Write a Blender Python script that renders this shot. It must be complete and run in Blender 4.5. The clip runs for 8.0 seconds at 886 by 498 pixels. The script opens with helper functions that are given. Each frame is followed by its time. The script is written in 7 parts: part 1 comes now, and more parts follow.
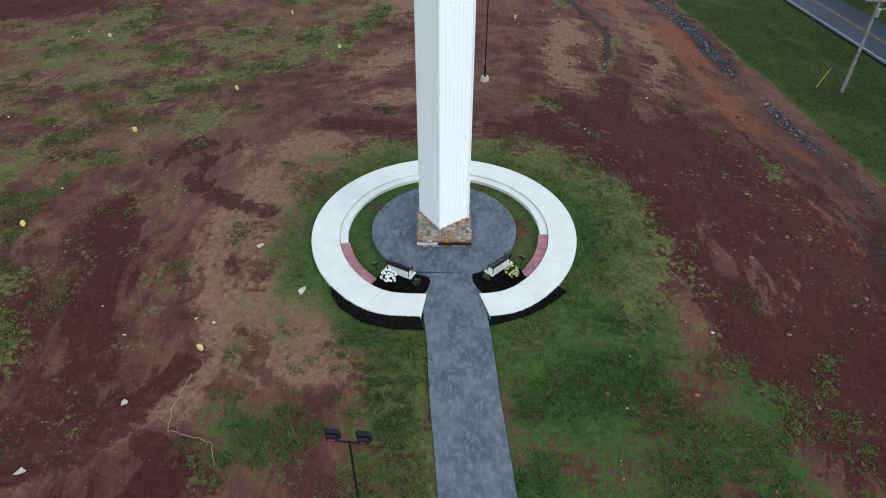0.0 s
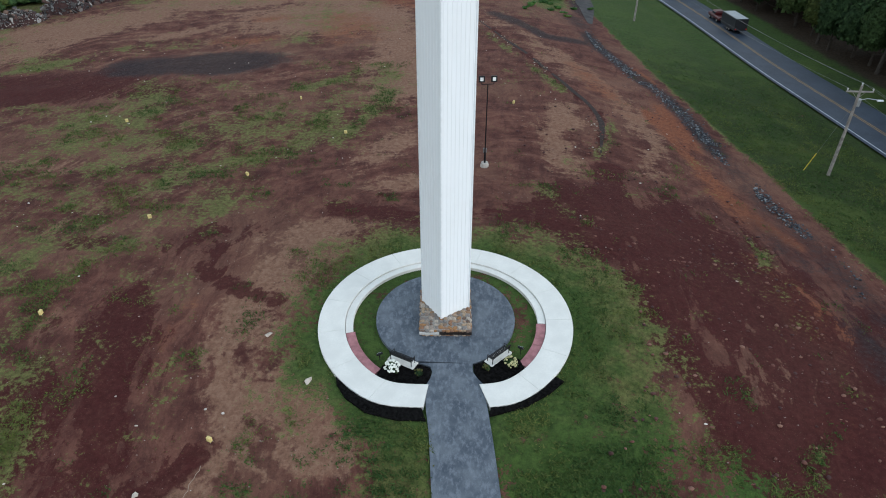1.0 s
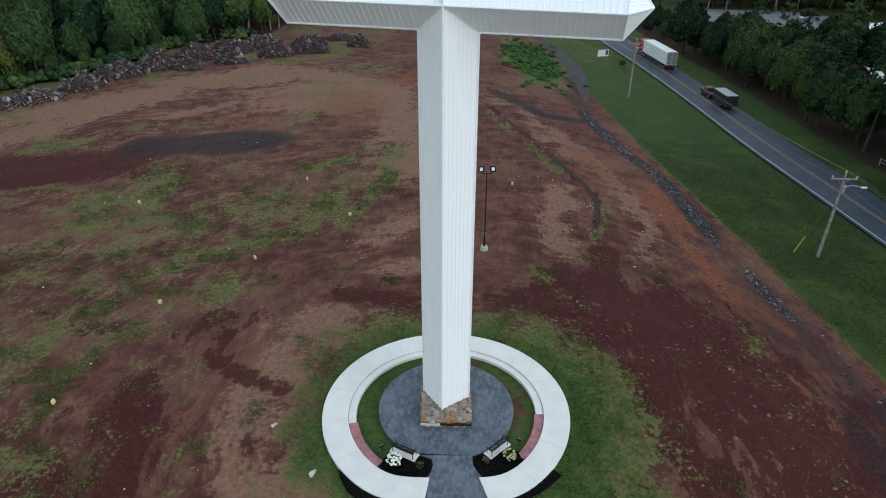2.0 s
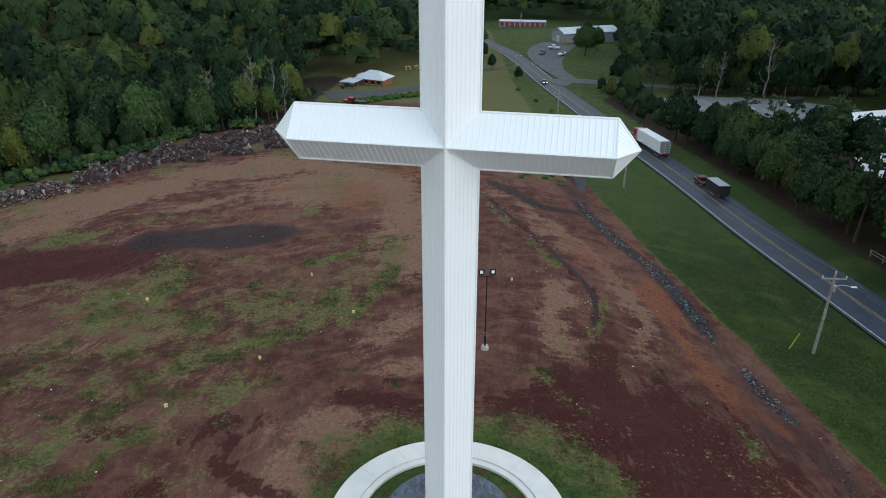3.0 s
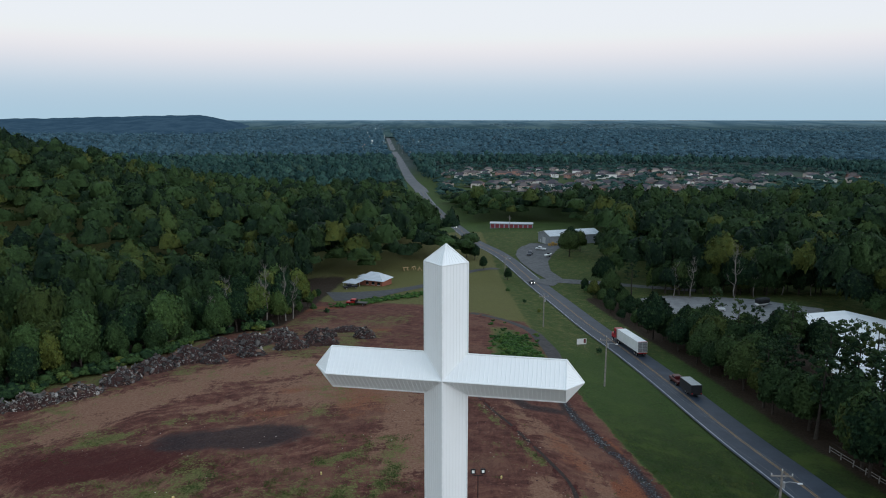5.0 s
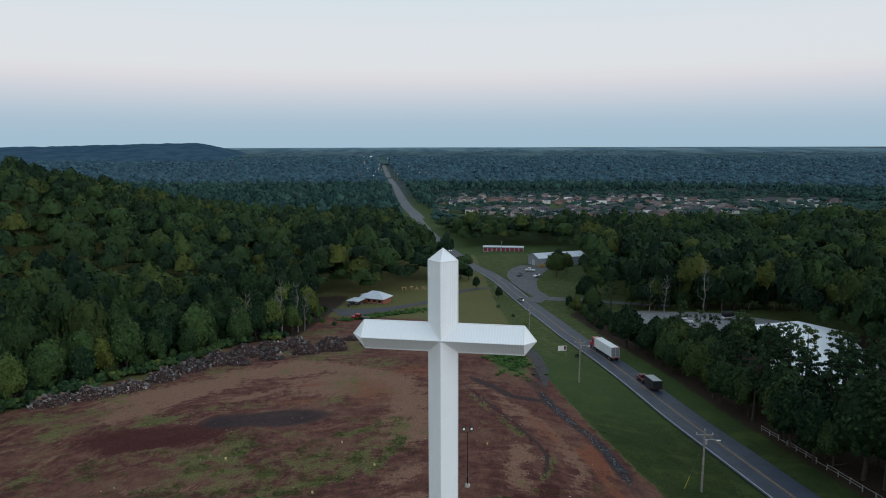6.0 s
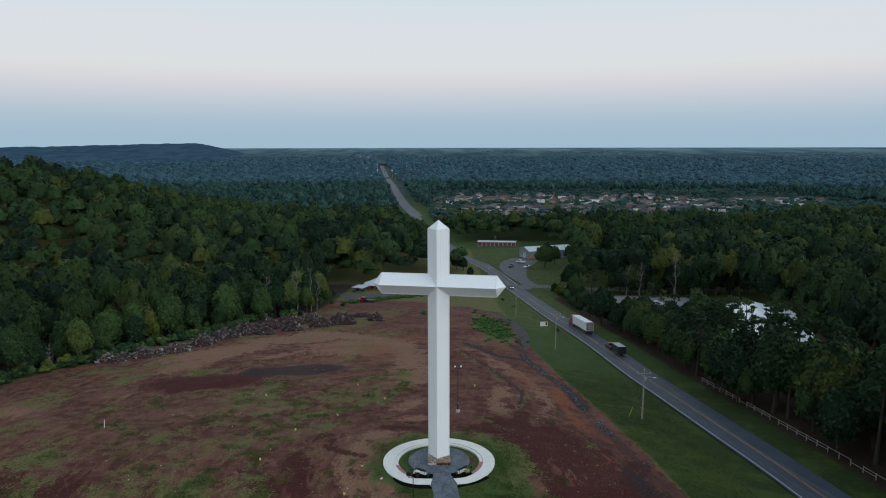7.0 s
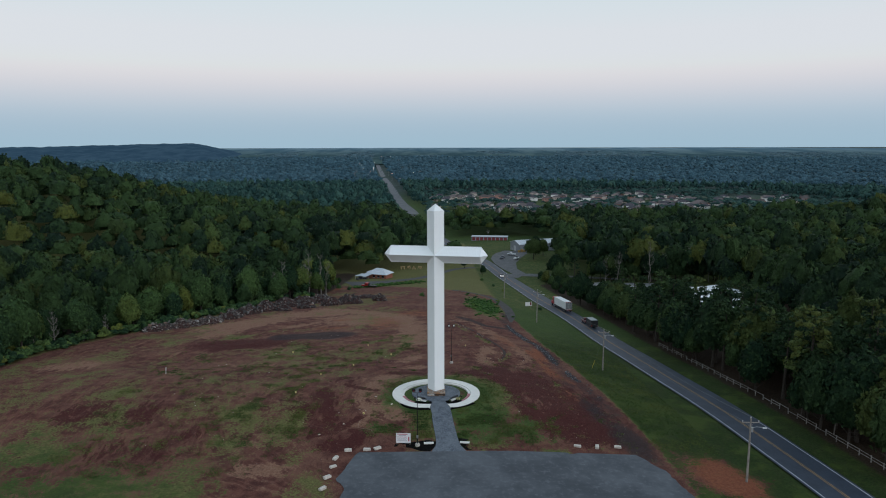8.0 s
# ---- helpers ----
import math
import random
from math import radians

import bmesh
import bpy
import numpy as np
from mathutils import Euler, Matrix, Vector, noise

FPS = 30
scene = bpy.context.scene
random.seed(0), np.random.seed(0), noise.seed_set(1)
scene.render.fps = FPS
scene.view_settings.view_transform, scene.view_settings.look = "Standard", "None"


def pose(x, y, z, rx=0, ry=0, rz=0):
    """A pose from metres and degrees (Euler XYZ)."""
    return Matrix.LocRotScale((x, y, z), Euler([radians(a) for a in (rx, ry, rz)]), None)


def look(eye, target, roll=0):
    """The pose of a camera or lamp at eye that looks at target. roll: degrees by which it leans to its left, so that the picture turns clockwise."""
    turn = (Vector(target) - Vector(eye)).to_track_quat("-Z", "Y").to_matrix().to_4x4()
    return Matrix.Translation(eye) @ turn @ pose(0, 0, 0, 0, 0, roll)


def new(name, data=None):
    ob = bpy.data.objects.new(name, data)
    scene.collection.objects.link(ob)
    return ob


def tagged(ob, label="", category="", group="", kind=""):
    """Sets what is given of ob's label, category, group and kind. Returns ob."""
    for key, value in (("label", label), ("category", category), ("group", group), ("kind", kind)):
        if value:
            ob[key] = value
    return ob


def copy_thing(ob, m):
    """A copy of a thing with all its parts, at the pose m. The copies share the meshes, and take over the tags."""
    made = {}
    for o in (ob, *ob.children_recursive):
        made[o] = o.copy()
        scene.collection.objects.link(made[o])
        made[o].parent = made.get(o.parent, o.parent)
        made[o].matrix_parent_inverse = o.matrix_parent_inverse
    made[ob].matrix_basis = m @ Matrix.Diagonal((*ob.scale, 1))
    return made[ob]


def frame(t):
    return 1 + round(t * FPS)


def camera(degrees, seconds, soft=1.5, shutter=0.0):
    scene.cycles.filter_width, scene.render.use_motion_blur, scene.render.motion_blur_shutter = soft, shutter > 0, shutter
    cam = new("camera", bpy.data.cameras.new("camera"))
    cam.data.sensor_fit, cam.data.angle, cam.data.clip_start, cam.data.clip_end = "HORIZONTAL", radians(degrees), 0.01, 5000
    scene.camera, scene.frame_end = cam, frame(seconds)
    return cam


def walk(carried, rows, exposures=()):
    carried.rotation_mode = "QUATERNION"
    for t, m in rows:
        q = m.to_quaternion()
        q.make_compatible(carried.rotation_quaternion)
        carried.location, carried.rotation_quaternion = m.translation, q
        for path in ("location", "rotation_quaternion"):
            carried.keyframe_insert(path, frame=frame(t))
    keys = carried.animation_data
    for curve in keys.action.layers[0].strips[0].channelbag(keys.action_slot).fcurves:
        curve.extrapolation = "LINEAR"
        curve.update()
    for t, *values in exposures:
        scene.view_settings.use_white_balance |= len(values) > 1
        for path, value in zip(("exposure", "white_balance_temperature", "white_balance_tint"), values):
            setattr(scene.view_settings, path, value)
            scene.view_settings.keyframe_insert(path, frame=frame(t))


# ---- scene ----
cam = camera(65.06, 8.0, soft=1.05)
PATH = [
    (0, -0.120, -37.546, 30.336, 0.000, -41.198, -0.089),
    (0.5, -0.126, -37.675, 31.654, 0.093, -38.845, -0.095),
    (1, -0.123, -37.616, 33.400, 0.133, -36.552, -0.054),
    (2.5, -0.176, -37.868, 38.611, 0.293, -29.405, -0.149),
    (3, -0.280, -37.962, 40.440, 0.229, -26.164, -0.061),
    (3.5, -0.281, -38.061, 42.411, 0.313, -22.328, -0.146),
    (4, -0.330, -38.249, 44.338, 0.301, -18.450, -0.086),
    (4.5, -0.313, -41.737, 46.294, 0.110, -14.647, -0.100),
    (5, -0.431, -50.718, 48.131, -0.222, -10.812, -0.025),
    (5.2, -0.480, -55.218, 48.878, -0.352, -9.336, 0.086),
    (6.5, -0.977, -90.695, 50.404, -0.774, -8.613, 0.040),
    (7, -0.914, -106.399, 50.475, -0.878, -8.620, 0.064),
    (7.5, -1.122, -121.511, 50.527, -1.086, -8.631, 0.089),
    (8, -1.454, -137.470, 50.658, -1.239, -8.628, 0.104),
]
walk(cam, [(t, pose(x, y, z, 90 + pitch, roll, yaw)) for t, x, y, z, yaw, pitch, roll in PATH],
     exposures=[(t, stops, 6050, 10) for t, stops in ((0.0, 0.28), (1.0, 0.15), (2.5, -0.01), (3.5, 0.07), (4.0, 0.08), (4.5, -0.1), (5.0, -0.28), (6.5, -0.5), (8.0, -0.5))])

# ---- light: clear dusk, the sun just gone behind the camera ----
world = bpy.data.worlds.new("dusk_sky")
scene.world = world
world.use_nodes = True
_n, _l = world.node_tree.nodes, world.node_tree.links
_n.clear()
_out = _n.new("ShaderNodeOutputWorld")
_bg = _n.new("ShaderNodeBackground")
_tc = _n.new("ShaderNodeTexCoord")
_sep = _n.new("ShaderNodeSeparateXYZ")
_ramp = _n.new("ShaderNodeValToRGB")
_l.new(_tc.outputs["Generated"], _sep.inputs[0])
_l.new(_sep.outputs["Z"], _ramp.inputs[0])
_ramp.color_ramp.interpolation = "B_SPLINE"
SKY = [(0.0, (0.51, 0.70, 0.80)), (0.025, (0.52, 0.69, 0.80)), (0.05, (0.65, 0.765, 0.85)), (0.08, (0.94, 0.89, 0.91)), (0.11, (1.07, 1.02, 0.98)),
       (0.16, (0.98, 1.18, 1.06)), (0.21, (0.90, 1.24, 1.13)), (0.45, (1.05, 1.33, 1.29)), (0.65, (0.82, 0.98, 1.10)), (1.0, (0.40, 0.55, 0.70))]
_e = _ramp.color_ramp.elements
_e[0].position, _e[0].color = SKY[0][0], (*SKY[0][1], 1)
_e[1].position, _e[1].color = SKY[-1][0], (*SKY[-1][1], 1)
for _p, _c in SKY[1:-1]:
    _k = _e.new(_p)
    _k.color = (*_c, 1)
# the western half of the sky, behind the camera, glows brighter
_west = _n.new("ShaderNodeMapRange")
_west.inputs["From Min"].default_value, _west.inputs["From Max"].default_value = 0.1, -1.0
_west.inputs["To Min"].default_value, _west.inputs["To Max"].default_value = 1.0, 1.1
_l.new(_sep.outputs["Y"], _west.inputs["Value"])
_sky = _n.new("ShaderNodeTexSky")
_sky.sky_type, _sky.sun_disc, _sky.sun_elevation, _sky.sun_rotation = "NISHITA", False, radians(2), radians(160)
_mul = _n.new("ShaderNodeVectorMath")
_mul.operation = "SCALE"
_l.new(_ramp.outputs[0], _mul.inputs[0])
_l.new(_west.outputs[0], _mul.inputs["Scale"])
_dim = _n.new("ShaderNodeVectorMath")
_dim.operation = "SCALE"
_dim.inputs["Scale"].default_value = 0.02
_l.new(_sky.outputs[0], _dim.inputs[0])
_add = _n.new("ShaderNodeVectorMath")
_l.new(_mul.outputs[0], _add.inputs[0])
_l.new(_dim.outputs[0], _add.inputs[1])
_l.new(_add.outputs[0], _bg.inputs[0])
_bg.inputs[1].default_value = 1.0
_l.new(_bg.outputs[0], _out.inputs[0])

sun = new("sun", bpy.data.lights.new("sun", "SUN"))
sun.data.energy, sun.data.angle, sun.data.color = 1.25, radians(40), (1.0, 0.97, 0.96)
sun.matrix_world = look((100, -62, 48), (0, 0, 0))

# ---- helpers and materials ----
def part(name, bm, material, parent=None, label="", smooth=False):
    me = bpy.data.meshes.new(name)
    bm.to_mesh(me)
    bm.free()
    return mesh_part(name, me, material, parent, label, smooth)


def mesh_part(name, me, material, parent=None, label="", smooth=False):
    me.materials.append(material)
    if smooth:
        me.polygons.foreach_set("use_smooth", [True] * len(me.polygons))
    ob = new(name, me)
    if parent is not None:
        ob.parent = parent
    if label:
        tagged(ob, label)
    return ob


def mesh_np(name, verts, quads=None, tris=None, attrs=()):
    """A mesh from arrays of places and corner numbers, with float attributes per point."""
    me = bpy.data.meshes.new(name)
    loops, starts, totals, at = [], [], [], 0
    for block, k in ((quads, 4), (tris, 3)):
        if block is None or len(block) == 0:
            continue
        block = np.asarray(block, dtype=np.int32)
        loops.append(block.ravel())
        starts.append(at + k * np.arange(len(block), dtype=np.int32))
        totals.append(np.full(len(block), k, dtype=np.int32))
        at += k * len(block)
    loops, starts, totals = np.concatenate(loops), np.concatenate(starts), np.concatenate(totals)
    me.vertices.add(len(verts))
    me.vertices.foreach_set("co", np.asarray(verts, dtype=np.float32).ravel())
    me.loops.add(len(loops))
    me.loops.foreach_set("vertex_index", loops)
    me.polygons.add(len(starts))
    me.polygons.foreach_set("loop_start", starts)
    me.polygons.foreach_set("loop_total", totals)
    for key, values in attrs:
        a = me.attributes.new(key, "FLOAT", "POINT")
        a.data.foreach_set("value", np.asarray(values, dtype=np.float32))
    me.update(calc_edges=True)
    me.validate()
    return me


def empty(name, x=0.0, y=0.0, z=0.0, rz=0.0, label="", category="", group="", kind=""):
    ob = new(name)
    ob.empty_display_size = 0.2
    ob.matrix_basis = pose(x, y, z, 0, 0, rz)
    return tagged(ob, label, category, group, kind)


def box(bm, x0, x1, y0, y1, z0, z1, bevel=0.0, m=None):
    r = bmesh.ops.create_cube(bm, size=1.0)
    vs = r["verts"]
    bmesh.ops.scale(bm, vec=(x1 - x0, y1 - y0, z1 - z0), verts=vs)
    bmesh.ops.translate(bm, vec=((x0 + x1) / 2, (y0 + y1) / 2, (z0 + z1) / 2), verts=vs)
    if bevel:
        es = list({e for v in vs for e in v.link_edges})
        out = bmesh.ops.bevel(bm, geom=es, offset=bevel, segments=1, affect="EDGES")
        vs = list({v for f in out["faces"] for v in f.verts} | {v for v in vs if v.is_valid})
    if m is not None:
        bmesh.ops.transform(bm, matrix=m, verts=[v for v in vs if v.is_valid])
    return vs


def tube(bm, points, radii, sides=8, caps=True):
    """A round bar along points; radii one for each point."""
    rings = []
    pts = [Vector(p) for p in points]
    for i, p in enumerate(pts):
        d = (pts[min(i + 1, len(pts) - 1)] - pts[max(i - 1, 0)]).normalized()
        a = d.orthogonal().normalized() if abs(d.z) < 0.99 else Vector((1, 0, 0))
        if abs(d.z) < 0.99:
            a = d.cross(Vector((0, 0, 1))).normalized()
        b = d.cross(a).normalized()
        rings.append([bm.verts.new(p + radii[i] * (math.cos(t) * a + math.sin(t) * b)) for t in (2 * math.pi * k / sides for k in range(sides))])
    for u, v in zip(rings, rings[1:]):
        for k in range(sides):
            bm.faces.new((u[k], u[(k + 1) % sides], v[(k + 1) % sides], v[k]))
    if caps:
        bm.faces.new(rings[0][::-1])
        bm.faces.new(rings[-1])


def poly(bm, pts, z0, z1):
    """A flat plate with the outline pts between two heights."""
    lo = [bm.verts.new((x, y, z0)) for x, y in pts]
    hi = [bm.verts.new((x, y, z1)) for x, y in pts]
    bm.faces.new(hi)
    bm.faces.new(lo[::-1])
    for i in range(len(pts)):
        j = (i + 1) % len(pts)
        bm.faces.new((lo[i], lo[j], hi[j], hi[i]))
    bmesh.ops.recalc_face_normals(bm, faces=bm.faces[:])


class Mat:
    """A node material with a few short ways to wire it."""

    def __init__(self, name, rough=0.8, metal=0.0, spec=0.5):
        self.m = bpy.data.materials.new(name)
        self.m.use_nodes = True
        self.n, self.l = self.m.node_tree.nodes, self.m.node_tree.links
        self.b = self.n["Principled BSDF"]
        self.b.inputs["Roughness"].default_value = rough
        self.b.inputs["Metallic"].default_value = metal
        self.b.inputs["Specular IOR Level"].default_value = spec
        self.geo = self.n.new("ShaderNodeNewGeometry")
        self.tc = self.n.new("ShaderNodeTexCoord")

    def put(self, socket, v):
        if isinstance(v, bpy.types.NodeSocket):
            self.l.new(v, socket)
        elif isinstance(v, tuple) and len(v) == 3 and socket.type == "RGBA":
            socket.default_value = (*v, 1)
        else:
            socket.default_value = v

    def noise(self, scale, detail=4, rough=0.55, stretch=None, world=True, warp=0.0):
        t = self.n.new("ShaderNodeTexNoise")
        t.inputs["Scale"].default_value, t.inputs["Detail"].default_value, t.inputs["Roughness"].default_value = scale, detail, rough
        t.inputs["Distortion"].default_value = warp
        src = self.geo.outputs["Position"] if world else self.tc.outputs["Object"]
        if stretch:
            mp = self.n.new("ShaderNodeMapping")
            mp.inputs["Scale"].default_value = stretch[:3]
            if len(stretch) > 3:
                mp.inputs["Rotation"].default_value = (0, 0, radians(stretch[3]))
            self.l.new(src, mp.inputs[0])
            src = mp.outputs[0]
        self.l.new(src, t.inputs["Vector"])
        return t.outputs[0]

    def voronoi(self, scale, feature="F1", world=True):
        t = self.n.new("ShaderNodeTexVoronoi")
        t.feature = feature
        t.inputs["Scale"].default_value = scale
        self.l.new(self.geo.outputs["Position"] if world else self.tc.outputs["Object"], t.inputs["Vector"])
        return t

    def ramp(self, v, lo, hi, a=0.0, b=1.0):
        t = self.n.new("ShaderNodeMapRange")
        t.interpolation_type = "SMOOTHSTEP"
        self.put(t.inputs["Value"], v)
        for k, x in (("From Min", lo), ("From Max", hi), ("To Min", a), ("To Max", b)):
            self.put(t.inputs[k], x)
        return t.outputs[0]

    def math(self, op, a, b=0.0):
        t = self.n.new("ShaderNodeMath")
        t.operation = op
        self.put(t.inputs[0], a)
        self.put(t.inputs[1], b)
        return t.outputs[0]

    def mix(self, f, a, b):
        t = self.n.new("ShaderNodeMix")
        t.data_type = "RGBA"
        self.put(t.inputs[0], f)
        self.put(t.inputs[6], a)
        self.put(t.inputs[7], b)
        return t.outputs[2]

    def attr(self, name):
        t = self.n.new("ShaderNodeAttribute")
        t.attribute_name = name
        return t.outputs["Fac"]

    def rand(self):
        return self.n.new("ShaderNodeObjectInfo").outputs["Random"]

    def bump(self, h, strength=0.3, dist=0.05):
        t = self.n.new("ShaderNodeBump")
        t.inputs["Strength"].default_value, t.inputs["Distance"].default_value = strength, dist
        self.l.new(h, t.inputs["Height"])
        self.l.new(t.outputs[0], self.b.inputs["Normal"])

    def color(self, c):
        self.put(self.b.inputs["Base Color"], c)
        return self.m


def plain(name, rgb, rough=0.7, metal=0.0, vary=0.15, scale=3.0, bump=0.0, world=True, spec=0.3):
    """A surface of one colour with uneven tone and fine grain."""
    k = Mat(name, rough, metal, spec)
    f = k.noise(scale, 5, world=world)
    g = k.noise(scale * 11, 3, world=world)
    d = tuple(c * (1 - vary) for c in rgb)
    e = tuple(min(1, c * (1 + vary)) for c in rgb)
    c = k.mix(k.ramp(f, 0.3, 0.7), d, e)
    c = k.mix(k.ramp(g, 0.35, 0.75, 0, 0.5), c, tuple(x * (1 - vary * 1.3) for x in rgb))
    if bump:
        k.bump(g, bump, 0.02)
    return k.color(c)


def siding_material():
    k = Mat("white_painted_steel", 0.5, spec=0.3)
    streak = k.noise(1.4, 5, stretch=(6, 6, 0.25))
    f = k.noise(0.6, 4)
    c = k.mix(k.ramp(streak, 0.35, 0.8), (0.83, 0.86, 0.87), (0.815, 0.848, 0.86))
    c = k.mix(k.ramp(f, 0.45, 0.75, 0, 0.35), c, (0.78, 0.80, 0.80))
    k.bump(k.noise(2.2, 2), 0.04, 0.02)
    return k.color(c)


def stain_concrete():
    """Concrete stained blue-grey and brushed along its length."""
    k = Mat("stained_concrete", 0.75, spec=0.2)
    a = k.noise(0.55, 6, 0.65)
    b = k.noise(2.4, 6, 0.7, stretch=(1.5, 0.8, 1))
    s = k.noise(26, 2)
    c = k.mix(k.ramp(a, 0.32, 0.68), (0.055, 0.068, 0.088), (0.125, 0.142, 0.165))
    c = k.mix(k.ramp(b, 0.44, 0.68, 0, 0.7), c, (0.18, 0.20, 0.235))
    c = k.mix(k.ramp(s, 0.5, 0.75, 0, 0.35), c, (0.05, 0.055, 0.07))
    k.bump(b, 0.15, 0.02)
    return k.color(c)


def asphalt(name, dark, light, scale=0.4, rough=0.85, spec=0.2):
    k = Mat(name, rough, spec=spec)
    a = k.noise(scale, 5, 0.6)
    b = k.noise(scale * 8, 4, 0.6)
    g = k.noise(45, 2)
    c = k.mix(k.ramp(a, 0.3, 0.7), dark, light)
    c = k.mix(k.ramp(b, 0.5, 0.75, 0, 0.5), c, tuple(x * 1.35 for x in light))
    c = k.mix(k.ramp(g, 0.45, 0.7, 0, 0.4), c, dark)
    k.bump(g, 0.3, 0.01)
    return k.color(c)


def leaf_material(name, low, high, yellow, amount=0.25, grain=1.0, gaps=0.0):
    """Foliage: each tree has its own tone; leaf clumps differ a little within it."""
    k = Mat(name, 0.8, spec=0.1)
    t = k.attr("tint")
    r = k.rand()
    f = k.math("FRACT", k.math("ADD", t, k.math("MULTIPLY", r, 7.31)))
    c = k.mix(k.ramp(f, 0.15, 0.80), low, high)
    c = k.mix(k.ramp(f, 1.0 - amount, 1.0, 0, 0.8), c, yellow)
    island = k.geo.outputs["Random Per Island"]
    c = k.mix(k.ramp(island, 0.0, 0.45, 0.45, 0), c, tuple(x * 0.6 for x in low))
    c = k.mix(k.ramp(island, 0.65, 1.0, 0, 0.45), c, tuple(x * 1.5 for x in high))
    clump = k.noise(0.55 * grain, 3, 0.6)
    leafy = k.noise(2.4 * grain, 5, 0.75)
    # Clump and leaf noise also shape the bump: hollows go darker, tops paler.
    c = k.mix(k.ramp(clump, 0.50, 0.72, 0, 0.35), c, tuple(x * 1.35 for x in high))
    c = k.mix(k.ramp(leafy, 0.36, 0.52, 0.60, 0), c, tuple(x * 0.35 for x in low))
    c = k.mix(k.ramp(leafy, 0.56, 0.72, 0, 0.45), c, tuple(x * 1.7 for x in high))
    k.bump(k.math("ADD", k.math("MULTIPLY", clump, 0.5), leafy), 1.0, 0.55 / grain)
    if gaps:
        holes = k.ramp(k.noise(gaps, 3, 0.65), 0.46, 0.52)
        k.put(k.b.inputs["Alpha"], k.math("MAXIMUM", holes, k.attr("core")))
    return k.color(c)


SIDING = siding_material()
TRIM = plain("white_trim_steel", (0.80, 0.83, 0.84), 0.4, vary=0.05)
STAINED = stain_concrete()
WHITE_CONC = plain("pale_concrete", (0.665, 0.65, 0.61), 0.75, vary=0.06, scale=0.8, bump=0.08)
PINK_CONC = plain("red_stained_concrete", (0.34, 0.15, 0.16), 0.75, vary=0.25, scale=2.2, bump=0.1)
MULCH = plain("black_mulch", (0.008, 0.0075, 0.0075), 1.0, vary=0.6, scale=6, bump=0.8, spec=0.02)
LOT = asphalt("parking_asphalt", (0.055, 0.062, 0.072), (0.105, 0.115, 0.13), 0.15)
ROADTOP = asphalt("road_asphalt", (0.019, 0.027, 0.043), (0.033, 0.045, 0.067), 0.3, 0.6, 0.35)
GRAVEL = asphalt("grey_gravel", (0.075, 0.078, 0.083), (0.13, 0.13, 0.135), 0.5)
PALE_GRAVEL = asphalt("pale_gravel", (0.145, 0.148, 0.152), (0.225, 0.228, 0.232), 0.4)
YELLOW_LINE = plain("yellow_road_paint", (0.33, 0.20, 0.08), 0.7, vary=0.3, scale=2)
WHITE_LINE = plain("white_road_paint", (0.55, 0.58, 0.62), 0.7, vary=0.25, scale=2)
WOOD_GREY = plain("weathered_wood", (0.24, 0.22, 0.20), 0.85, vary=0.3, scale=2, bump=0.3)
BLACK_STEEL = plain("black_steel", (0.012, 0.012, 0.014), 0.45, 0.3, vary=0.2)
BARK = plain("bark", (0.045, 0.038, 0.032), 0.95, vary=0.35, scale=4, bump=0.6)
DEAD_BARK = plain("grey_dead_wood", (0.19, 0.175, 0.16), 0.9, vary=0.25, scale=3, bump=0.4)
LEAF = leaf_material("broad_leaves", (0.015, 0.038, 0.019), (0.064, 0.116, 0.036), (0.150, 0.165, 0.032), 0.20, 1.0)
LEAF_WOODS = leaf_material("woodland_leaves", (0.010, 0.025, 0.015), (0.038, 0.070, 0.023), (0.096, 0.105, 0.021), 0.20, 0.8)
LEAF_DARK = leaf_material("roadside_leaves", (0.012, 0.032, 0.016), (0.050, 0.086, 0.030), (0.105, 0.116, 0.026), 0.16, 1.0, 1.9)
# Farther leaves: blue distance haze is put into the base colours.
LEAF_FAR_HAZE = leaf_material("distant_woods", (0.016, 0.047, 0.046), (0.044, 0.096, 0.078), (0.066, 0.098, 0.06), 0.08, 0.40)
LEAF_DISTANT_HAZE = leaf_material("haze_tinted_woods", (0.032, 0.076, 0.104), (0.062, 0.122, 0.156), (0.065, 0.12, 0.13), 0.08, 0.20)

# ---- the lie of the land ----
_TY = np.arange(-600.0, 5200.0, 1.0)


def profile(ys, zs, width):
    raw = np.interp(_TY, ys, zs)
    k = np.ones(width) / width
    return np.convolve(np.pad(raw, width // 2, mode="edge"), k, "valid")[:len(_TY)]


FIELD_Z = profile((-400, -60, -30, -22, -12, -7, 4, 14, 23, 43, 80, 120, 160, 233, 340, 440, 700, 1100, 2000, 3200, 4900),
                  (-5, -2.2, -1.7, -1.3, -0.4, 0, 0, -0.7, -1.6, -2.6, -5, -8.5, -13, -21.5, -24, -29, -38, -47, -52, -25, 20), 9)
ROAD_Z = profile((-400, -60, 0, 45, 70, 120, 160, 233, 340, 440, 700, 1100, 2000, 3200, 4900),
                 (-2, -2.4, -4.4, -7.5, -9.8, -13.8, -17, -21.5, -24.5, -29, -38, -47, -52, -25, 20), 31)
ROAD_X = profile((-400, -40, 0, 25, 46, 67, 96, 114, 133, 158, 190, 232, 290, 316, 352, 423, 490, 611, 810, 960, 1308, 1610, 2174, 3005, 4900),
                 (69, 59.2, 56.2, 53.6, 51.8, 50.2, 49.0, 47.9, 46.3, 43.6, 40.9, 37.0, 30.8, 26.5, 17, 9.0, 0, -12.5, -29, -46, -76, -102, -157, -237, -405), 21)
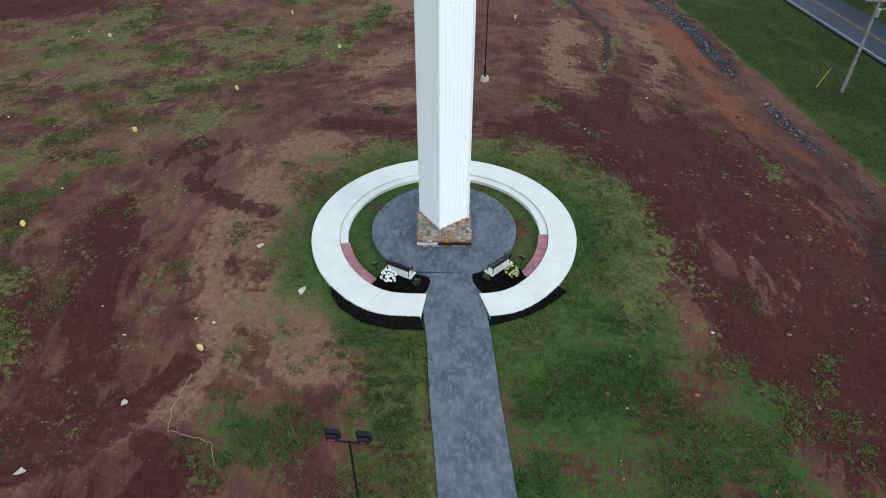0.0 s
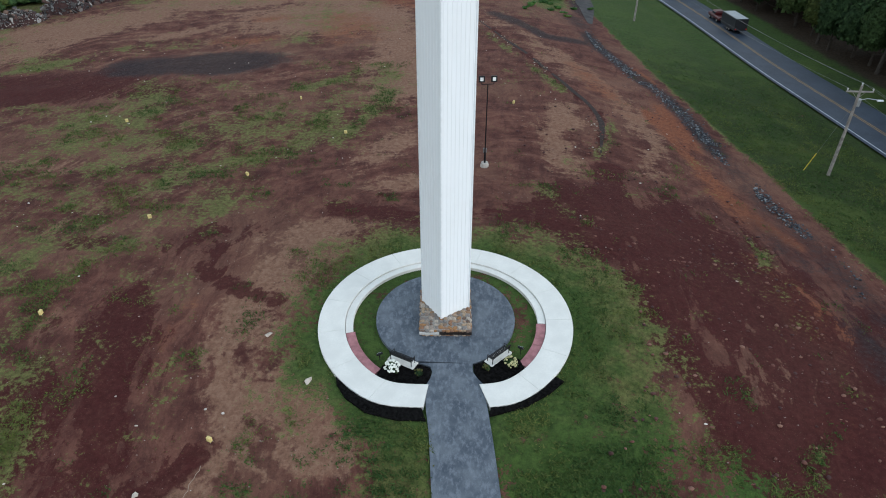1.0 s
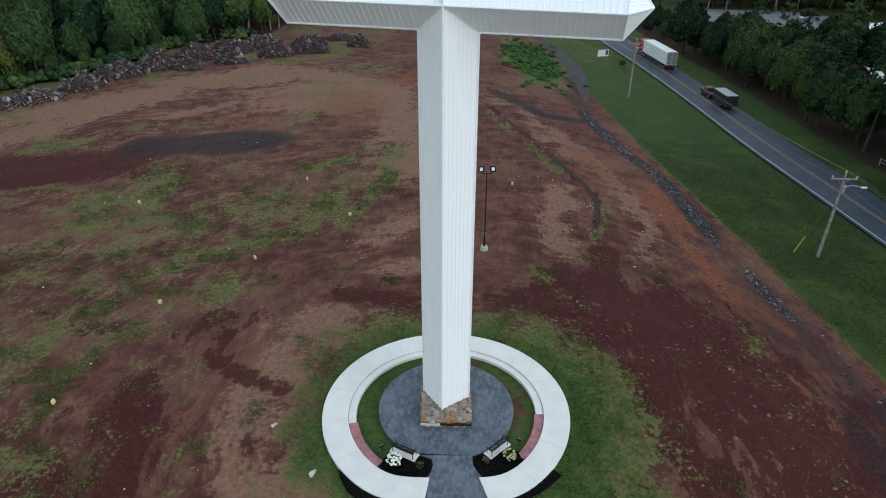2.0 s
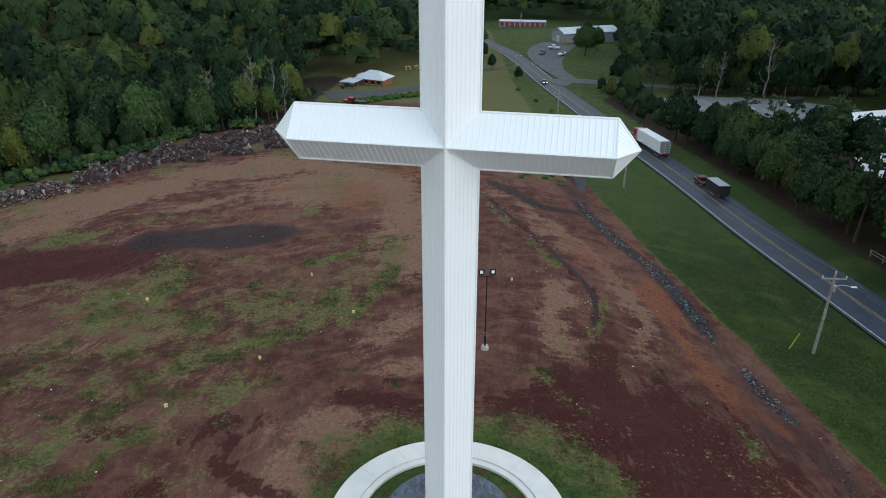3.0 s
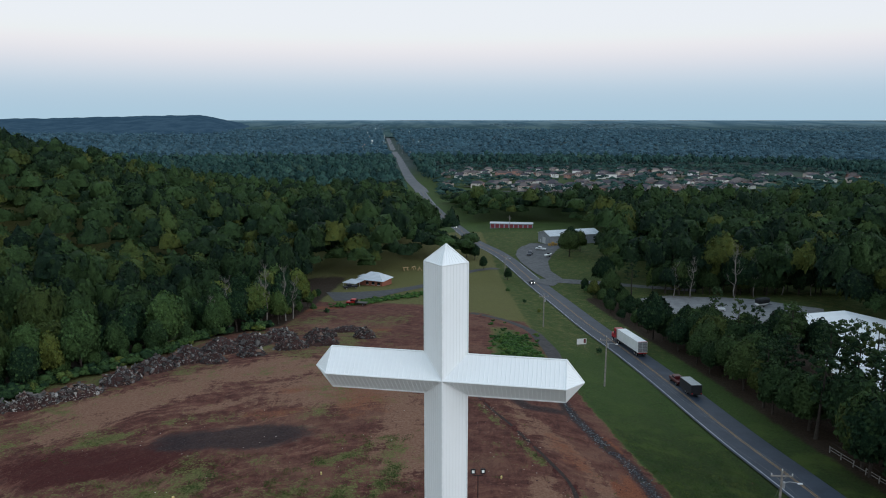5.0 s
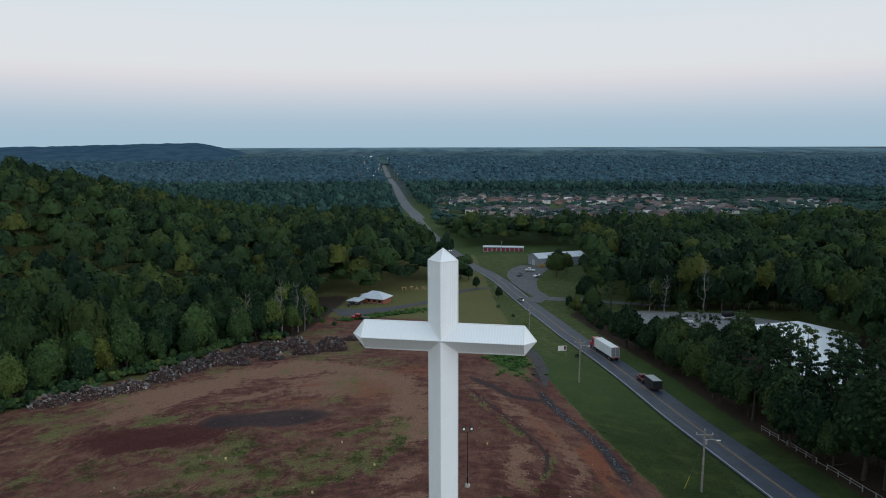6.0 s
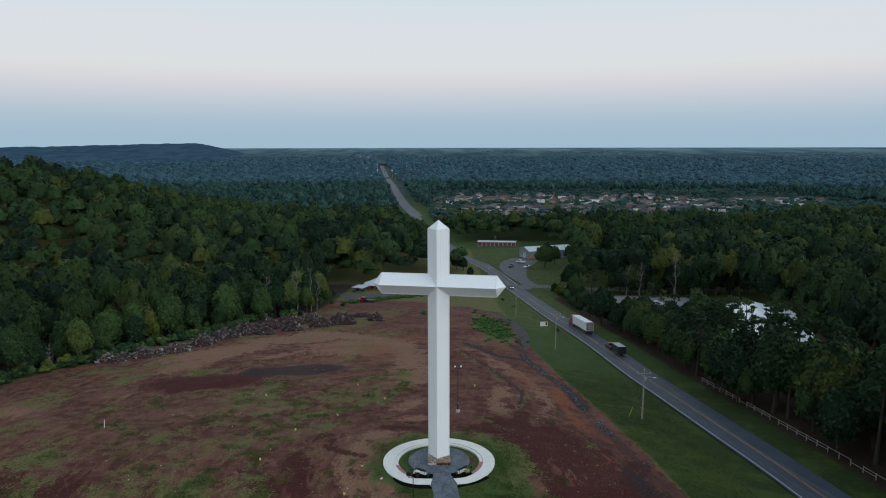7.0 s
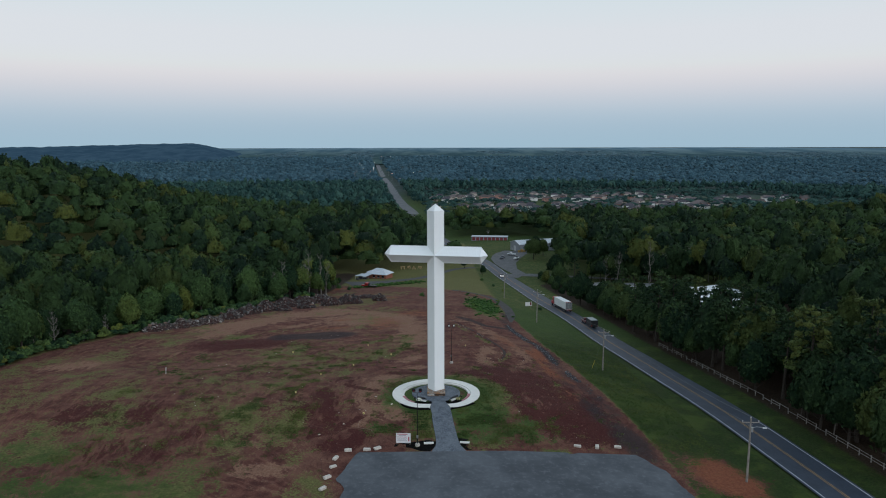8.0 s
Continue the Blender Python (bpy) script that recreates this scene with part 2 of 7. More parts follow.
EDGE_X = profile((-600, -150, 0, 24, 45, 65, 100, 140, 175, 240, 300), (-128, -118, -108, -104, -98, -86, -68, -54, -52, -52, -40), 15)
ROAD_WIDE = 7.3


def at(table, y):
    return np.interp(y, _TY, table)


def ss(u):
    u = np.clip(u, 0, 1)
    return u * u * (3 - 2 * u)


def land(x, y):
    """Height of the open ground, arrays or numbers."""
    x, y = np.asarray(x, dtype=float), np.asarray(y, dtype=float)
    f, r, rx = at(FIELD_Z, y), at(ROAD_Z, y), at(ROAD_X, y)
    d = np.hypot(x, y)
    f = f + (at(FIELD_Z, d) - f) * ss((d - 1500) / 1200)
    r = r + (at(FIELD_Z, d) - r) * ss((d - 1500) / 1200)
    z = f + (r - f) * np.clip((x - 12) / (rx - 2 - 12), 0, 1)
    # a shallow ditch before the road and a bank beyond it
    z = z - 0.5 * np.exp(-((x - rx + 6) / 2.2) ** 2) + 1.2 * ss((x - rx - 12) / 25)
    ex = at(EDGE_X, y)
    near = ss((330 - y) / 120)
    z = z - 9.0 * ss((ex - x) / 35) * near
    z = z + 46 * np.exp(-(((x + 335) / 135) ** 2 + ((y - 420) / 170) ** 2)) + 16 * np.exp(-(((x - 520) / 170) ** 2 + ((y - 560) / 200) ** 2))
    z = z + 10 * np.exp(-(((x + 900) / 400) ** 2 + ((y - 1500) / 500) ** 2))
    flat = ss((15 - np.hypot(x, y + 0.5)) / 5)
    z = z * (1 - flat)
    return z


def land_at(x, y):
    return float(land(x, y))


def ground_lines(lo, hi, inner0, inner1, step, grow):
    core = np.arange(inner0, inner1 + step / 2, step)
    left, right = [inner0], [inner1]
    s = step
    while left[-1] > lo:
        s *= grow
        left.append(left[-1] - s)
    s = step
    while right[-1] < hi:
        s *= grow
        right.append(right[-1] + s)
    return np.concatenate([np.array(left[1:])[::-1], core, np.array(right[1:])])


GX = ground_lines(-4800, 4800, -112, 66, 0.9, 1.07)
GY = ground_lines(-1500, 4900, -62, 150, 0.9, 1.055)
_gx, _gy = np.meshgrid(GX, GY)
_gz = land(_gx, _gy)


def lumps(x, y, scale, seed):
    """Smooth value noise on arrays."""
    rs = np.random.RandomState(seed)
    tab = rs.rand(64, 64)
    u, v = x / scale, y / scale
    i, j = np.floor(u).astype(int), np.floor(v).astype(int)
    a, b = ss(u - i), ss(v - j)
    g = lambda p, q: tab[p % 64, q % 64]
    return (g(i, j) * (1 - a) + g(i + 1, j) * a) * (1 - b) + (g(i, j + 1) * (1 - a) + g(i + 1, j + 1) * a) * b


_field = ss((_gx - at(EDGE_X, _gy)) / 6) * ss((at(ROAD_X, _gy) - 16 - _gx) / 8) * ss((175 - _gy) / 20) * ss((_gy + 100) / 40)
_clear = ss((np.hypot(_gx, _gy + 2) - 11.5) / 4) * (1 - ss((4.5 - abs(_gx - 1.5)) / 2) * (_gy < -5)) * (1 - ss((28 - abs(_gx - 12)) / 3) * ss((-25 - _gy) / 2))
_gz = _gz + _field * _clear * (0.30 * (lumps(_gx, _gy, 6.0, 1) - 0.5) + 0.16 * (lumps(_gx, _gy, 2.1, 2) - 0.5))
_rx = at(ROAD_X, _gy)
_road = ss((_gx - _rx + 2.2) / 1.5) * ss((_rx + ROAD_WIDE + 2.2 - _gx) / 1.5)
_gz = np.where(_road > 0, _gz * (1 - _road) + (at(ROAD_Z, _gy) - 0.25) * _road, _gz)
_hole = (np.hypot(_gx, _gy + 1) < 8.6) | ((abs(_gx - 1.0 + (_gy + 9) * 0.047) < 1.7) & (_gy < -5) & (_gy > -27)) | ((_gx > -12.5) & (_gx < 31) & (_gy < -28))
_gz = np.where(_hole, _gz - 0.2, _gz)


def blobs(rows):
    """Soft ellipses: place, radii, turn, weight."""
    out = np.zeros_like(_gx)
    for x, y, a, b, turn, w in rows:
        c, s = math.cos(radians(turn)), math.sin(radians(turn))
        u, v = ((_gx - x) * c + (_gy - y) * s) / a, (-(_gx - x) * s + (_gy - y) * c) / b
        out = np.maximum(out, w * np.exp(-(u * u + v * v) ** 1.25))
    return out


def trails(rows):
    """Soft lines over the ground: width, weight, corners."""
    out = np.zeros_like(_gx)
    for wide, w, pts in rows:
        d = np.full_like(_gx, 1e9)
        for (x0, y0), (x1, y1) in zip(pts, pts[1:]):
            dx, dy = x1 - x0, y1 - y0
            t = np.clip(((_gx - x0) * dx + (_gy - y0) * dy) / (dx * dx + dy * dy), 0, 1)
            d = np.minimum(d, np.hypot(_gx - x0 - t * dx, _gy - y0 - t * dy))
        out = np.maximum(out, w * np.exp(-(d / wide) ** 2.2))
    return out


WASH = [(2.2, 0.72, ((12, 72), (18.5, 57), (22, 45), (23.5, 32), (21, 24))), (2.6, 0.95, ((13, 34), (14, 40))), (2.0, 0.75, ((-8.5, 9.5), (-12, 2), (-15.5, -2.5), (-14, -8), (-12.5, -10.5), (-13, -13), (-16, -15.5), (-22, -19))), (0.8, 0.6, ((-17.5, 16), (-15, 5), (-16.5, -3))),
        (2.2, 0.65, ((-12.5, -10.5), (-10.5, -12.5), (-7, -12.5))), (5.0, 0.95, ((-64, 56), (-57, 68), (-48, 89), (-35.5, 101.5))), (6.0, 0.95, ((-35.5, 101.5), (-11, 86), (-6.5, 68.5), (-6, 45))),
        (3.5, 0.55, ((-47, 23), (-40.5, 23), (-35, 24))), (2.0, 0.8, ((-44, 68), (-36.5, 73)))]
SCOUR = [(5.0, 1.0, ((20, 13), (24, 4), (27, -6), (30, -18))), (4.0, 0.9, ((12, 17), (19, 12))), (1.6, 0.85, ((-23, 2), (-22, -6), (-20.5, -12))), (1.1, 0.95, ((-14.6, -12.4), (-18.5, -17.2), (-23, -19.5))), (1.3, 0.8, ((-15.5, -17), (-14, -20))), (1.2, 0.8, ((-18.5, 8.5), (-19, 4.5), (-12.5, 1))),
         (3.0, 1.0, ((9, 14.5), (13, 8.5))), (2.2, 1.05, ((15, 3.5), (16, -1.5), (18, -8.5), (20.5, -14))), (1.2, 0.8, ((11, -7), (12.5, -7.5))), (1.6, 0.95, ((16.5, 24.5), (15, 12), (14, 9))),
         (3.0, 0.8, ((20.5, 0), (24, -5.5), (27, -14))), (3.0, 0.9, ((-56, 39), (-49, 43.5), (-43, 52.5))), (2.0, 0.85, ((-9.5, 14.5), (-2, 13))), (0.7, 0.7, ((7, 74), (12.5, 57.5), (16.5, 45.5), (18.5, 37), (16.5, 29))),
         (1.5, 0.8, ((22, 16), (21, 6))), (1.4, 0.75, ((-30.5, 8.5), (-28.5, 9)))]
BURNT = [(4.2, 0.85, ((-43.5, 54.5), (-35, 56.5), (-26.5, 54.5))), (2.2, 0.9, ((8.5, 83), (16, 70.5), (21.5, 70.5))), (1.8, 0.9, ((23.2, 76), (24.2, 68), (26.8, 56), (29.1, 48), (30, 38), (30.6, 31))), (2.6, 0.62, ((30.6, 31), (31.2, 20), (33.0, 8), (35.5, -8)))]
RUST = [(1.2, 0.85, ((25, 41.5), (27.5, 19.5), (31, 11.5))), (1.6, 0.8, ((25.5, 8.5), (27.5, 4), (29.5, -1))), (4.0, 0.8, ((-48, 160), (-42, 173), (-36, 172)))]
SWARD = [(0.9, 0.75, ((5.5, 73), (11, 57), (15, 45.5))), (0.8, 0.75, ((19.6, 38), (18.2, 31), (16, 27))), (2.2, 0.75, ((-60.5, 48.5), (-54.5, 54.5), (-44.5, 64))), (2.6, 0.68, ((-43, 33.5), (-35, 37.5), (-28, 42))), (2.6, 0.74, ((-17.5, 45.5), (-8.5, 55), (-7.5, 41), (-11.5, 30))),
         (2.8, 0.70, ((-32.5, 23), (-25, 22), (-16.5, 26.5), (-13, 36.5))), (2.6, 0.68, ((-34, 5.5), (-31, 11), (-29.5, 18), (-24.5, 21))), (2.2, 0.66, ((-30, -3), (-29.5, 2.5), (-26.5, 9))),
         (1.8, 0.55, ((-29.5, 79), (-17.5, 73.5))), (0.9, 0.65, ((22.5, -11), (21, -13.5))), (0.7, 0.7, ((18, 0), (18.8, 0.2))), (1.0, 0.6, ((26.5, 13), (27, 8))), (0.7, 0.7, ((13.3, 19), (13.6, 17)))]


COURT_GRASS = [(16, -17, 6, 6, 0, 0.7), (1.5, -1.8, 11.8, 11.4, 0, 1.7), (1.5, -19, 8, 11, 0, 0.62), (-9.5, -16.5, 5, 3, 20, 0.75), (-3.2, -15, 3, 6, 0, 0.8), (7, -13.5, 6, 5, 0, 0.95),
               (12, -17, 6, 5, -20, 0.62), (17, -14.5, 4.5, 2.5, -35, 0.55), (9.5, -22, 7, 4, 0, 0.6), (10.5, 15.5, 1.4, 5, 20, 0.5), (13, 24, 1.4, 4, 10, 0.5)]
FIELD_GRASS = [(-36, 13, 9, 6, 40, 0.60), (-29, 8.5, 6, 4, 30, 0.62), (-25, 20, 10, 3.6, 38, 0.64), (-17, 27, 8, 4.5, 25, 0.66), (-10, 33, 5, 7, -20, 0.70), (-9.5, 46, 4, 7, -15, 0.66),
               (-39, 31, 12, 4.5, 18, 0.58), (-29, 38, 10, 4, 20, 0.64), (-17, 46, 8, 4, 15, 0.66), (-46.8, 61, 8, 3.4, 25, 0.72), (-23, 81, 5, 6, 0, 0.55), (-18.5, -4.5, 4, 6, 0, 0.48),
               (-28, -6, 6, 9, 0, 0.62), (-41, 20, 7, 8, 0, 0.52), (-22, 3, 4, 3, 30, 0.5)]
WEST_GRASS = [(-66, 0, 9, 5, 10, 0.75), (-70, -24, 16, 6, 0, 0.72), (-28, -16, 5, 9, -15, 0.8), (-37, -8, 4, 8, -20, 0.72), (-62, -38, 25, 8, 0, 0.9), (-46, -37, 12, 6, 0, 0.85), (-20, -38, 4, 9, 0, 0.7),
              (-65, 27, 6, 3, 10, 0.62), (-48, 38, 7, 4, 0, 0.55), (-24, -27, 5, 3, 20, 0.5), (19, -26, 5, 2.2, 8, 0.7), (-55, 12, 6, 3, 30, 0.55), (-30, -48, 16, 7, 0, 0.9)]
# Dark red clay; the south-east rows also carry lens vignetting in their colour.
DARK_SOIL_AND_VIGNETTE = [(24, -13, 8, 9, 10, 1.3), (-52, 45, 15, 6.5, 10, 1.25), (-38, 44, 8, 3, 10, 0.9), (31, -6, 3.5, 9, 12, 1.0), (27, -20, 6, 4, 0, 1.0), (-62, -10, 14, 9, 5, 0.9), (-52, -24, 12, 6, 0, 0.8), (17, 8, 4, 5, -20, 1.0), (22, 2, 4, 9, 18, 1.0), (25, -10, 4, 9, 15, 1.0), (29, -16, 5, 8, 10, 0.9), (20.5, 15, 4, 6, 0, 0.9), (-2, 12.6, 7, 1.5, 5, 0.9), (-26, -10, 5, 7, 15, 0.9), (-17, -22, 6, 4, 20, 0.9),
             (7, 13.2, 5, 3, 0, 0.95), (12, 11, 4, 3.4, -30, 0.85), (16.5, 2, 3.6, 7, 15, 0.9), (19.5, -6.5, 3.2, 6, 20, 0.9), (22.5, -12.5, 3, 6, 15, 0.8), (-20, 9.5, 7, 2.6, 30, 0.7),
             (-22.5, -4, 4.5, 8, 15, 0.8), (-20, -15.5, 6, 4.5, 30, 0.8), (-13.8, -20, 4, 2.4, 30, 0.7), (-4.5, 16.5, 6, 2.6, 8, 0.6), (-48, 44, 9, 5, 12, 0.85), (-66, -12, 11, 6, 5, 0.7),
             (-45, -17, 9, 5, 10, 0.6), (26, 6, 5, 15, 12, 0.8), (33, -2, 4, 12, 8, 0.7)]
TAN_SOIL = [(-11, 10, 3, 5, -50, 0.9), (-14, 2, 2.4, 8, -15, 0.9), (-10, -8, 4.5, 4, 0, 0.9), (-4, 20, 5, 2.5, 10, 0.7), (-6, 28, 3, 8, -25, 0.75), (26.5, -2, 2, 8, 18, 0.7), (11.5, 4.5, 0.9, 5, 25, 0.7), (12, 28, 3, 10, 5, 0.7),
            (-12.6, 6.5, 1.6, 6, -40, 0.75), (-12.8, -3, 2.2, 4.5, 0, 0.7), (-8, -11.8, 4.2, 2.6, 0, 0.75), (14, 35.5, 3, 3.4, 0, 0.9), (16.5, 56, 3.5, 12, 25, 0.6), (-7, 11.2, 6, 1.0, 20, 0.65),
            (-58, 74, 20, 8, 38, 1.0), (-40, 92, 18, 8, 18, 1.0), (-20, 80, 18, 14, 10, 1.0), (-33, 26, 6, 3, 35, 0.6), (-86, 24, 10, 5, 25, 0.85), (-29, -31, 7, 3.2, 5, 0.85), (10, 78, 5, 9, 20, 0.6),
            (-70, 45, 5, 10, 20, 0.5), (12.5, 9.5, 1.0, 3, 40, 0.5)]
CHAR_SOIL = [(-31, 55.5, 10, 5.5, 12, 1.25), (-40, 52, 8, 3.5, 10, 0.9), (29.5, 12, 2.6, 10, 8, 0.6), (31.5, -6, 3, 12, 6, 0.75), (35, -20, 4, 12, 8, 0.9), (26, 98, 3, 14, -4, 0.9), (22, 118, 5, 6, 30, 0.6), (23, 84, 3.4, 9, 10, 0.7)]
ORANGE_SOIL = [(-16, 74, 9, 16, 10, 0.62), (-6, 92, 11, 10, 0, 0.65), (-30, 66, 9, 4, 15, 0.6), (20, 50, 3, 16, 14, 0.6), (28.0, 54, 1.6, 8, 4, 0.95), (27.5, 38, 1.8, 10, 4, 0.9), (27.5, 20, 2.6, 10, 6, 0.7), (27, 3, 3, 8, 6, 0.75), (47.0, -33, 6.5, 11, 10, 0.95), (-19, -2, 1.2, 9, -10, 0.5), (-23, 133, 12, 4, 10, 0.8), (25, -9, 3, 5, 10, 0.5),
               (-29, 79, 8, 3, 15, 0.6)]
_grass = np.maximum.reduce([1.2 * blobs(COURT_GRASS), 0.80 * blobs(FIELD_GRASS), 1.12 * blobs(WEST_GRASS), trails(SWARD)])
_shoulder = 33.0 + np.interp(_gy, (-60, -20, 30, 60, 90, 130), (7, 6, 1.0, -3, -5.5, -7))
_verge = ss((_gx - _shoulder) / 2.5 + 0.5)
_sparse = 0.33 * _field * ss((np.interp(_gy, (-30, 0, 15, 40), (-27, -26, -14, -6)) - _gx) / 8) + 0.10 * _field
_left = ss((at(EDGE_X, _gy) + 5 - _gx) / 7)
_beyond = ss((_gy - np.interp(_gx, (-60, -40, -28, -17, -7, 8, 20), (200, 182, 178, 178, 176, 160, 152))) / 8) * (1 - 0.9 * ss((np.abs(_gx + 8) < 14) * ss((172 - _gy) / 8)))
_mound = np.exp(-(((_gx - 18.8) / 7.0) ** 2 + ((_gy - 116) / 26) ** 2) ** 2)
_behind = ss((-70 - _gy) / 12)
_orange = np.maximum(blobs(ORANGE_SOIL), trails(RUST))
_grass = np.maximum.reduce([_grass, _sparse, 1.35 * _verge - 1.6 * _orange * (_gx > 40), 0.95 * _left, 1.2 * _beyond, 1.3 * _mound, 0.9 * _behind])
_grass = np.where(np.hypot(_gx, _gy + 1) < 6.8, 0.86, _grass)
_dark, _tan, _char = np.maximum(0.8 * blobs(DARK_SOIL_AND_VIGNETTE), trails(SCOUR)), np.maximum.reduce([0.36 * _field * ss((-10 - _gx) / 14) * (1 - ss((-34 - _gx) / 18) * ss((35 - _gy) / 20)), 1.1 * blobs(TAN_SOIL), trails(WASH)]), np.maximum(blobs(CHAR_SOIL), trails(BURNT))
_grass = np.where(_gx < -38, _grass - 0.45 * np.maximum(trails(SCOUR), trails(BURNT)), _grass)
_grass = _grass - (0.55 * _char + 0.45 * blobs([(-52, 45, 15, 6.5, 10, 1.0), (-46, 72, 26, 9, 35, 1.0)])) * (_gx < 8)
_lush = np.maximum.reduce([0.9 * _verge * (1 - 0.45 * ss((_gy - 85) / 50)), blobs([(0.6, -2.0, 13.0, 12.2, 0, 0.9), (8, -15, 10, 9, 0, 0.75), (17, -18, 8, 8, 0, 0.8), (-8, -17, 7, 4, 0, 0.6), (-66, -42, 44, 30, 0, 0.55)]), 0.7 * _mound, 0.12 * _beyond])

_lush = np.where(_gy > 400, 0.9, _lush)
_ny, _nx = _gx.shape
_idx = np.arange(_nx * _ny).reshape(_ny, _nx)
_quads = np.stack([_idx[:-1, :-1], _idx[:-1, 1:], _idx[1:, 1:], _idx[1:, :-1]], -1).reshape(-1, 4)
_gverts = np.stack([_gx, _gy, _gz], -1).reshape(-1, 3)


def tracks(k, across, along):
    """Wheel tracks that circle the cross: noise drawn out round the centre."""
    sep = k.n.new("ShaderNodeSeparateXYZ")
    k.l.new(k.geo.outputs["Position"], sep.inputs[0])
    wob = k.math("MULTIPLY", k.noise(0.05, 3), 14.0)
    r = k.math("ADD", k.math("SQRT", k.math("ADD", k.math("POWER", sep.outputs[0], 2.0), k.math("POWER", sep.outputs[1], 2.0))), wob)
    a = k.math("ARCTAN2", sep.outputs[0], sep.outputs[1])
    comb = k.n.new("ShaderNodeCombineXYZ")
    k.l.new(k.math("MULTIPLY", r, across), comb.inputs[0])
    k.l.new(k.math("MULTIPLY", a, along), comb.inputs[1])
    t = k.n.new("ShaderNodeTexNoise")
    t.inputs["Scale"].default_value, t.inputs["Detail"].default_value, t.inputs["Roughness"].default_value, t.inputs["Distortion"].default_value = 1.0, 5, 0.6, 0.7
    k.l.new(comb.outputs[0], t.inputs["Vector"])
    return t.outputs[0]


def ground_material():
    k = Mat("red_clay_and_grass", 0.95, spec=0.15)
    big = k.noise(0.06, 4, 0.6)
    mid = k.noise(0.42, 5, 0.65)
    fine = k.noise(2.6, 5, 0.68)
    grit = k.noise(9.5, 4, 0.7)
    ruts = tracks(k, 0.85, 2.6)
    ruts2 = k.noise(0.5, 6, 0.62, stretch=(1.0, 0.35, 1, -38), warp=1.4)
    crease = k.math("ABSOLUTE", k.math("SUBTRACT", k.noise(0.30, 8, 0.62, stretch=(1.0, 0.45, 1, -40), warp=1.1), 0.5))
    rills = k.math("ABSOLUTE", k.math("SUBTRACT", k.noise(1.1, 7, 0.65, stretch=(1.0, 0.4, 1, 25), warp=1.6), 0.5))
    red = k.mix(k.ramp(mid, 0.32, 0.68), (0.076, 0.025, 0.020), (0.172, 0.073, 0.052))
    red = k.mix(k.ramp(ruts, 0.48, 0.7, 0, 0.5), red, (0.250, 0.116, 0.080))
    red = k.mix(k.ramp(ruts2, 0.5, 0.7, 0, 0.6), red, (0.058, 0.019, 0.018))
    red = k.mix(k.ramp(big, 0.46, 0.66, 0, 0.75), red, (0.200, 0.100, 0.068))
    # Crevice darkness is drawn in colour: crease and rill lines without relief.
    red = k.mix(k.ramp(crease, 0.0, 0.055, 0.30, 0), red, (0.040, 0.0125, 0.0125))
    red = k.mix(k.ramp(rills, 0.0, 0.045, 0.22, 0), red, (0.045, 0.016, 0.015))
    red = k.mix(k.ramp(rills, 0.10, 0.24, 0, 0.45), red, (0.185, 0.085, 0.062))
    edge = k.math("MULTIPLY", k.math("SUBTRACT", mid, 0.5), 0.9)
    streak = k.math("ADD", k.math("MULTIPLY", k.math("SUBTRACT", ruts, 0.5), 1.1), k.math("MULTIPLY", k.math("SUBTRACT", ruts2, 0.5), 1.3))
    wear = k.math("ADD", edge, k.math("MULTIPLY", k.math("SUBTRACT", fine, 0.5), 0.7))
    red = k.mix(k.ramp(k.math("ADD", k.math("ADD", k.attr("tan"), streak), wear), 0.42, 0.76, 0, 0.85), red, k.mix(k.ramp(fine, 0.35, 0.7), (0.205, 0.106, 0.068), (0.310, 0.182, 0.122)))
    red = k.mix(k.ramp(k.math("ADD", k.attr("orange"), wear), 0.35, 0.8, 0, 0.9), red, k.mix(k.ramp(fine, 0.3, 0.7), (0.165, 0.052, 0.026), (0.260, 0.094, 0.048)))
    red = k.mix(k.ramp(k.math("ADD", k.math("ADD", k.attr("dark"), streak), wear), 0.42, 0.58, 0, 0.88), red, k.mix(k.ramp(fine, 0.35, 0.7), (0.044, 0.0078, 0.0075), (0.076, 0.017, 0.016)))
    red = k.mix(k.ramp(k.math("ADD", k.attr("char"), wear), 0.35, 0.85, 0, 0.85), red, k.mix(k.ramp(fine, 0.35, 0.7), (0.016, 0.013, 0.015), (0.046, 0.038, 0.041)))
    red = k.mix(k.ramp(grit, 0.54, 0.72, 0, 0.40), red, (0.036, 0.015, 0.015))
    red = k.mix(k.ramp(grit, 0.30, 0.40, 0.4, 0), red, (0.27, 0.15, 0.11))
    speck = k.noise(5.5, 2, 0.5)
    red = k.mix(k.ramp(speck, 0.735, 0.76, 0, 0.8), red, (0.42, 0.36, 0.32))
    dry = k.mix(k.ramp(fine, 0.3, 0.7), (0.078, 0.084, 0.026), (0.180, 0.178, 0.060))
    green = k.mix(k.ramp(fine, 0.3, 0.7), (0.024, 0.060, 0.012), (0.068, 0.126, 0.025))
    deep = k.mix(k.ramp(fine, 0.3, 0.7), (0.0085, 0.027, 0.0045), (0.026, 0.061, 0.0085))
    deep = k.mix(k.ramp(k.noise(0.13, 4, 0.65), 0.46, 0.66, 0, 0.75), deep, (0.056, 0.092, 0.014))
    green = k.mix(k.attr("verge"), green, deep)
    green = k.mix(k.ramp(k.math("ADD", k.attr("lush"), edge), 0.25, 0.6), dry, green)
    green = k.mix(k.ramp(mid, 0.58, 0.75, 0, 0.35), green, (0.085, 0.085, 0.028))
    green = k.mix(k.ramp(grit, 0.5, 0.72, 0, 0.65), green, (0.014, 0.030, 0.008))
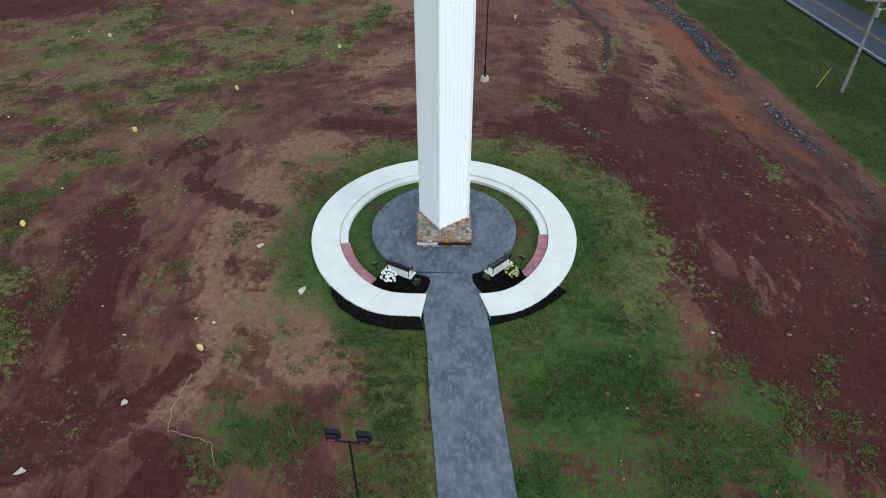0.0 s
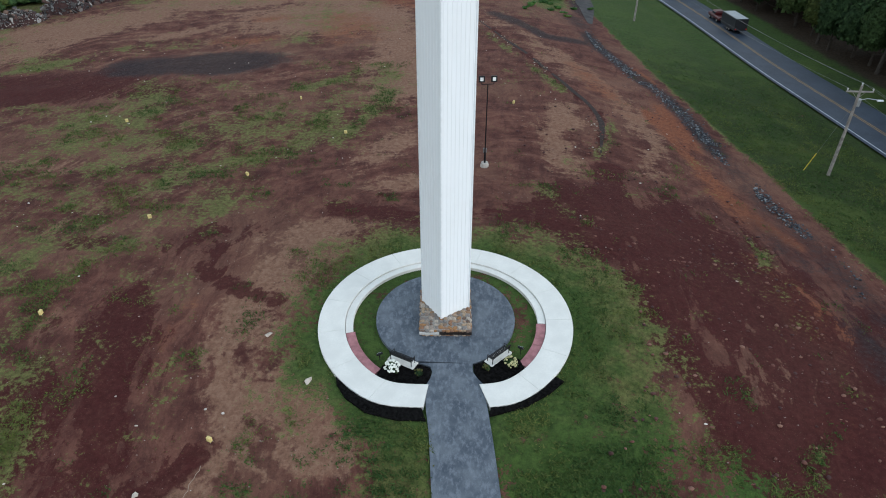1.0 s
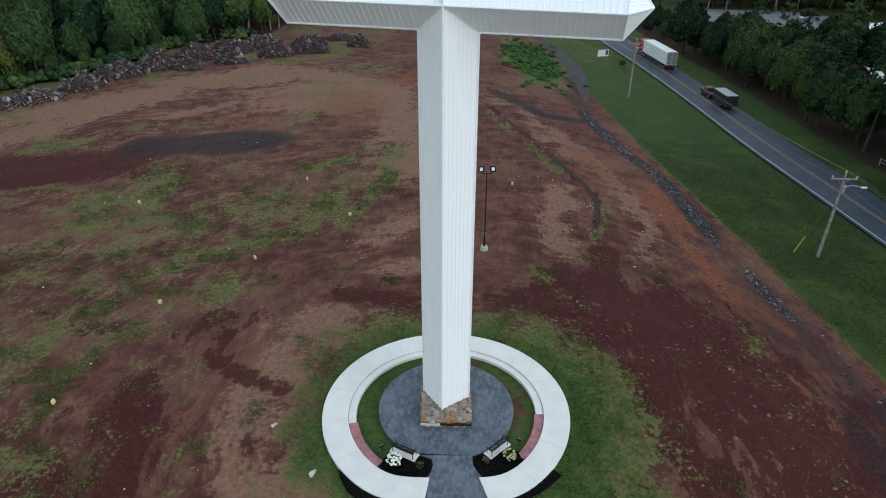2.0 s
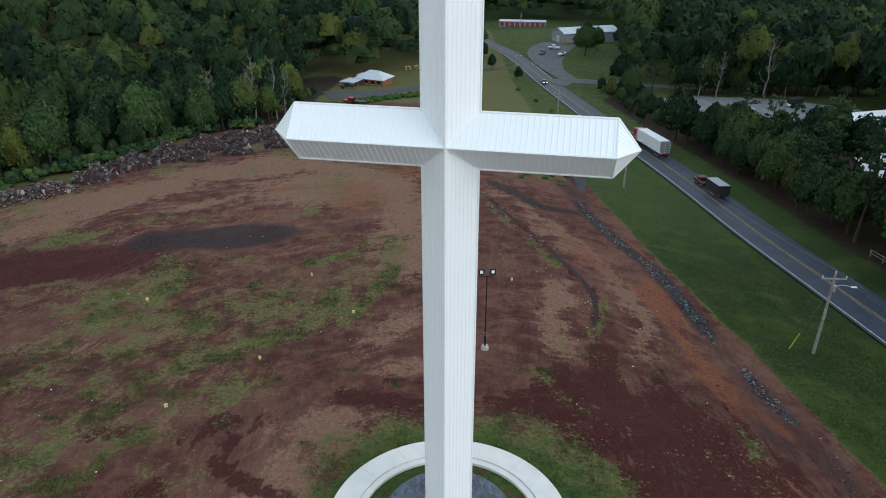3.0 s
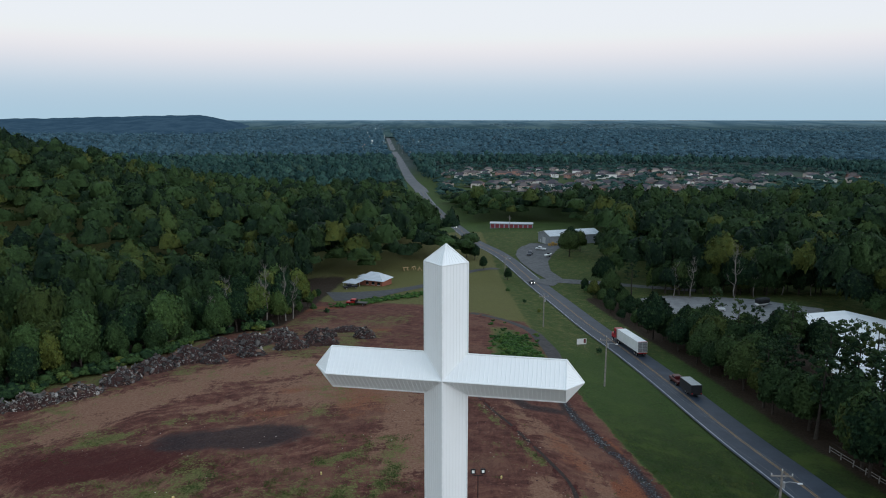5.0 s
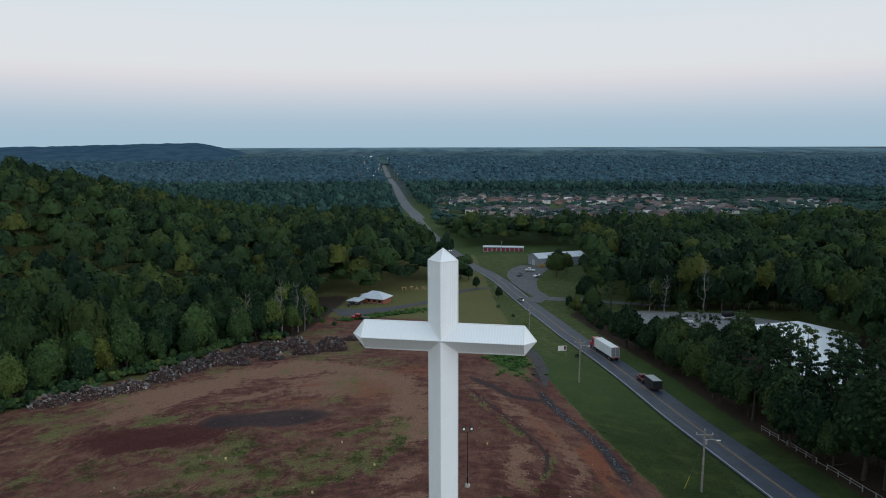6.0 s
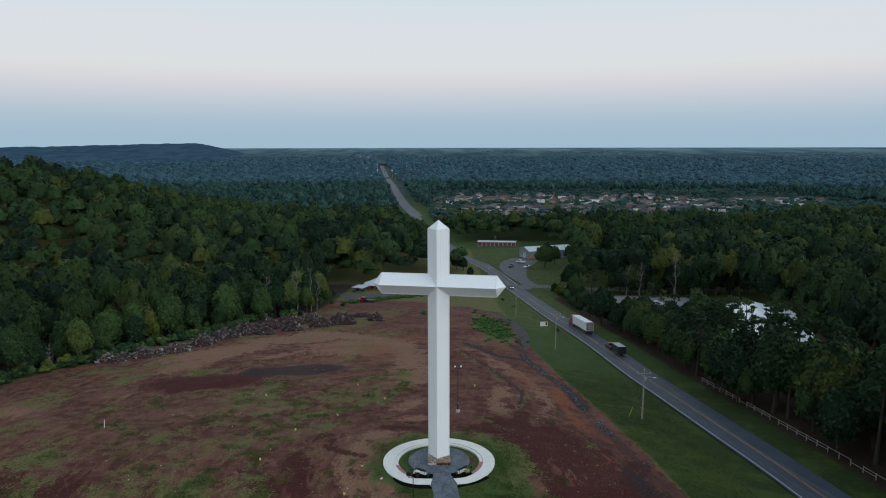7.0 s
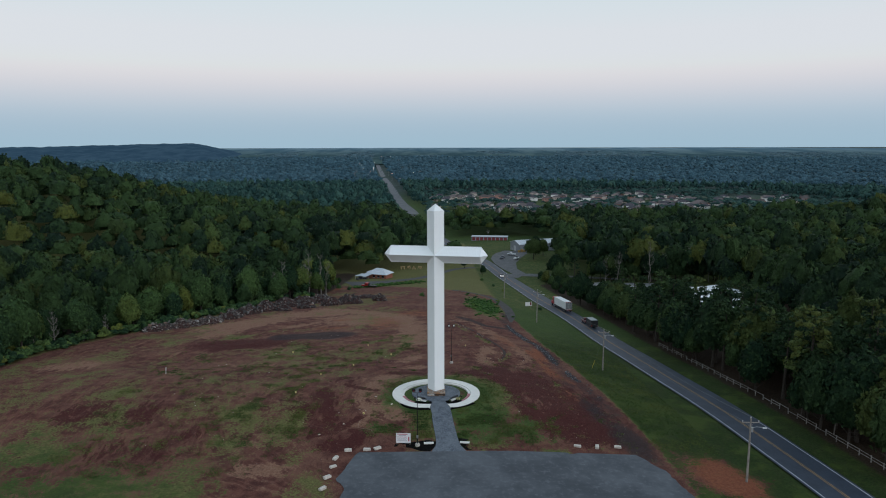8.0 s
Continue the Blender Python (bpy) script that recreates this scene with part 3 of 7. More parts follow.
    # grass comes in tufts: the noise decides where a half-grown patch is bare
    broad = k.math("MULTIPLY", k.math("SUBTRACT", k.noise(0.10, 4, 0.6, stretch=(1, 0.8, 1, 25)), 0.5), 1.9)
    cover = k.math("ADD", k.math("ADD", k.attr("grass"), broad), k.math("ADD", k.math("MULTIPLY", k.math("SUBTRACT", mid, 0.5), 1.5), k.math("ADD", k.math("MULTIPLY", k.math("SUBTRACT", fine, 0.5), 1.8), k.math("MULTIPLY", k.math("SUBTRACT", grit, 0.5), 1.1))))
    c = k.mix(k.ramp(cover, 0.48, 0.74, 0, 0.92), red, green)
    litter = k.mix(k.ramp(fine, 0.35, 0.7), (0.022, 0.016, 0.010), (0.060, 0.040, 0.026))
    c = k.mix(k.ramp(k.math("ADD", k.attr("litter"), wear), 0.3, 0.8), c, litter)
    # far woods and pale fields, with blue haze put into the colour
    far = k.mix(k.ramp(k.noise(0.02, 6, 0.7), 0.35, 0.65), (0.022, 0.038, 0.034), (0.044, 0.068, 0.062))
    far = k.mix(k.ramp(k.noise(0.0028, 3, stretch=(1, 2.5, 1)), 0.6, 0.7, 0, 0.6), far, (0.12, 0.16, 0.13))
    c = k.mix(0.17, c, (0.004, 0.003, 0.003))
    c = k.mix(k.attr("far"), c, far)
    h = k.math("ADD", k.math("MULTIPLY", k.math("ADD", ruts, ruts2), 0.5), k.math("ADD", k.math("MULTIPLY", fine, 0.45), k.math("MULTIPLY", grit, 0.25)))
    k.bump(h, 0.8, 0.30)
    return k.color(c)


_litter = np.maximum(ss((_gx - _rx - ROAD_WIDE - 5) / 4) * (_gy < 205) * (1 - ss((_gx - 66) / 4) * ss((_gy - 150) / 10)), ss((at(EDGE_X, _gy) + np.interp(_gy, (100, 125, 140, 240), (-1, 2, 11, 12)) - _gx) / 5) * ss((260 - _gy) / 20))
# share of the haze-tinted ground colour, growing beyond 900 m
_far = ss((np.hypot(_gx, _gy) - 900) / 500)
# The verge map's south-west blob: darker grass there, partly painted lens vignetting.
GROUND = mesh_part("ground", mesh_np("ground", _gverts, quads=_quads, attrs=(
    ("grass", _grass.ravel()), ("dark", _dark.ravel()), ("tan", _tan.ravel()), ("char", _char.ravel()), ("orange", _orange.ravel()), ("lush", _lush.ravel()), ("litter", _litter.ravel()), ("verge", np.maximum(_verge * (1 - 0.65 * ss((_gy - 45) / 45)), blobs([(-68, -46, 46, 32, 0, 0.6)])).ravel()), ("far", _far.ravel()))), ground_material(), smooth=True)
tagged(GROUND, "red clay ground with patchy grass, falling away to wooded land", "ground", kind="structure")


def grass_tufts():
    """Tufts of grass and weeds, thick on the grown patches and sparse on bare clay."""
    rs = np.random.RandomState(41)
    i, j = np.searchsorted(GY, -33), np.searchsorted(GY, 75)
    a, b = np.searchsorted(GX, -66), np.searchsorted(GX, 50)
    g = np.clip(_grass[i:j, a:b] + 1.3 * (lumps(_gx, _gy, 2.4, 9)[i:j, a:b] - 0.5) + 0.8 * (lumps(_gx, _gy, 0.95, 19)[i:j, a:b] - 0.5) - 0.52, 0, 0.6) ** 1.5
    g = g * (np.hypot(_gx, _gy + 1) > 9.2)[i:j, a:b] * ~((_gy < -24) & (_gx > -19))[i:j, a:b] * ~((abs(_gx - 1.5) < 2.6) & (_gy < -5))[i:j, a:b]
    g = g / (1 + np.hypot(_gx, _gy + 20)[i:j, a:b] / 45) * (1 - 0.6 * _verge[i:j, a:b]) * ss((75 - _gy[i:j, a:b]) / 40) * (1 - 0.45 * ss((16 - np.hypot(_gx, _gy)[i:j, a:b]) / 4))
    pick = rs.choice(g.size, size=30000, p=g.ravel() / g.sum())
    rows, cols = np.unravel_index(pick, g.shape)
    x, y = GX[a + cols] + rs.uniform(-0.45, 0.45, len(pick)), GY[i + rows] + rs.uniform(-0.45, 0.45, len(pick))
    z = _gz[i + rows, a + cols] - 0.03
    tone = np.clip(0.5 + 0.9 * (lumps(x, y, 5.0, 23) - 0.5) + 0.5 * (rs.rand(len(x)) - 0.5), 0.01, 0.98)
    V, T = [], []
    for blade in range(5):
        turn, wide, tall = rs.rand(len(x)) * 6.283, rs.uniform(0.025, 0.075, len(x)), rs.uniform(0.06, 0.20, len(x))
        cx, cy = x + rs.normal(size=len(x)) * 0.20, y + rs.normal(size=len(x)) * 0.20
        dx, dy = np.cos(turn) * wide, np.sin(turn) * wide
        lx, ly = rs.normal(size=len(x)) * 0.14, rs.normal(size=len(x)) * 0.14
        V.append(np.stack([np.stack([cx - dx, cy - dy, z], -1), np.stack([cx + dx, cy + dy, z], -1), np.stack([cx + lx, cy + ly, z + tall], -1)], 1))
        T.append(np.repeat(tone, 3).reshape(-1, 3))
    v, t = np.concatenate(V).reshape(-1, 3), np.concatenate(T).ravel()
    k = Mat("grass_blades", 0.85, spec=0.1)
    f, isl = k.attr("tint"), k.geo.outputs["Random Per Island"]
    c = k.mix(k.ramp(f, 0.3, 0.75), (0.036, 0.070, 0.018), (0.100, 0.116, 0.030))
    c = k.mix(k.ramp(isl, 0.5, 1.0, 0, 0.5), c, (0.105, 0.115, 0.040))
    c = k.mix(k.ramp(isl, 0.0, 0.4, 0.5, 0), c, (0.022, 0.055, 0.020))
    ob = mesh_part("grass_tufts", mesh_np("grass_tufts", v, tris=np.arange(len(v)).reshape(-1, 3), attrs=(("tint", t),)), k.color(c))
    tagged(ob, "rough green and yellow grass tufts on red clay", "grass", kind="stuff")


grass_tufts()


# ---- roads ----
def ribbon(name, ys, x_of, half_l, half_r, lift, material, label, category, parent=None, wide=2):
    """A strip that follows a line over the land."""
    vs, qs = [], []
    for i, y in enumerate(ys):
        x = x_of(y)
        dx = (x_of(y + 1) - x_of(y - 1)) / 2
        n = Vector((1, -dx, 0)).normalized()
        for k in range(wide):
            o = -half_l + (half_l + half_r) * k / (wide - 1)
            vs.append((x + n.x * o, y + n.y * o, float(at(ROAD_Z, y)) + lift))
    for i in range(len(ys) - 1):
        for k in range(wide - 1):
            a = i * wide + k
            qs.append((a, a + 1, a + wide + 1, a + wide))
    ob = mesh_part(name, mesh_np(name, vs, quads=qs), material, parent)
    if parent is None:
        tagged(ob, label, category, kind="structure")
    return ob


ROAD_YS = np.concatenate([np.arange(-400, 700, 4.0), np.arange(700, 4800, 25.0)])
# left edge line at ROAD_X
mid_x = lambda y: float(at(ROAD_X, y)) + ROAD_WIDE / 2
road = ribbon("road", ROAD_YS, mid_x, ROAD_WIDE / 2 + 0.5, ROAD_WIDE / 2 + 0.5, 0.0, ROADTOP, "two-lane blue-grey asphalt road with painted lines", "road")
ribbon("town_road", np.arange(760, 3000, 25.0), mid_x, 8.0, 8.0, 0.06, asphalt("pale_town_asphalt", (0.10, 0.105, 0.115), (0.16, 0.165, 0.175), 0.1), "wide pale road running into the far town", "road")
LINE_YS = np.arange(-400, 1400, 4.0)
for side in (-1, 1):
    ribbon("edge_line", LINE_YS, lambda y, s=side: mid_x(y) + s * ROAD_WIDE / 2, 0.065, 0.065, 0.012, WHITE_LINE, "", "", road)
    ribbon("centre_line", LINE_YS, lambda y, s=side: mid_x(y) + s * 0.16, 0.06, 0.06, 0.012, YELLOW_LINE, "", "", road)

# ---- woods ----
def icosphere(level):
    bm = bmesh.new()
    bmesh.ops.create_icosphere(bm, subdivisions=level, radius=1.0)
    v = np.array([x.co[:] for x in bm.verts])
    f = np.array([[q.index for q in p.verts] for p in bm.faces])
    bm.free()
    return v, f


def octahedron():
    v = np.array([(1, 0, 0), (-1, 0, 0), (0, 1, 0), (0, -1, 0), (0, 0, 1), (0, 0, -1)], dtype=float)
    return v, np.array([(0, 2, 4), (2, 1, 4), (1, 3, 4), (3, 0, 4), (2, 0, 5), (1, 2, 5), (3, 1, 5), (0, 3, 5)])


ICO0, ICO1, ICO2 = octahedron(), icosphere(1), icosphere(2)


def lobe(rs, centre, radius, squash=0.85, trim=True):
    """One uneven leafy lobe of a crown; its hidden underside is left off."""
    v, f = ICO1
    w = v * (0.80 + 0.34 * rs.rand(len(v), 1))
    if trim:
        f = f[v[f].mean(1)[:, 2] > -0.55]
    return w * radius * (1, 1, squash) + np.asarray(centre), f


def crown_arrays(rs, lobes, sprays, leaf, tall=1.0, size=(0.24, 0.40)):
    """A unit crown (radius about 1, base at z 0): a leafy core hung with clumps and leaf sprays. Returns points and triangles."""
    vs, fs, n = [], [], 0
    mids, radii = [(0, 0, tall * 0.95)], [0.70 if lobes > 1 else 0.95]
    lop = rs.rand(3) * 6.283
    for i in range(lobes - 1):
        up = 1 - 1.5 * (i + rs.rand()) / max(1, lobes - 1)
        a = i * 2.39996 + rs.uniform(-0.4, 0.4)
        out = math.sqrt(max(0.0, 1 - up * up)) * (0.78 + 0.20 * math.sin(a + lop[0]) + 0.12 * math.sin(2 * a + lop[1]))
        rise = up * (0.66 + 0.16 * math.sin(3 * a + lop[2]))
        k = rs.uniform(0.80, 1.12)
        mids.append((math.cos(a) * out * 0.74 * k, math.sin(a) * out * 0.74 * k, tall * (1 + rise * k)))
        radii.append(rs.uniform(*size))
    for m, r in zip(mids, radii):
        v, f = lobe(rs, m, r, 0.9 * tall)
        vs.append(v)
        fs.append(f + n)
        n += len(v)
    if sprays:
        skin = np.concatenate(vs)
        p = skin[rs.randint(len(skin), size=sprays)]
        o = p - (0, 0, tall)
        o /= np.linalg.norm(o, axis=1)[:, None] + 1e-6
        p = p + o * 0.03
        t = np.cross(o, rs.normal(size=(sprays, 3)))
        t /= np.linalg.norm(t, axis=1)[:, None] + 1e-6
        u = np.cross(o, t) + 0.8 * o * rs.uniform(-1, 1, (sprays, 1))
        s = (leaf * (0.6 + 0.8 * rs.rand(sprays)))[:, None]
        q = np.stack([p + t * s, p + u * s * 0.8 + o * s * 0.3, p - t * s, p - u * s * 0.8], 1).reshape(-1, 3)
        k = n + 4 * np.arange(sprays)[:, None]
        vs.append(q)
        fs.append(np.concatenate([k + (0, 1, 2), k + (0, 2, 3)]))
    v = np.concatenate(vs)
    core = np.zeros(len(v))
    core[:len(ICO1[0])] = 1
    core[n:] = 1
    return v, np.concatenate(fs), core



def crown_dome(rs, ico, clumps, sprays, leaf, low=-0.35, size=(0.20, 0.36), taper=0.0):
    """A unit crown (radius about 1, from z 0 to 2): the outer skin of many rounded leaf clumps, hung with leaf sprays."""
    d, f = ico
    lop, n = rs.rand(4) * 6.283, 0
    skin = np.full(len(d), 0.50)
    for i in range(clumps):
        up = 1 - 1.5 * (i + rs.rand()) / clumps
        a = i * 2.39996 + rs.uniform(-0.5, 0.5)
        flat = math.sqrt(max(0.0, 1 - up * up)) * (1 - taper * max(0.0, up))
        reach = 0.64 + 0.11 * math.sin(a + lop[0]) + 0.09 * math.sin(2 * a + lop[1]) + 0.08 * math.sin(3 * up + lop[2]) + rs.uniform(-0.16, 0.18)
        c = np.array((math.cos(a) * flat, math.sin(a) * flat, up * (1.0 + 0.25 * taper))) * reach
        r = rs.uniform(*size)
        dc = d @ c
        q = dc * dc - c @ c + r * r
        skin = np.where(q > 0, np.maximum(skin, dc + np.sqrt(np.maximum(q, 0))), skin)
    v = d * (skin * (1 + 0.05 * rs.normal(size=len(d))))[:, None]
    keep = f[d[f].mean(1)[:, 2] > low]
    used, keep = np.unique(keep, return_inverse=True)
    v, keep = v[used] + (0, 0, 1), keep.reshape(-1, 3)
    if sprays:
        tri = v[keep[rs.randint(len(keep), size=sprays)]]
        w = rs.dirichlet((1, 1, 1), sprays)[:, :, None]
        p = (tri * w).sum(1)
        o = p - (0, 0, 0.9)
        o /= np.linalg.norm(o, axis=1)[:, None] + 1e-6
        p = p + o * rs.uniform(-0.02, 0.09, (sprays, 1)) + rs.normal(size=(sprays, 3)) * 0.02
        v = (v - (0, 0, 0.9)) * 0.96 + (0, 0, 0.9)
        t = np.cross(o, rs.normal(size=(sprays, 3)))
        t /= np.linalg.norm(t, axis=1)[:, None] + 1e-6
        u = np.cross(o, t) * 0.8 + 1.1 * o * rs.uniform(-1, 1, (sprays, 1))
        s = (leaf * (0.55 + 0.9 * rs.rand(sprays)))[:, None]
        q = np.stack([p + t * s, p + u * s * 0.8 + o * s * 0.3, p - t * s, p - u * s * 0.8], 1).reshape(-1, 3)
        k = len(v) + 4 * np.arange(sprays)[:, None]
        keep = np.concatenate([keep, k + (0, 1, 2), k + (0, 2, 3)])
        v = np.concatenate([v, q])
    return v, keep, np.ones(len(v))


def scatter(name, kinds, places, material, label, rs, category="woods"):
    """Many crowns joined into one sheet of woods. places: x, y, z, radius, height, tint."""
    V, F, T, C, n = [], [], [], [], 0
    for x, y, z, r, h, tint in places:
        v, f, core = kinds[rs.randint(len(kinds))]
        a = rs.rand() * 6.283
        c, s = math.cos(a), math.sin(a)
        w = np.empty_like(v)
        w[:, 0] = (v[:, 0] * c - v[:, 1] * s) * r + x
        w[:, 1] = (v[:, 0] * s + v[:, 1] * c) * r + y
        w[:, 2] = v[:, 2] * h + z
        V.append(w)
        F.append(f + n)
        T.append(np.full(len(v), tint))
        C.append(core)
        n += len(v)
    ob = mesh_part(name, mesh_np(name, np.concatenate(V), tris=np.concatenate(F), attrs=(("tint", np.concatenate(T)), ("core", np.concatenate(C)))), material, smooth=True)
    return tagged(ob, label, category, kind="stuff")



# ---- the cross ----
CROSS_YAW = -10.5
HALF = 1.66          # half of the diamond's diagonal
TOP, SHOULDER, ARM_Z, ARM_L, ARM_TIP, BASE = 38.82, 37.5, 28.70, 9.12, 10.43, 0.55
RIB = 0.295


def siding_face(p00, p10, p11, p01, ribs, lift=0.014):
    """A ribbed sheet over the quad; ribs run from the p00-p10 side to the p01-p11 side."""
    bm = bmesh.new()
    p00, p10, p11, p01 = (Vector(p) for p in (p00, p10, p11, p01))
    nrm = (p10 - p00).cross(p01 - p00).normalized()
    prof = []
    for i in range(ribs):
        for u, h in ((0.0, 0), (0.43, 0), (0.46, 1), (0.54, 1), (0.57, 0)):
            prof.append(((i + u) / ribs, h))
    prof.append((1.0, 0))
    lo = [bm.verts.new(p00.lerp(p10, u) + nrm * lift * h) for u, h in prof]
    hi = [bm.verts.new(p01.lerp(p11, u) + nrm * lift * h) for u, h in prof]
    for i in range(len(prof) - 1):
        bm.faces.new((lo[i], lo[i + 1], hi[i + 1], hi[i]))
    return bm


def arm_face(s, y0, z0, y1, z1, d, ribs=28, lift=0.026):
    """One ribbed side of an arm; the seams stand square to the arm and end on the mitre."""
    bm = bmesh.new()
    x0, x1 = d - abs(y0), d - abs(y1)
    e0, e1 = Vector((0, y0, z0)), Vector((0, y1, z1))
    nrm = Vector((0, y0 + y1, z0 + z1)).normalized()
    prof = []
    for i in range(ribs):
        for u, h in ((0.0, 0), (0.43, 0), (0.46, 1), (0.54, 1), (0.57, 0)):
            prof.append((ARM_L * (i + u) / ribs, h))
    prof.append((ARM_L, 0))
    prof = sorted(prof + [(d, 0)])
    lo, hi = [], []
    for x, h in prof:
        t = min(1.0, x / d)
        a, b = (e0, e0.lerp(e1, t)) if x1 > x0 else (e1.lerp(e0, t), e1)
        off = Vector((s * x, 0, ARM_Z)) + nrm * lift * h
        lo.append(bm.verts.new(a + off))
        hi.append(bm.verts.new(b + off))
    for i in range(len(prof) - 1):
        bm.faces.new((lo[i], lo[i + 1], hi[i + 1], hi[i]))
    bmesh.ops.remove_doubles(bm, verts=bm.verts[:], dist=1e-4)
    bmesh.ops.recalc_face_normals(bm, faces=bm.faces[:])
    return bm


def cross_monument():
    root = empty("cross_monument", 0, 0, 0, CROSS_YAW, "very tall white steel-clad cross with pointed ends on a stone plinth", "cross")
    d, a = HALF, ARM_Z
    sq = [(0, -d), (d, 0), (0, d), (-d, 0)]
    # shaft below and above the arms; each face is one ribbed sheet, cut along the mitre with the arms
    for i in range(4):
        (x0, y0), (x1, y1) = sq[i], sq[(i + 1) % 4]
        side0, side1 = abs(x0) / d, abs(x1) / d      # the arm meets the front edge at its ridge, the side edges one half-diagonal lower
        part("siding", siding_face((x0, y0, BASE), (x1, y1, BASE), (x1, y1, a - d * side1), (x0, y0, a - d * side0), 8), SIDING, root)
        part("siding", siding_face((x0, y0, a + d * side0), (x1, y1, a + d * side1), (x1, y1, SHOULDER), (x0, y0, SHOULDER), 8), SIDING, root)
        part("cap_sheet", siding_face((x0, y0, SHOULDER), (x1, y1, SHOULDER), (x1 * 0.02, y1 * 0.02, TOP), (x0 * 0.02, y0 * 0.02, TOP), 8, 0.02), SIDING, root)
    ds = [(-d, 0), (0, d), (d, 0), (0, -d)]          # y, z round the arm
    for s in (-1, 1):
        for i in range(4):
            (y0, z0), (y1, z1) = ds[i], ds[(i + 1) % 4]
            part("siding", arm_face(s, y0, z0, y1, z1, d), SIDING, root)
            q = ((s * ARM_L, y0, a + z0), (s * ARM_L, y1, a + z1), (s * ARM_TIP, y1 * 0.02, a + z1 * 0.02), (s * ARM_TIP, y0 * 0.02, a + z0 * 0.02))
            if s > 0:
                q = (q[1], q[0], q[3], q[2])
            part("cap_sheet", siding_face(*(q if s < 0 else (q[1], q[0], q[3], q[2])), 8, 0.02), SIDING, root)
    # folded trim along every edge
    def edge(p, q, r=0.07):
        bm = bmesh.new()
        tube(bm, (p, q), (r, r), 6)
        part("edge_trim", bm, TRIM, root)
    for x, y in sq:
        lowered = abs(x)
        edge((x, y, BASE), (x, y, a - lowered))
        edge((x, y, a + lowered), (x, y, SHOULDER))
        edge((x, y, SHOULDER), (0, 0, TOP))
    for i in range(4):
        edge((*sq[i], SHOULDER), (*sq[(i + 1) % 4], SHOULDER), 0.05)
    for s in (-1, 1):
        for y, z in ds:
            edge((s * (d - abs(y)), y, a + z), (s * ARM_L, y, a + z))
            edge((s * ARM_L, y, a + z), (s * ARM_TIP, 0, a))
        for i in range(4):
            (y0, z0), (y1, z1) = ds[i], ds[(i + 1) % 4]
            edge((s * ARM_L, y0, a + z0), (s * ARM_L, y1, a + z1), 0.05)
            edge((0 if y0 else s * d, y0, a + z0), (0 if y1 else s * d, y1, a + z1), 0.05)
    return root


cross_monument()


# ---- the round court ----
def ring_sector(bm, r0, r1, a0, a1, z0, z1, n=64, wob=0.0):
    def ringpt(r, a, z):
        rr = r
        return (rr * math.cos(a), rr * math.sin(a), z)
    rows = []
    for i in range(n + 1):
        a = radians(a0 + (a1 - a0) * i / n)
        rows.append([bm.verts.new(ringpt(r, a, z)) for r, z in ((r0, z0), (r0, z1), (r1, z1), (r1, z0))])
    for u, v in zip(rows, rows[1:]):
        for k in range(4):
            bm.faces.new((u[k], u[(k + 1) % 4], v[(k + 1) % 4], v[k]))
    bm.faces.new(rows[0])
    bm.faces.new(rows[-1][::-1])
    bmesh.ops.recalc_face_normals(bm, faces=bm.faces[:])


RC = -1.0            # the court's centre lies a little south of the shaft


def court_point(r, a):
    x, y = r * math.cos(a), RC + r * math.sin(a)
    if y > RC:
        y = RC + (y - RC) * 0.955
    low = -(9.12 + (r - 8.95))
    return x, low + 0.3 * math.log(1 + math.exp(min(60.0, (y - low) / 0.3)))


def court_band(name, r0, r1, a0, a1, z0, z1, material, label, category, parent=None, n=72, joint=0.0):
    bm = bmesh.new()
    rows = []
    for i in range(n + 1):
        a = radians(a0 + (a1 - a0) * i / n)
        (x0, y0), (x1, y1) = court_point(r0, a), court_point(r1, a)
        rows.append([bm.verts.new(p) for p in ((x0, y0, z0), (x0, y0, z1 - 0.012), (x0 + (x1 - x0) * 0.012, y0 + (y1 - y0) * 0.012, z1), (x1 + (x0 - x1) * 0.012, y1 + (y0 - y1) * 0.012, z1), (x1, y1, z1 - 0.012), (x1, y1, z0))])
    for u, v in zip(rows, rows[1:]):
        for k in range(6):
            bm.faces.new((u[k], u[(k + 1) % 6], v[(k + 1) % 6], v[k]))
    bm.faces.new(rows[0])
    bm.faces.new(rows[-1][::-1])
    bmesh.ops.recalc_face_normals(bm, faces=bm.faces[:])
    ob = part(name, bm, material, parent)
    if parent is None:
        tagged(ob, label, category, kind="structure")
    return ob


ring = tagged(new("ring_pavement"), "broad pale concrete ring pavement round the cross", "pavement", kind="structure")
WALK_L, WALK_R = -1.22, 2.52
SLAB_A0, SLAB_A1 = -72.3, 261.2      # from the walk's east edge round to its west edge
slabs = 14
for i in range(slabs):
    a0 = SLAB_A0 + (SLAB_A1 - SLAB_A0) * i / slabs
    a1 = SLAB_A0 + (SLAB_A1 - SLAB_A0) * (i + 1) / slabs
    court_band("slab", 7.08, 8.95, a0 + 0.05, a1 - 0.05, -0.25, 0.16, WHITE_CONC, "", "", ring, 10)
for i in range(8):
    court_band("ledge", 6.52, 7.05, -3.5 + 24.4 * i, -3.5 + 24.4 * (i + 1) - 0.1, -0.2, 0.05, WHITE_CONC, "", "", ring, 10)
for a0 in (191.8, -41.0):
    for i in range(2):
        tagged(court_band("stained_ledge", 6.4, 7.05, a0 + 18.6 * i, a0 + 18.6 * (i + 1) - 0.2, -0.2, 0.05, PINK_CONC, "", "", ring, 10), "red-stained concrete ledge")

bm = bmesh.new()
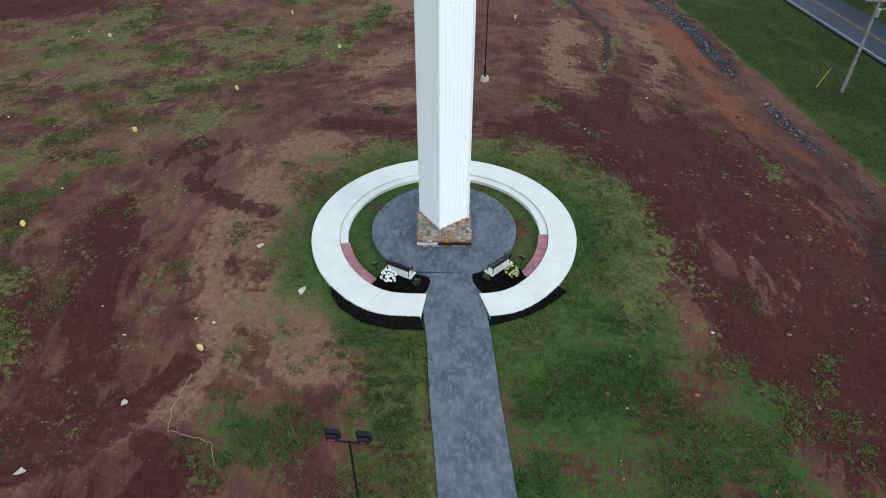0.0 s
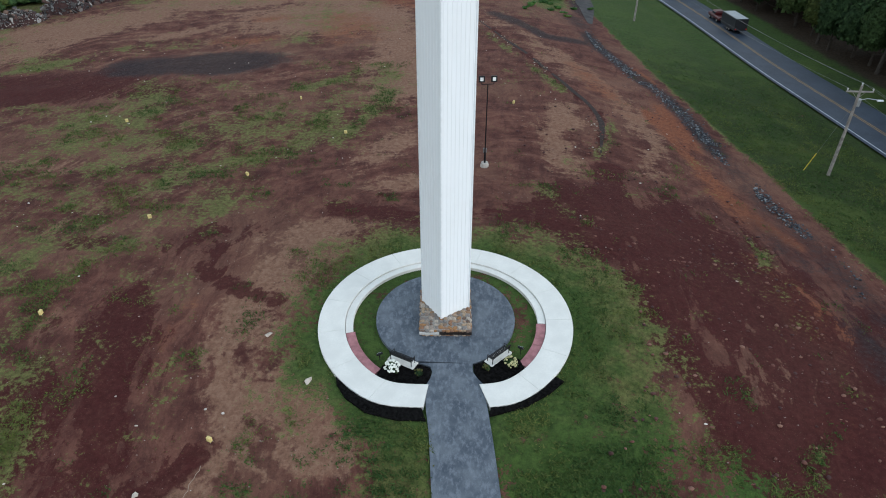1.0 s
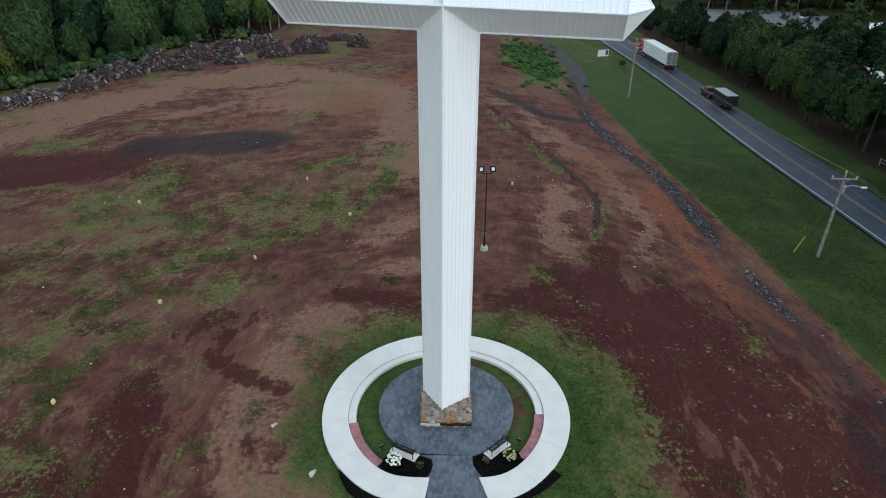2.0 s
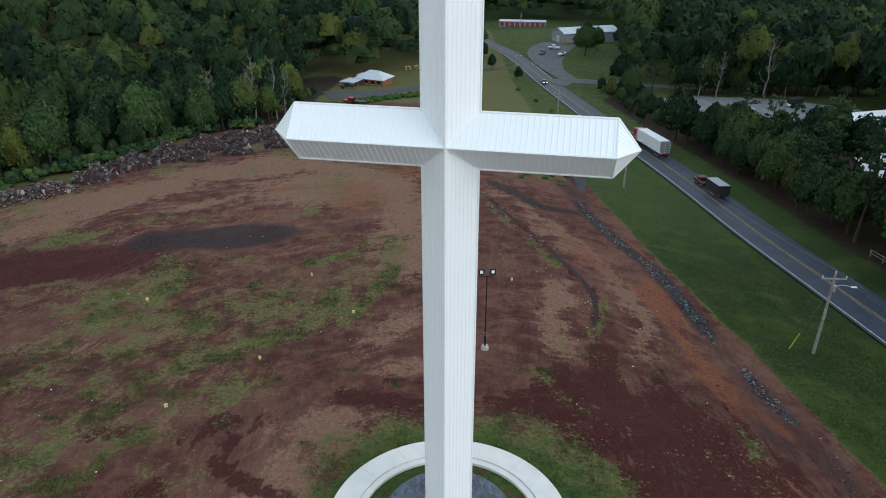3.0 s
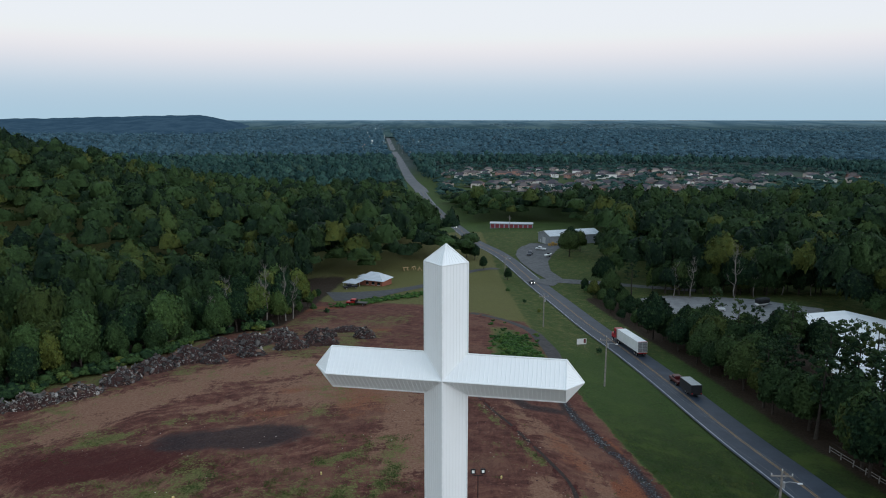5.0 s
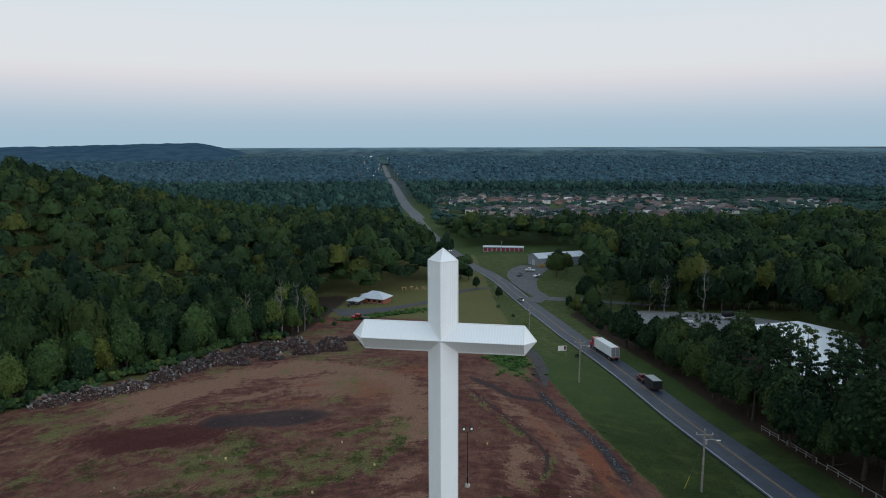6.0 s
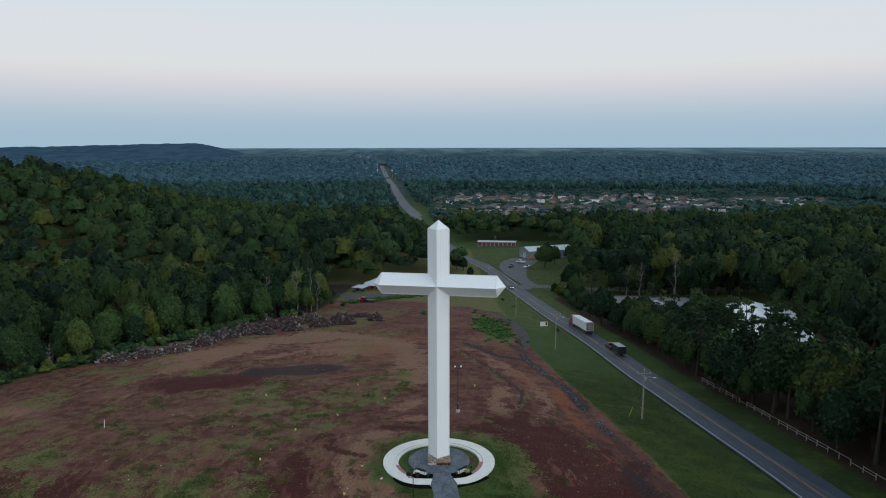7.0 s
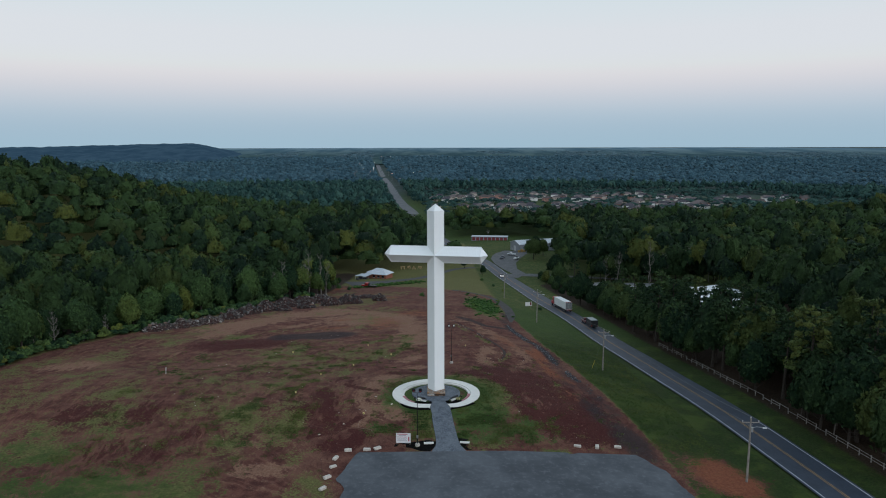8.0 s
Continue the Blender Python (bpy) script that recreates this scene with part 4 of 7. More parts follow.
poly(bm, [(4.92 * math.cos(radians(t)), -0.75 + 4.92 * math.sin(radians(t))) for t in range(-68, 243, 3)], -0.2, 0.06)
tagged(part("round_pavement", bm, STAINED), "round blue-grey stained concrete pavement under the cross", "pavement", kind="structure")

# the walk swells a little where it meets the round pavement and the parking lot
walk_l = [(-1.80, -5.28), (-1.0, -5.6), (-0.86, -6.1), (-1.0, -6.7), (-1.30, -7.3), (-1.22, -9.1), (-1.0, -11.0), (-0.82, -14.3), (-0.55, -17.3), (-0.32, -20.0), (-0.25, -22.2), (-0.4, -23.4), (-1.1, -25.2)]
walk_r = [(1.80, -5.32), (1.78, -5.5), (1.80, -6.1), (2.1, -6.7), (2.38, -7.1), (2.57, -8.9), (2.75, -11.0), (3.02, -14.3), (3.30, -17.3), (3.55, -20.0), (3.78, -22.2), (4.1, -23.4), (4.9, -25.2)]
walkway = tagged(new("walkway"), "blue-grey stained concrete walk leading to the cross", "pavement", kind="structure")
for i in range(len(walk_l) - 1):
    (ax, ay), (bx, by), (cx, cy), (dx, dy) = walk_l[i], walk_l[i + 1], walk_r[i + 1], walk_r[i]
    n = max(1, int(abs(by - ay) / 0.8))
    bm = bmesh.new()
    for k in range(n):
        u, w = k / n, (k + 1) / n
        poly(bm, [(ax + (bx - ax) * u, ay + (by - ay) * u), (ax + (bx - ax) * w, ay + (by - ay) * w), (dx + (cx - dx) * w, dy + (cy - dy) * w), (dx + (cx - dx) * u, dy + (cy - dy) * u)], -0.25, 0.07)
    bmesh.ops.remove_doubles(bm, verts=bm.verts, dist=0.002)
    for v in bm.verts:
        v.co.z += land_at(1.3, v.co.y)
    part("slab", bm, STAINED, walkway)

# ---- plinth, beds and things of the court ----
def stone_material(name, tones):
    k = Mat(name, 0.9)
    r = k.rand()
    c = tones[0]
    for i, t in enumerate(tones[1:]):
        c = k.mix(k.ramp(r, (i + 0.6) / len(tones), (i + 1.0) / len(tones)), c, t)
    f = k.noise(9, 4)
    c = k.mix(k.ramp(f, 0.35, 0.7, 0, 0.45), c, (0.10, 0.085, 0.07))
    k.bump(f, 0.4, 0.03)
    return k.color(c)


FIELDSTONE = stone_material("fieldstone", [(0.26, 0.13, 0.07), (0.36, 0.26, 0.17), (0.13, 0.08, 0.06), (0.42, 0.36, 0.30), (0.30, 0.15, 0.06), (0.20, 0.18, 0.17)])
MORTAR = plain("mortar", (0.30, 0.27, 0.24), 0.95, vary=0.2, scale=8, bump=0.3)
PLINTH_X, PLINTH_N, PLINTH_S = 1.82, 1.95, -2.75


def lump(rs, sx, sy, sz):
    """A rounded, uneven stone."""
    bm = bmesh.new()
    bmesh.ops.create_icosphere(bm, subdivisions=1, radius=0.5)
    for v in bm.verts:
        k = 0.82 + 0.36 * rs.rand()
        v.co = Vector((max(-0.42, min(0.42, v.co.x)) * sx * k * 1.15, max(-0.42, min(0.42, v.co.y)) * sy * k * 1.15, max(-0.42, min(0.42, v.co.z)) * sz * k * 1.15))
    me = bpy.data.meshes.new("stone")
    bm.to_mesh(me)
    bm.free()
    return me


def stone_plinth():
    root = empty("stone_plinth", 0, 0, 0.06, 0, "square fieldstone plinth with a dark plaque band", "plinth")
    bm = bmesh.new()
    box(bm, -PLINTH_X + 0.1, PLINTH_X - 0.1, PLINTH_S + 0.1, PLINTH_N - 0.1, -0.06, 0.56)
    part("core", bm, MORTAR, root)
    rs = np.random.RandomState(4)
    meshes = [lump(rs, 0.36, 0.30, 0.24) for _ in range(8)]
    for me in meshes:
        me.materials.append(FIELDSTONE)

    def stone(x, y, z, turn, s):
        ob = new("stone", meshes[rs.randint(8)])
        ob.parent = root
        ob.matrix_basis = pose(x, y, z, rs.uniform(-8, 8), rs.uniform(-8, 8), turn + rs.uniform(-15, 15)) @ Matrix.Diagonal((s * rs.uniform(0.7, 1.5), s * rs.uniform(0.75, 1.2), s, 1))
    for side in range(4):
        x0, x1 = -PLINTH_X + 0.15, PLINTH_X - 0.15
        n = 12
        for row in range(3):
            for i in range(n):
                u = (i + 0.5 + 0.25 * (row % 2)) / n
                z = 0.06 + row * 0.19
                if side == 0:
                    if row == 1:
                        continue
                    stone(x0 + u * (x1 - x0), PLINTH_S + 0.13, z, 0, 1.0)
                elif side == 1:
                    stone(x0 + u * (x1 - x0), PLINTH_N - 0.13, z, 0, 1.0)
                else:
                    stone((PLINTH_X - 0.13) * (1 if side == 2 else -1), PLINTH_S + 0.2 + u * (PLINTH_N - PLINTH_S - 0.4), z, 90, 1.0)
    # the sloping top of set stones round the shaft
    for i in range(11):
        for j in range(14):
            x, y = -PLINTH_X + 0.22 + i * 0.318, PLINTH_S + 0.25 + j * 0.318
            if y > PLINTH_N - 0.2:
                continue
            c, s = math.cos(radians(-CROSS_YAW)), math.sin(radians(-CROSS_YAW))
            if abs(x * c - y * s) + abs(x * s + y * c) < HALF - 0.1:
                continue
            stone(x + rs.uniform(-0.05, 0.05), y + rs.uniform(-0.05, 0.05), 0.55, rs.uniform(0, 180), 0.95)
    bm = bmesh.new()
    box(bm, -0.42, PLINTH_X - 0.02, PLINTH_S - 0.035, PLINTH_S + 0.1, 0.16, 0.36, 0.015)
    part("plaque", bm, plain("dark_bronze", (0.045, 0.035, 0.03), 0.4, 0.6, vary=0.3), root, "dark bronze plaque")
    bm = bmesh.new()
    box(bm, -PLINTH_X + 0.02, -0.44, PLINTH_S - 0.03, PLINTH_S + 0.1, 0.17, 0.35, 0.015)
    part("plaque", bm, plain("pale_stone_band", (0.5, 0.5, 0.48), 0.7, vary=0.15), root, "pale stone band")


stone_plinth()


def mulch_bed(pts, label, base=0.0, lift=0.0):
    """A shallow heap of bark chips within an outline."""
    rs = np.random.RandomState(len(pts))
    bm = bmesh.new()
    poly(bm, pts, base - 0.1, base + 0.05 + lift)
    if base != 0.0:
        for v in bm.verts:
            v.co.z += land_at(v.co.x, v.co.y) - base
        base = min(v.co.z for v in bm.verts)
    bmesh.ops.triangulate(bm, faces=bm.faces[:])
    bmesh.ops.subdivide_edges(bm, edges=bm.edges[:], cuts=3, use_grid_fill=True)
    for v in bm.verts:
        if v.co.z > base + 0.02:
            v.co.z += rs.uniform(-0.015, 0.035)
    for _ in range(260):
        w = [rs.rand() for _ in range(3)]
        i = rs.randint(len(pts))
        cx, cy = sum(p[0] for p in pts) / len(pts), sum(p[1] for p in pts) / len(pts)
        u, v = rs.rand(), rs.rand() ** 0.5 * 0.95
        a, b = pts[i], pts[(i + 1) % len(pts)]
        x, y = cx + (a[0] + (b[0] - a[0]) * u - cx) * v, cy + (a[1] + (b[1] - a[1]) * u - cy) * v
        if lift and math.hypot(x, y - RC) < 9.15:
            continue
        box(bm, -0.06, 0.06, -0.02, 0.02, -0.012, 0.012, 0, pose(x, y, (0.075 + lift if base == 0.0 else land_at(x, y) + 0.075), rs.uniform(-25, 25), rs.uniform(-25, 25), rs.uniform(0, 180)))
    tagged(part("mulch_bed", bm, MULCH), label, "mulch bed", kind="structure")


def arc(r, a0, a1, n):
    return [court_point(r, radians(a0 + (a1 - a0) * i / n)) for i in range(n + 1)]


mulch_bed([(-1.85, -5.35)] + [(-0.98, -5.75), (-0.92, -6.2), (-1.05, -6.75), (-1.34, -7.1)] + arc(7.02, 258, 230.5, 8) + [(-4.15, -5.5), (-3.0, -4.75)], "black mulch bed beside the walk inside the ring")
mulch_bed([(1.85, -5.4), (1.86, -6.1), (2.15, -6.65), (2.42, -7.0)] + arc(7.02, -68, -42.5, 8) + [(4.9, -4.9), (3.9, -4.4), (2.9, -4.95)], "black mulch bed beside the walk inside the ring")
mulch_bed(arc(9.0, 260.5, 218, 12) + [(-6.95, -7.2), (-6.3, -8.3), (-4.9, -9.5), (-3.0, -10.05), (-1.2, -10.1)], "black mulch strip along the outer edge of the ring", lift=0.07)
mulch_bed(arc(9.0, -72, -38, 12) + [(7.6, -6.9), (6.6, -7.9), (5.0, -9.0), (3.5, -9.5), (2.68, -9.65)], "black mulch strip along the outer edge of the ring", lift=0.07)
mulch_bed([(-0.28, -21.6), (-0.3, -22.6), (-0.6, -23.7), (-1.3, -25.0), (-3.0, -24.9), (-4.6, -23.9), (-7.6, -23.3), (-7.4, -22.4), (-4.8, -21.9), (-2.0, -21.2)], "black mulch bed under the sign and lamp post", 0.01)
mulch_bed([(3.72, -20.4), (3.8, -22.0), (4.2, -23.4), (5.0, -24.8), (7.7, -24.9), (6.9, -22.7), (5.4, -21.0)], "black mulch bed at the start of the walk", 0.01)


def bench(x, y, turn, label, slab_only=False):
    root = empty("garden_bench", x, y, 0.05, turn, label, "bench", "benches by the cross")
    bm = bmesh.new()
    box(bm, -0.98, 0.98, -0.36, 0.36, -0.1, 0.06, 0.015)
    part("slab", bm, WHITE_CONC, root, "pale concrete slab")
    for s in (-0.78, 0.78):
        bm = bmesh.new()
        tube(bm, ((s, -0.22, 0.06), (s, -0.22, 0.62), (s, 0.22, 0.66)), (0.03, 0.03, 0.03), 6)
        tube(bm, ((s, 0.24, 0.06), (s, 0.24, 0.45), (s, 0.36, 0.88)), (0.03, 0.03, 0.03), 6)
        part("leg", bm, BLACK_STEEL, root)
    for i in range(5):
        bm = bmesh.new()
        box(bm, -0.8, 0.8, -0.2 + i * 0.09, -0.13 + i * 0.09, 0.44, 0.47, 0.006)
        part("seat_slat", bm, BLACK_STEEL, root)
    for i in range(3):
        bm = bmesh.new()
        box(bm, -0.8, 0.8, -0.012, 0.012, 0, 0.085, 0.004, pose(0, 0.25 + i * 0.036, 0.54 + i * 0.125, -16))
        part("back_slat", bm, BLACK_STEEL, root)
    return root


bench(-2.82, -5.12, -28 + 180, "black metal garden bench on a pale concrete slab")
bench(3.5, -4.72, 43 + 180, "black metal garden bench on a pale concrete slab")


def low_bench(x, y, turn):
    root = empty("stone_bench", x, y, land_at(x, y) + 0.08, turn, "low pale concrete seat slab in black mulch at the walk's start", "bench", "seats at the walk's start")
    bm = bmesh.new()
    box(bm, -0.85, 0.85, -0.33, 0.33, -0.1, 0.1, 0.02)
    part("slab", bm, WHITE_CONC, root)
    for s in (-0.55, 0.55):
        bm = bmesh.new()
        box(bm, s - 0.03, s + 0.03, 0.2, 0.26, 0.1, 0.5, 0.005)
        part("post", bm, BLACK_STEEL, root)
    bm = bmesh.new()
    box(bm, -0.6, 0.6, 0.2, 0.26, 0.42, 0.5, 0.01)
    part("rail", bm, BLACK_STEEL, root)


low_bench(-1.55, -22.3, 4)
low_bench(4.75, -22.2, -8)


def flower_bush(x, y, r, petal, label, count):
    rs = np.random.RandomState(int(abs(x) * 100))
    root = empty("flower_bush", x, y, 0.06, rs.uniform(0, 360), label, "bush")
    v, f, _ = crown_arrays(rs, 7, 160, 0.13, 0.85)
    me = mesh_np("foliage", v * r, tris=f, attrs=(("tint", np.full(len(v), 0.4)),))
    mesh_part("foliage", me, LEAF, root)
    for _ in range(count):
        d = Vector((rs.normal(), rs.normal(), abs(rs.normal()) * 0.9 + 0.05)).normalized()
        p = Vector((d.x * r, d.y * r, r * 0.85 + d.z * r * 0.9)) * 0.98
        bm = bmesh.new()
        bmesh.ops.create_icosphere(bm, subdivisions=1, radius=0.05 + 0.045 * rs.rand())
        bmesh.ops.scale(bm, vec=(1, 1, 0.7), verts=bm.verts)
        bmesh.ops.translate(bm, vec=p, verts=bm.verts)
        part("blossom", bm, petal, root)


flower_bush(-3.45, -6.1, 0.52, plain("white_petals", (0.72, 0.74, 0.66), 0.7, vary=0.1), "round bush full of white flowers in black mulch", 90)
flower_bush(4.25, -5.6, 0.45, plain("pale_yellow_petals", (0.42, 0.40, 0.20), 0.7, vary=0.2), "round bush with pale yellow flowers in black mulch", 45)
flower_bush(-1.75, -6.4, 0.3, plain("olive_buds", (0.06, 0.06, 0.015), 0.8), "small dark olive shrub in black mulch", 10)
flower_bush(2.7, -5.9, 0.28, plain("olive_buds", (0.06, 0.06, 0.015), 0.8), "small dark olive shrub in black mulch", 10)


def floodlight(x, y, turn):
    root = empty("ground_floodlight", x, y, 0.0, turn, "small floodlight on a short stake aimed at the cross", "floodlight", "floodlights in the court")
    bm = bmesh.new()
    tube(bm, ((0, 0, 0), (0, 0, 0.45)), (0.03, 0.03), 8)
    part("stake", bm, BLACK_STEEL, root)
    bm = bmesh.new()
    box(bm, -0.2, 0.2, -0.07, 0.07, -0.15, 0.15, 0.03, pose(0, 0, 0.6, 35))
    part("housing", bm, BLACK_STEEL, root)
    bm = bmesh.new()
    box(bm, -0.15, 0.15, 0.07, 0.085, -0.11, 0.11, 0.005, pose(0, 0, 0.6, 35))
    part("lens", bm, plain("grey_lens_glass", (0.5, 0.52, 0.55), 0.15), root)


floodlight(-4.35, -5.0, 30)
floodlight(5.0, -4.4, -30)


def lamp_post(x, y, turn, label, H=9.1):
    z = land_at(x, y)
    root = empty("lamp_post", x, y, z, turn, label, "lamp post", "floodlight posts round the cross")
    bm = bmesh.new()
    tube(bm, ((0, 0, -0.4), (0, 0, 0.25), (0, 0, 0.5)), (0.42, 0.42, 0.34), 14)
    part("footing", bm, plain("rough_concrete", (0.42, 0.39, 0.35), 0.9, vary=0.2, bump=0.3), root, "round concrete footing")
    bm = bmesh.new()
    tube(bm, ((0, 0, 0.5), (0, 0, 1.6), (0, 0, 1.7), (0, 0, H - 0.3)), (0.11, 0.11, 0.065, 0.05), 10)
    part("pole", bm, BLACK_STEEL, root)
    bm = bmesh.new()
    box(bm, -0.16, 0.16, -0.28, -0.1, 1.5, 2.0, 0.02)
    part("switch_box", bm, plain("grey_switch_box", (0.2, 0.2, 0.2), 0.5), root)
    bm = bmesh.new()
    tube(bm, ((-0.58, 0, H - 0.3), (0.58, 0, H - 0.3)), (0.045, 0.045), 8)
    for s in (-0.58, 0.58):
        tube(bm, ((s, 0, H - 0.3), (s, 0, H - 0.05)), (0.035, 0.035), 8)
    part("crossbar", bm, BLACK_STEEL, root)
    for s in (-0.58, 0.58):
        bm = bmesh.new()
        m = pose(s, 0, H + 0.2, 12)
        for a, b, y0, y1 in ((0.29, 0.30, -0.12, 0.08), (0.22, 0.22, -0.26, -0.12)):
            box(bm, -a, a, y0, y1, -b, b, 0.05, m)
        head = part("floodlight_head", bm, BLACK_STEEL, root)
        bm = bmesh.new()
        box(bm, -0.15, 0.15, 0.08, 0.1, -0.16, 0.16, 0.03, m)
        part("lens", bm, plain("pale_lens", (0.75, 0.76, 0.74), 0.2), head)
        bm = bmesh.new()
        box(bm, -0.12, 0.12, -0.275, -0.26, -0.1, 0.0, 0.01, m)
        part("sticker", bm, plain("red_sticker", (0.5, 0.03, 0.06), 0.5), head, "red sticker")
    return root


lamp_post(3.94, 23.5, 184, "black steel pole with two floodlight heads aimed at the cross")
lamp_post(-3.5, -23.1, -6, "black steel pole with two floodlight heads aimed at the cross", 9.95)


# ---- the parking lot and what stands by it ----
def draped(name, pts, material, lift, label, category, step=2.0, wide=None):
    """A thin sheet over the land inside a four-sided outline: rows from the west edge line to the east edge line."""
    west, east, ys = pts
    vs, qs = [], []
    n = max(2, int(max(abs(e - w) for w, e in zip(west, east)) / step) + 1)
    for w, e, y in zip(west, east, ys):
        for i in range(n):
            x = w + (e - w) * i / (n - 1)
            vs.append((x, y, land_at(x, y) + lift))
    for j in range(len(ys) - 1):
        for i in range(n - 1):
            a = j * n + i
            qs.append((a, a + 1, a + n + 1, a + n))
    return tagged(mesh_part(name, mesh_np(name, vs, quads=qs), material), label, category, kind="structure")


_lot_y = np.arange(-90, -24.4, 0.8)
_lrs = np.random.RandomState(3)
_lot_w = np.interp(_lot_y, (-90, -40, -37, -34.2, -31.5, -27, -25.3, -24.8), (-16, -15, -14.4, -16.4, -15.4, -14.2, -13.6, -12.8)) + _lrs.uniform(-0.12, 0.12, len(_lot_y))
_lot_e = np.interp(_lot_y, (-90, -40, -31, -25, -24.4), (41, 38.8, 37.3, 34, 27)) + _lrs.uniform(-0.2, 0.2, len(_lot_y))
draped("parking_lot", (_lot_w, _lot_e, _lot_y), LOT, 0.07, "worn blue-grey asphalt parking lot", "parking lot")

block_mesh = []
_brs = np.random.RandomState(8)
for i in range(4):
    bm = bmesh.new()
    box(bm, -0.62, 0.62, -0.3, 0.3, 0, 0.42, 0.06)
    for v in bm.verts:
        v.co += Vector((_brs.uniform(-0.05, 0.05), _brs.uniform(-0.05, 0.05), _brs.uniform(-0.03, 0.03)))
    me = bpy.data.meshes.new("concrete_block")
    bm.to_mesh(me)
    bm.free()
    me.materials.append(plain("old_concrete", (0.52, 0.48, 0.43), 0.9, vary=0.2, bump=0.3))
    block_mesh.append(me)
for i, (x, y, a) in enumerate([(-17.2, -27.2, 70), (-17.2, -30.2, 35), (-17.7, -33.5, 40), (-17.9, -37.1, 50), (-15.4, -24.5, 10), (-12.2, -24.4, 0), (-10.4, -23.9, 35), (24.5, -22.8, -15), (28.0, -22.7, 75), (31.7, -22.5, -10)]):
    ob = new("concrete_block", block_mesh[i % 4])
    ob.matrix_basis = pose(x, y, land_at(x, y) - 0.08, 0, 0, a)
    tagged(ob, "broken pale concrete block lying beside the parking lot", "concrete block", "blocks along the lot")


def notice_board():
    root = empty("notice_board", -5.97, -22.6, land_at(-5.97, -22.6), -4, "white notice board with red heading and panel on posts", "sign")
    white = plain("white_board", (0.72, 0.72, 0.74), 0.5, vary=0.06)
    for s in (-1.15, 1.15):
        bm = bmesh.new()
        box(bm, s - 0.05, s + 0.05, -0.02, 0.08, -0.2, 2.1, 0.01)
        part("post", bm, WOOD_GREY, root)
    bm = bmesh.new()
    box(bm, -1.28, 1.28, -0.06, -0.022, 0.35, 2.15, 0.01)
    part("panel", bm, white, root)
    red, grey = plain("red_print", (0.40, 0.05, 0.08), 0.6), plain("grey_print", (0.30, 0.28, 0.32), 0.6)
    for x0, x1, z0, z1, m in ((-1.05, 0.75, 1.9, 2.04, red), (-0.8, 0.5, 1.7, 1.8, grey), (-1.05, 0.6, 1.42, 1.48, red), (-1.05, 0.7, 1.2, 1.26, grey), (-1.05, 0.5, 1.0, 1.05, grey), (-1.05, 0.65, 0.78, 0.83, grey), (0.85, 1.05, 0.7, 1.5, red)):
        bm = bmesh.new()
        box(bm, x0, x1, -0.068, -0.06, z0, z1)
        part("print_bar", bm, m, root)


notice_board()

def wooded(x, y):
    """Where trees stand."""
    rx, ex = at(ROAD_X, y), at(EDGE_X, y)
    left = (x < np.interp(y, (60, 90, 125, 140, 180, 240), (-3, -1, 0, 8, 7.5, 9)) + ex) & (y < 250)
    left |= (y >= 238) & (x < -44 + 0 * y)
    left |= (y > 246) & (x < -24)
    left |= (y > 262) & (x < np.where(y > 285, rx - 9, -10))
    strip = rx + ROAD_WIDE + 8.2
    right = (x > strip) & (y < 224)
    right |= (x > 66 + (y - 222) * 0.2) & (y >= 222) & (y < 335)
    right |= (x > 104 + 0.0 * y) & (y >= 172) & (y < 480)
    right |= (y > 450) & (x > rx + ROAD_WIDE + 9)
    right |= (x > 92) & (y > 330)
    lot = (x > 69) & (x < 128) & (y > 144) & (y < 200)
    lot |= (x > 60) & (x < 84) & (y > 212) & (y < 226)
    lot |= (x > 85) & (x < 102) & (y > 38) & (y < 96)
    lot |= (x > 80) & (x < 100) & (y > 112) & (y < 146)
    u, v = (x - 110) * 0.95 - (y - 116) * 0.30, (x - 110) * 0.30 + (y - 116) * 0.95
    lot |= (abs(u) < 16) & (abs(v) < 37)
    homes = (x > 0) & (x < 620) & (y > 640) & (y < 1180) & (lumps(x, y, 34, 5) > 0.41)
    return (left | right) & ~lot & ~homes & (abs(x - rx - 3.6) > np.interp(y, (250, 420, 700, 1500), (12, 13, 15, 22))) & ~((x < rx) & (x > rx - np.interp(y, (255, 285, 320, 700, 1100, 2200, 3400), (0, 7, 20, 22, 17, 12, 12))))


def alone(x, y):
    """The front ranks, whose trees are built one by one."""
    rx, ex = at(ROAD_X, y), at(EDGE_X, y)
    return ((x > rx) & (x < rx + 36) & (y < 226)) | ((x < ex + 10) & (x > ex - 17) & (y < 175)) | ((x < -40) & (x > -52) & (y >= 175) & (y < 246))


def in_view(x, y):
    """The wedge of land that the walk looks over."""
    b = np.degrees(np.arctan2(x, y + 150))
    return (abs(b) < 35.5) & (y > -95)


_rs = np.random.RandomState(11)


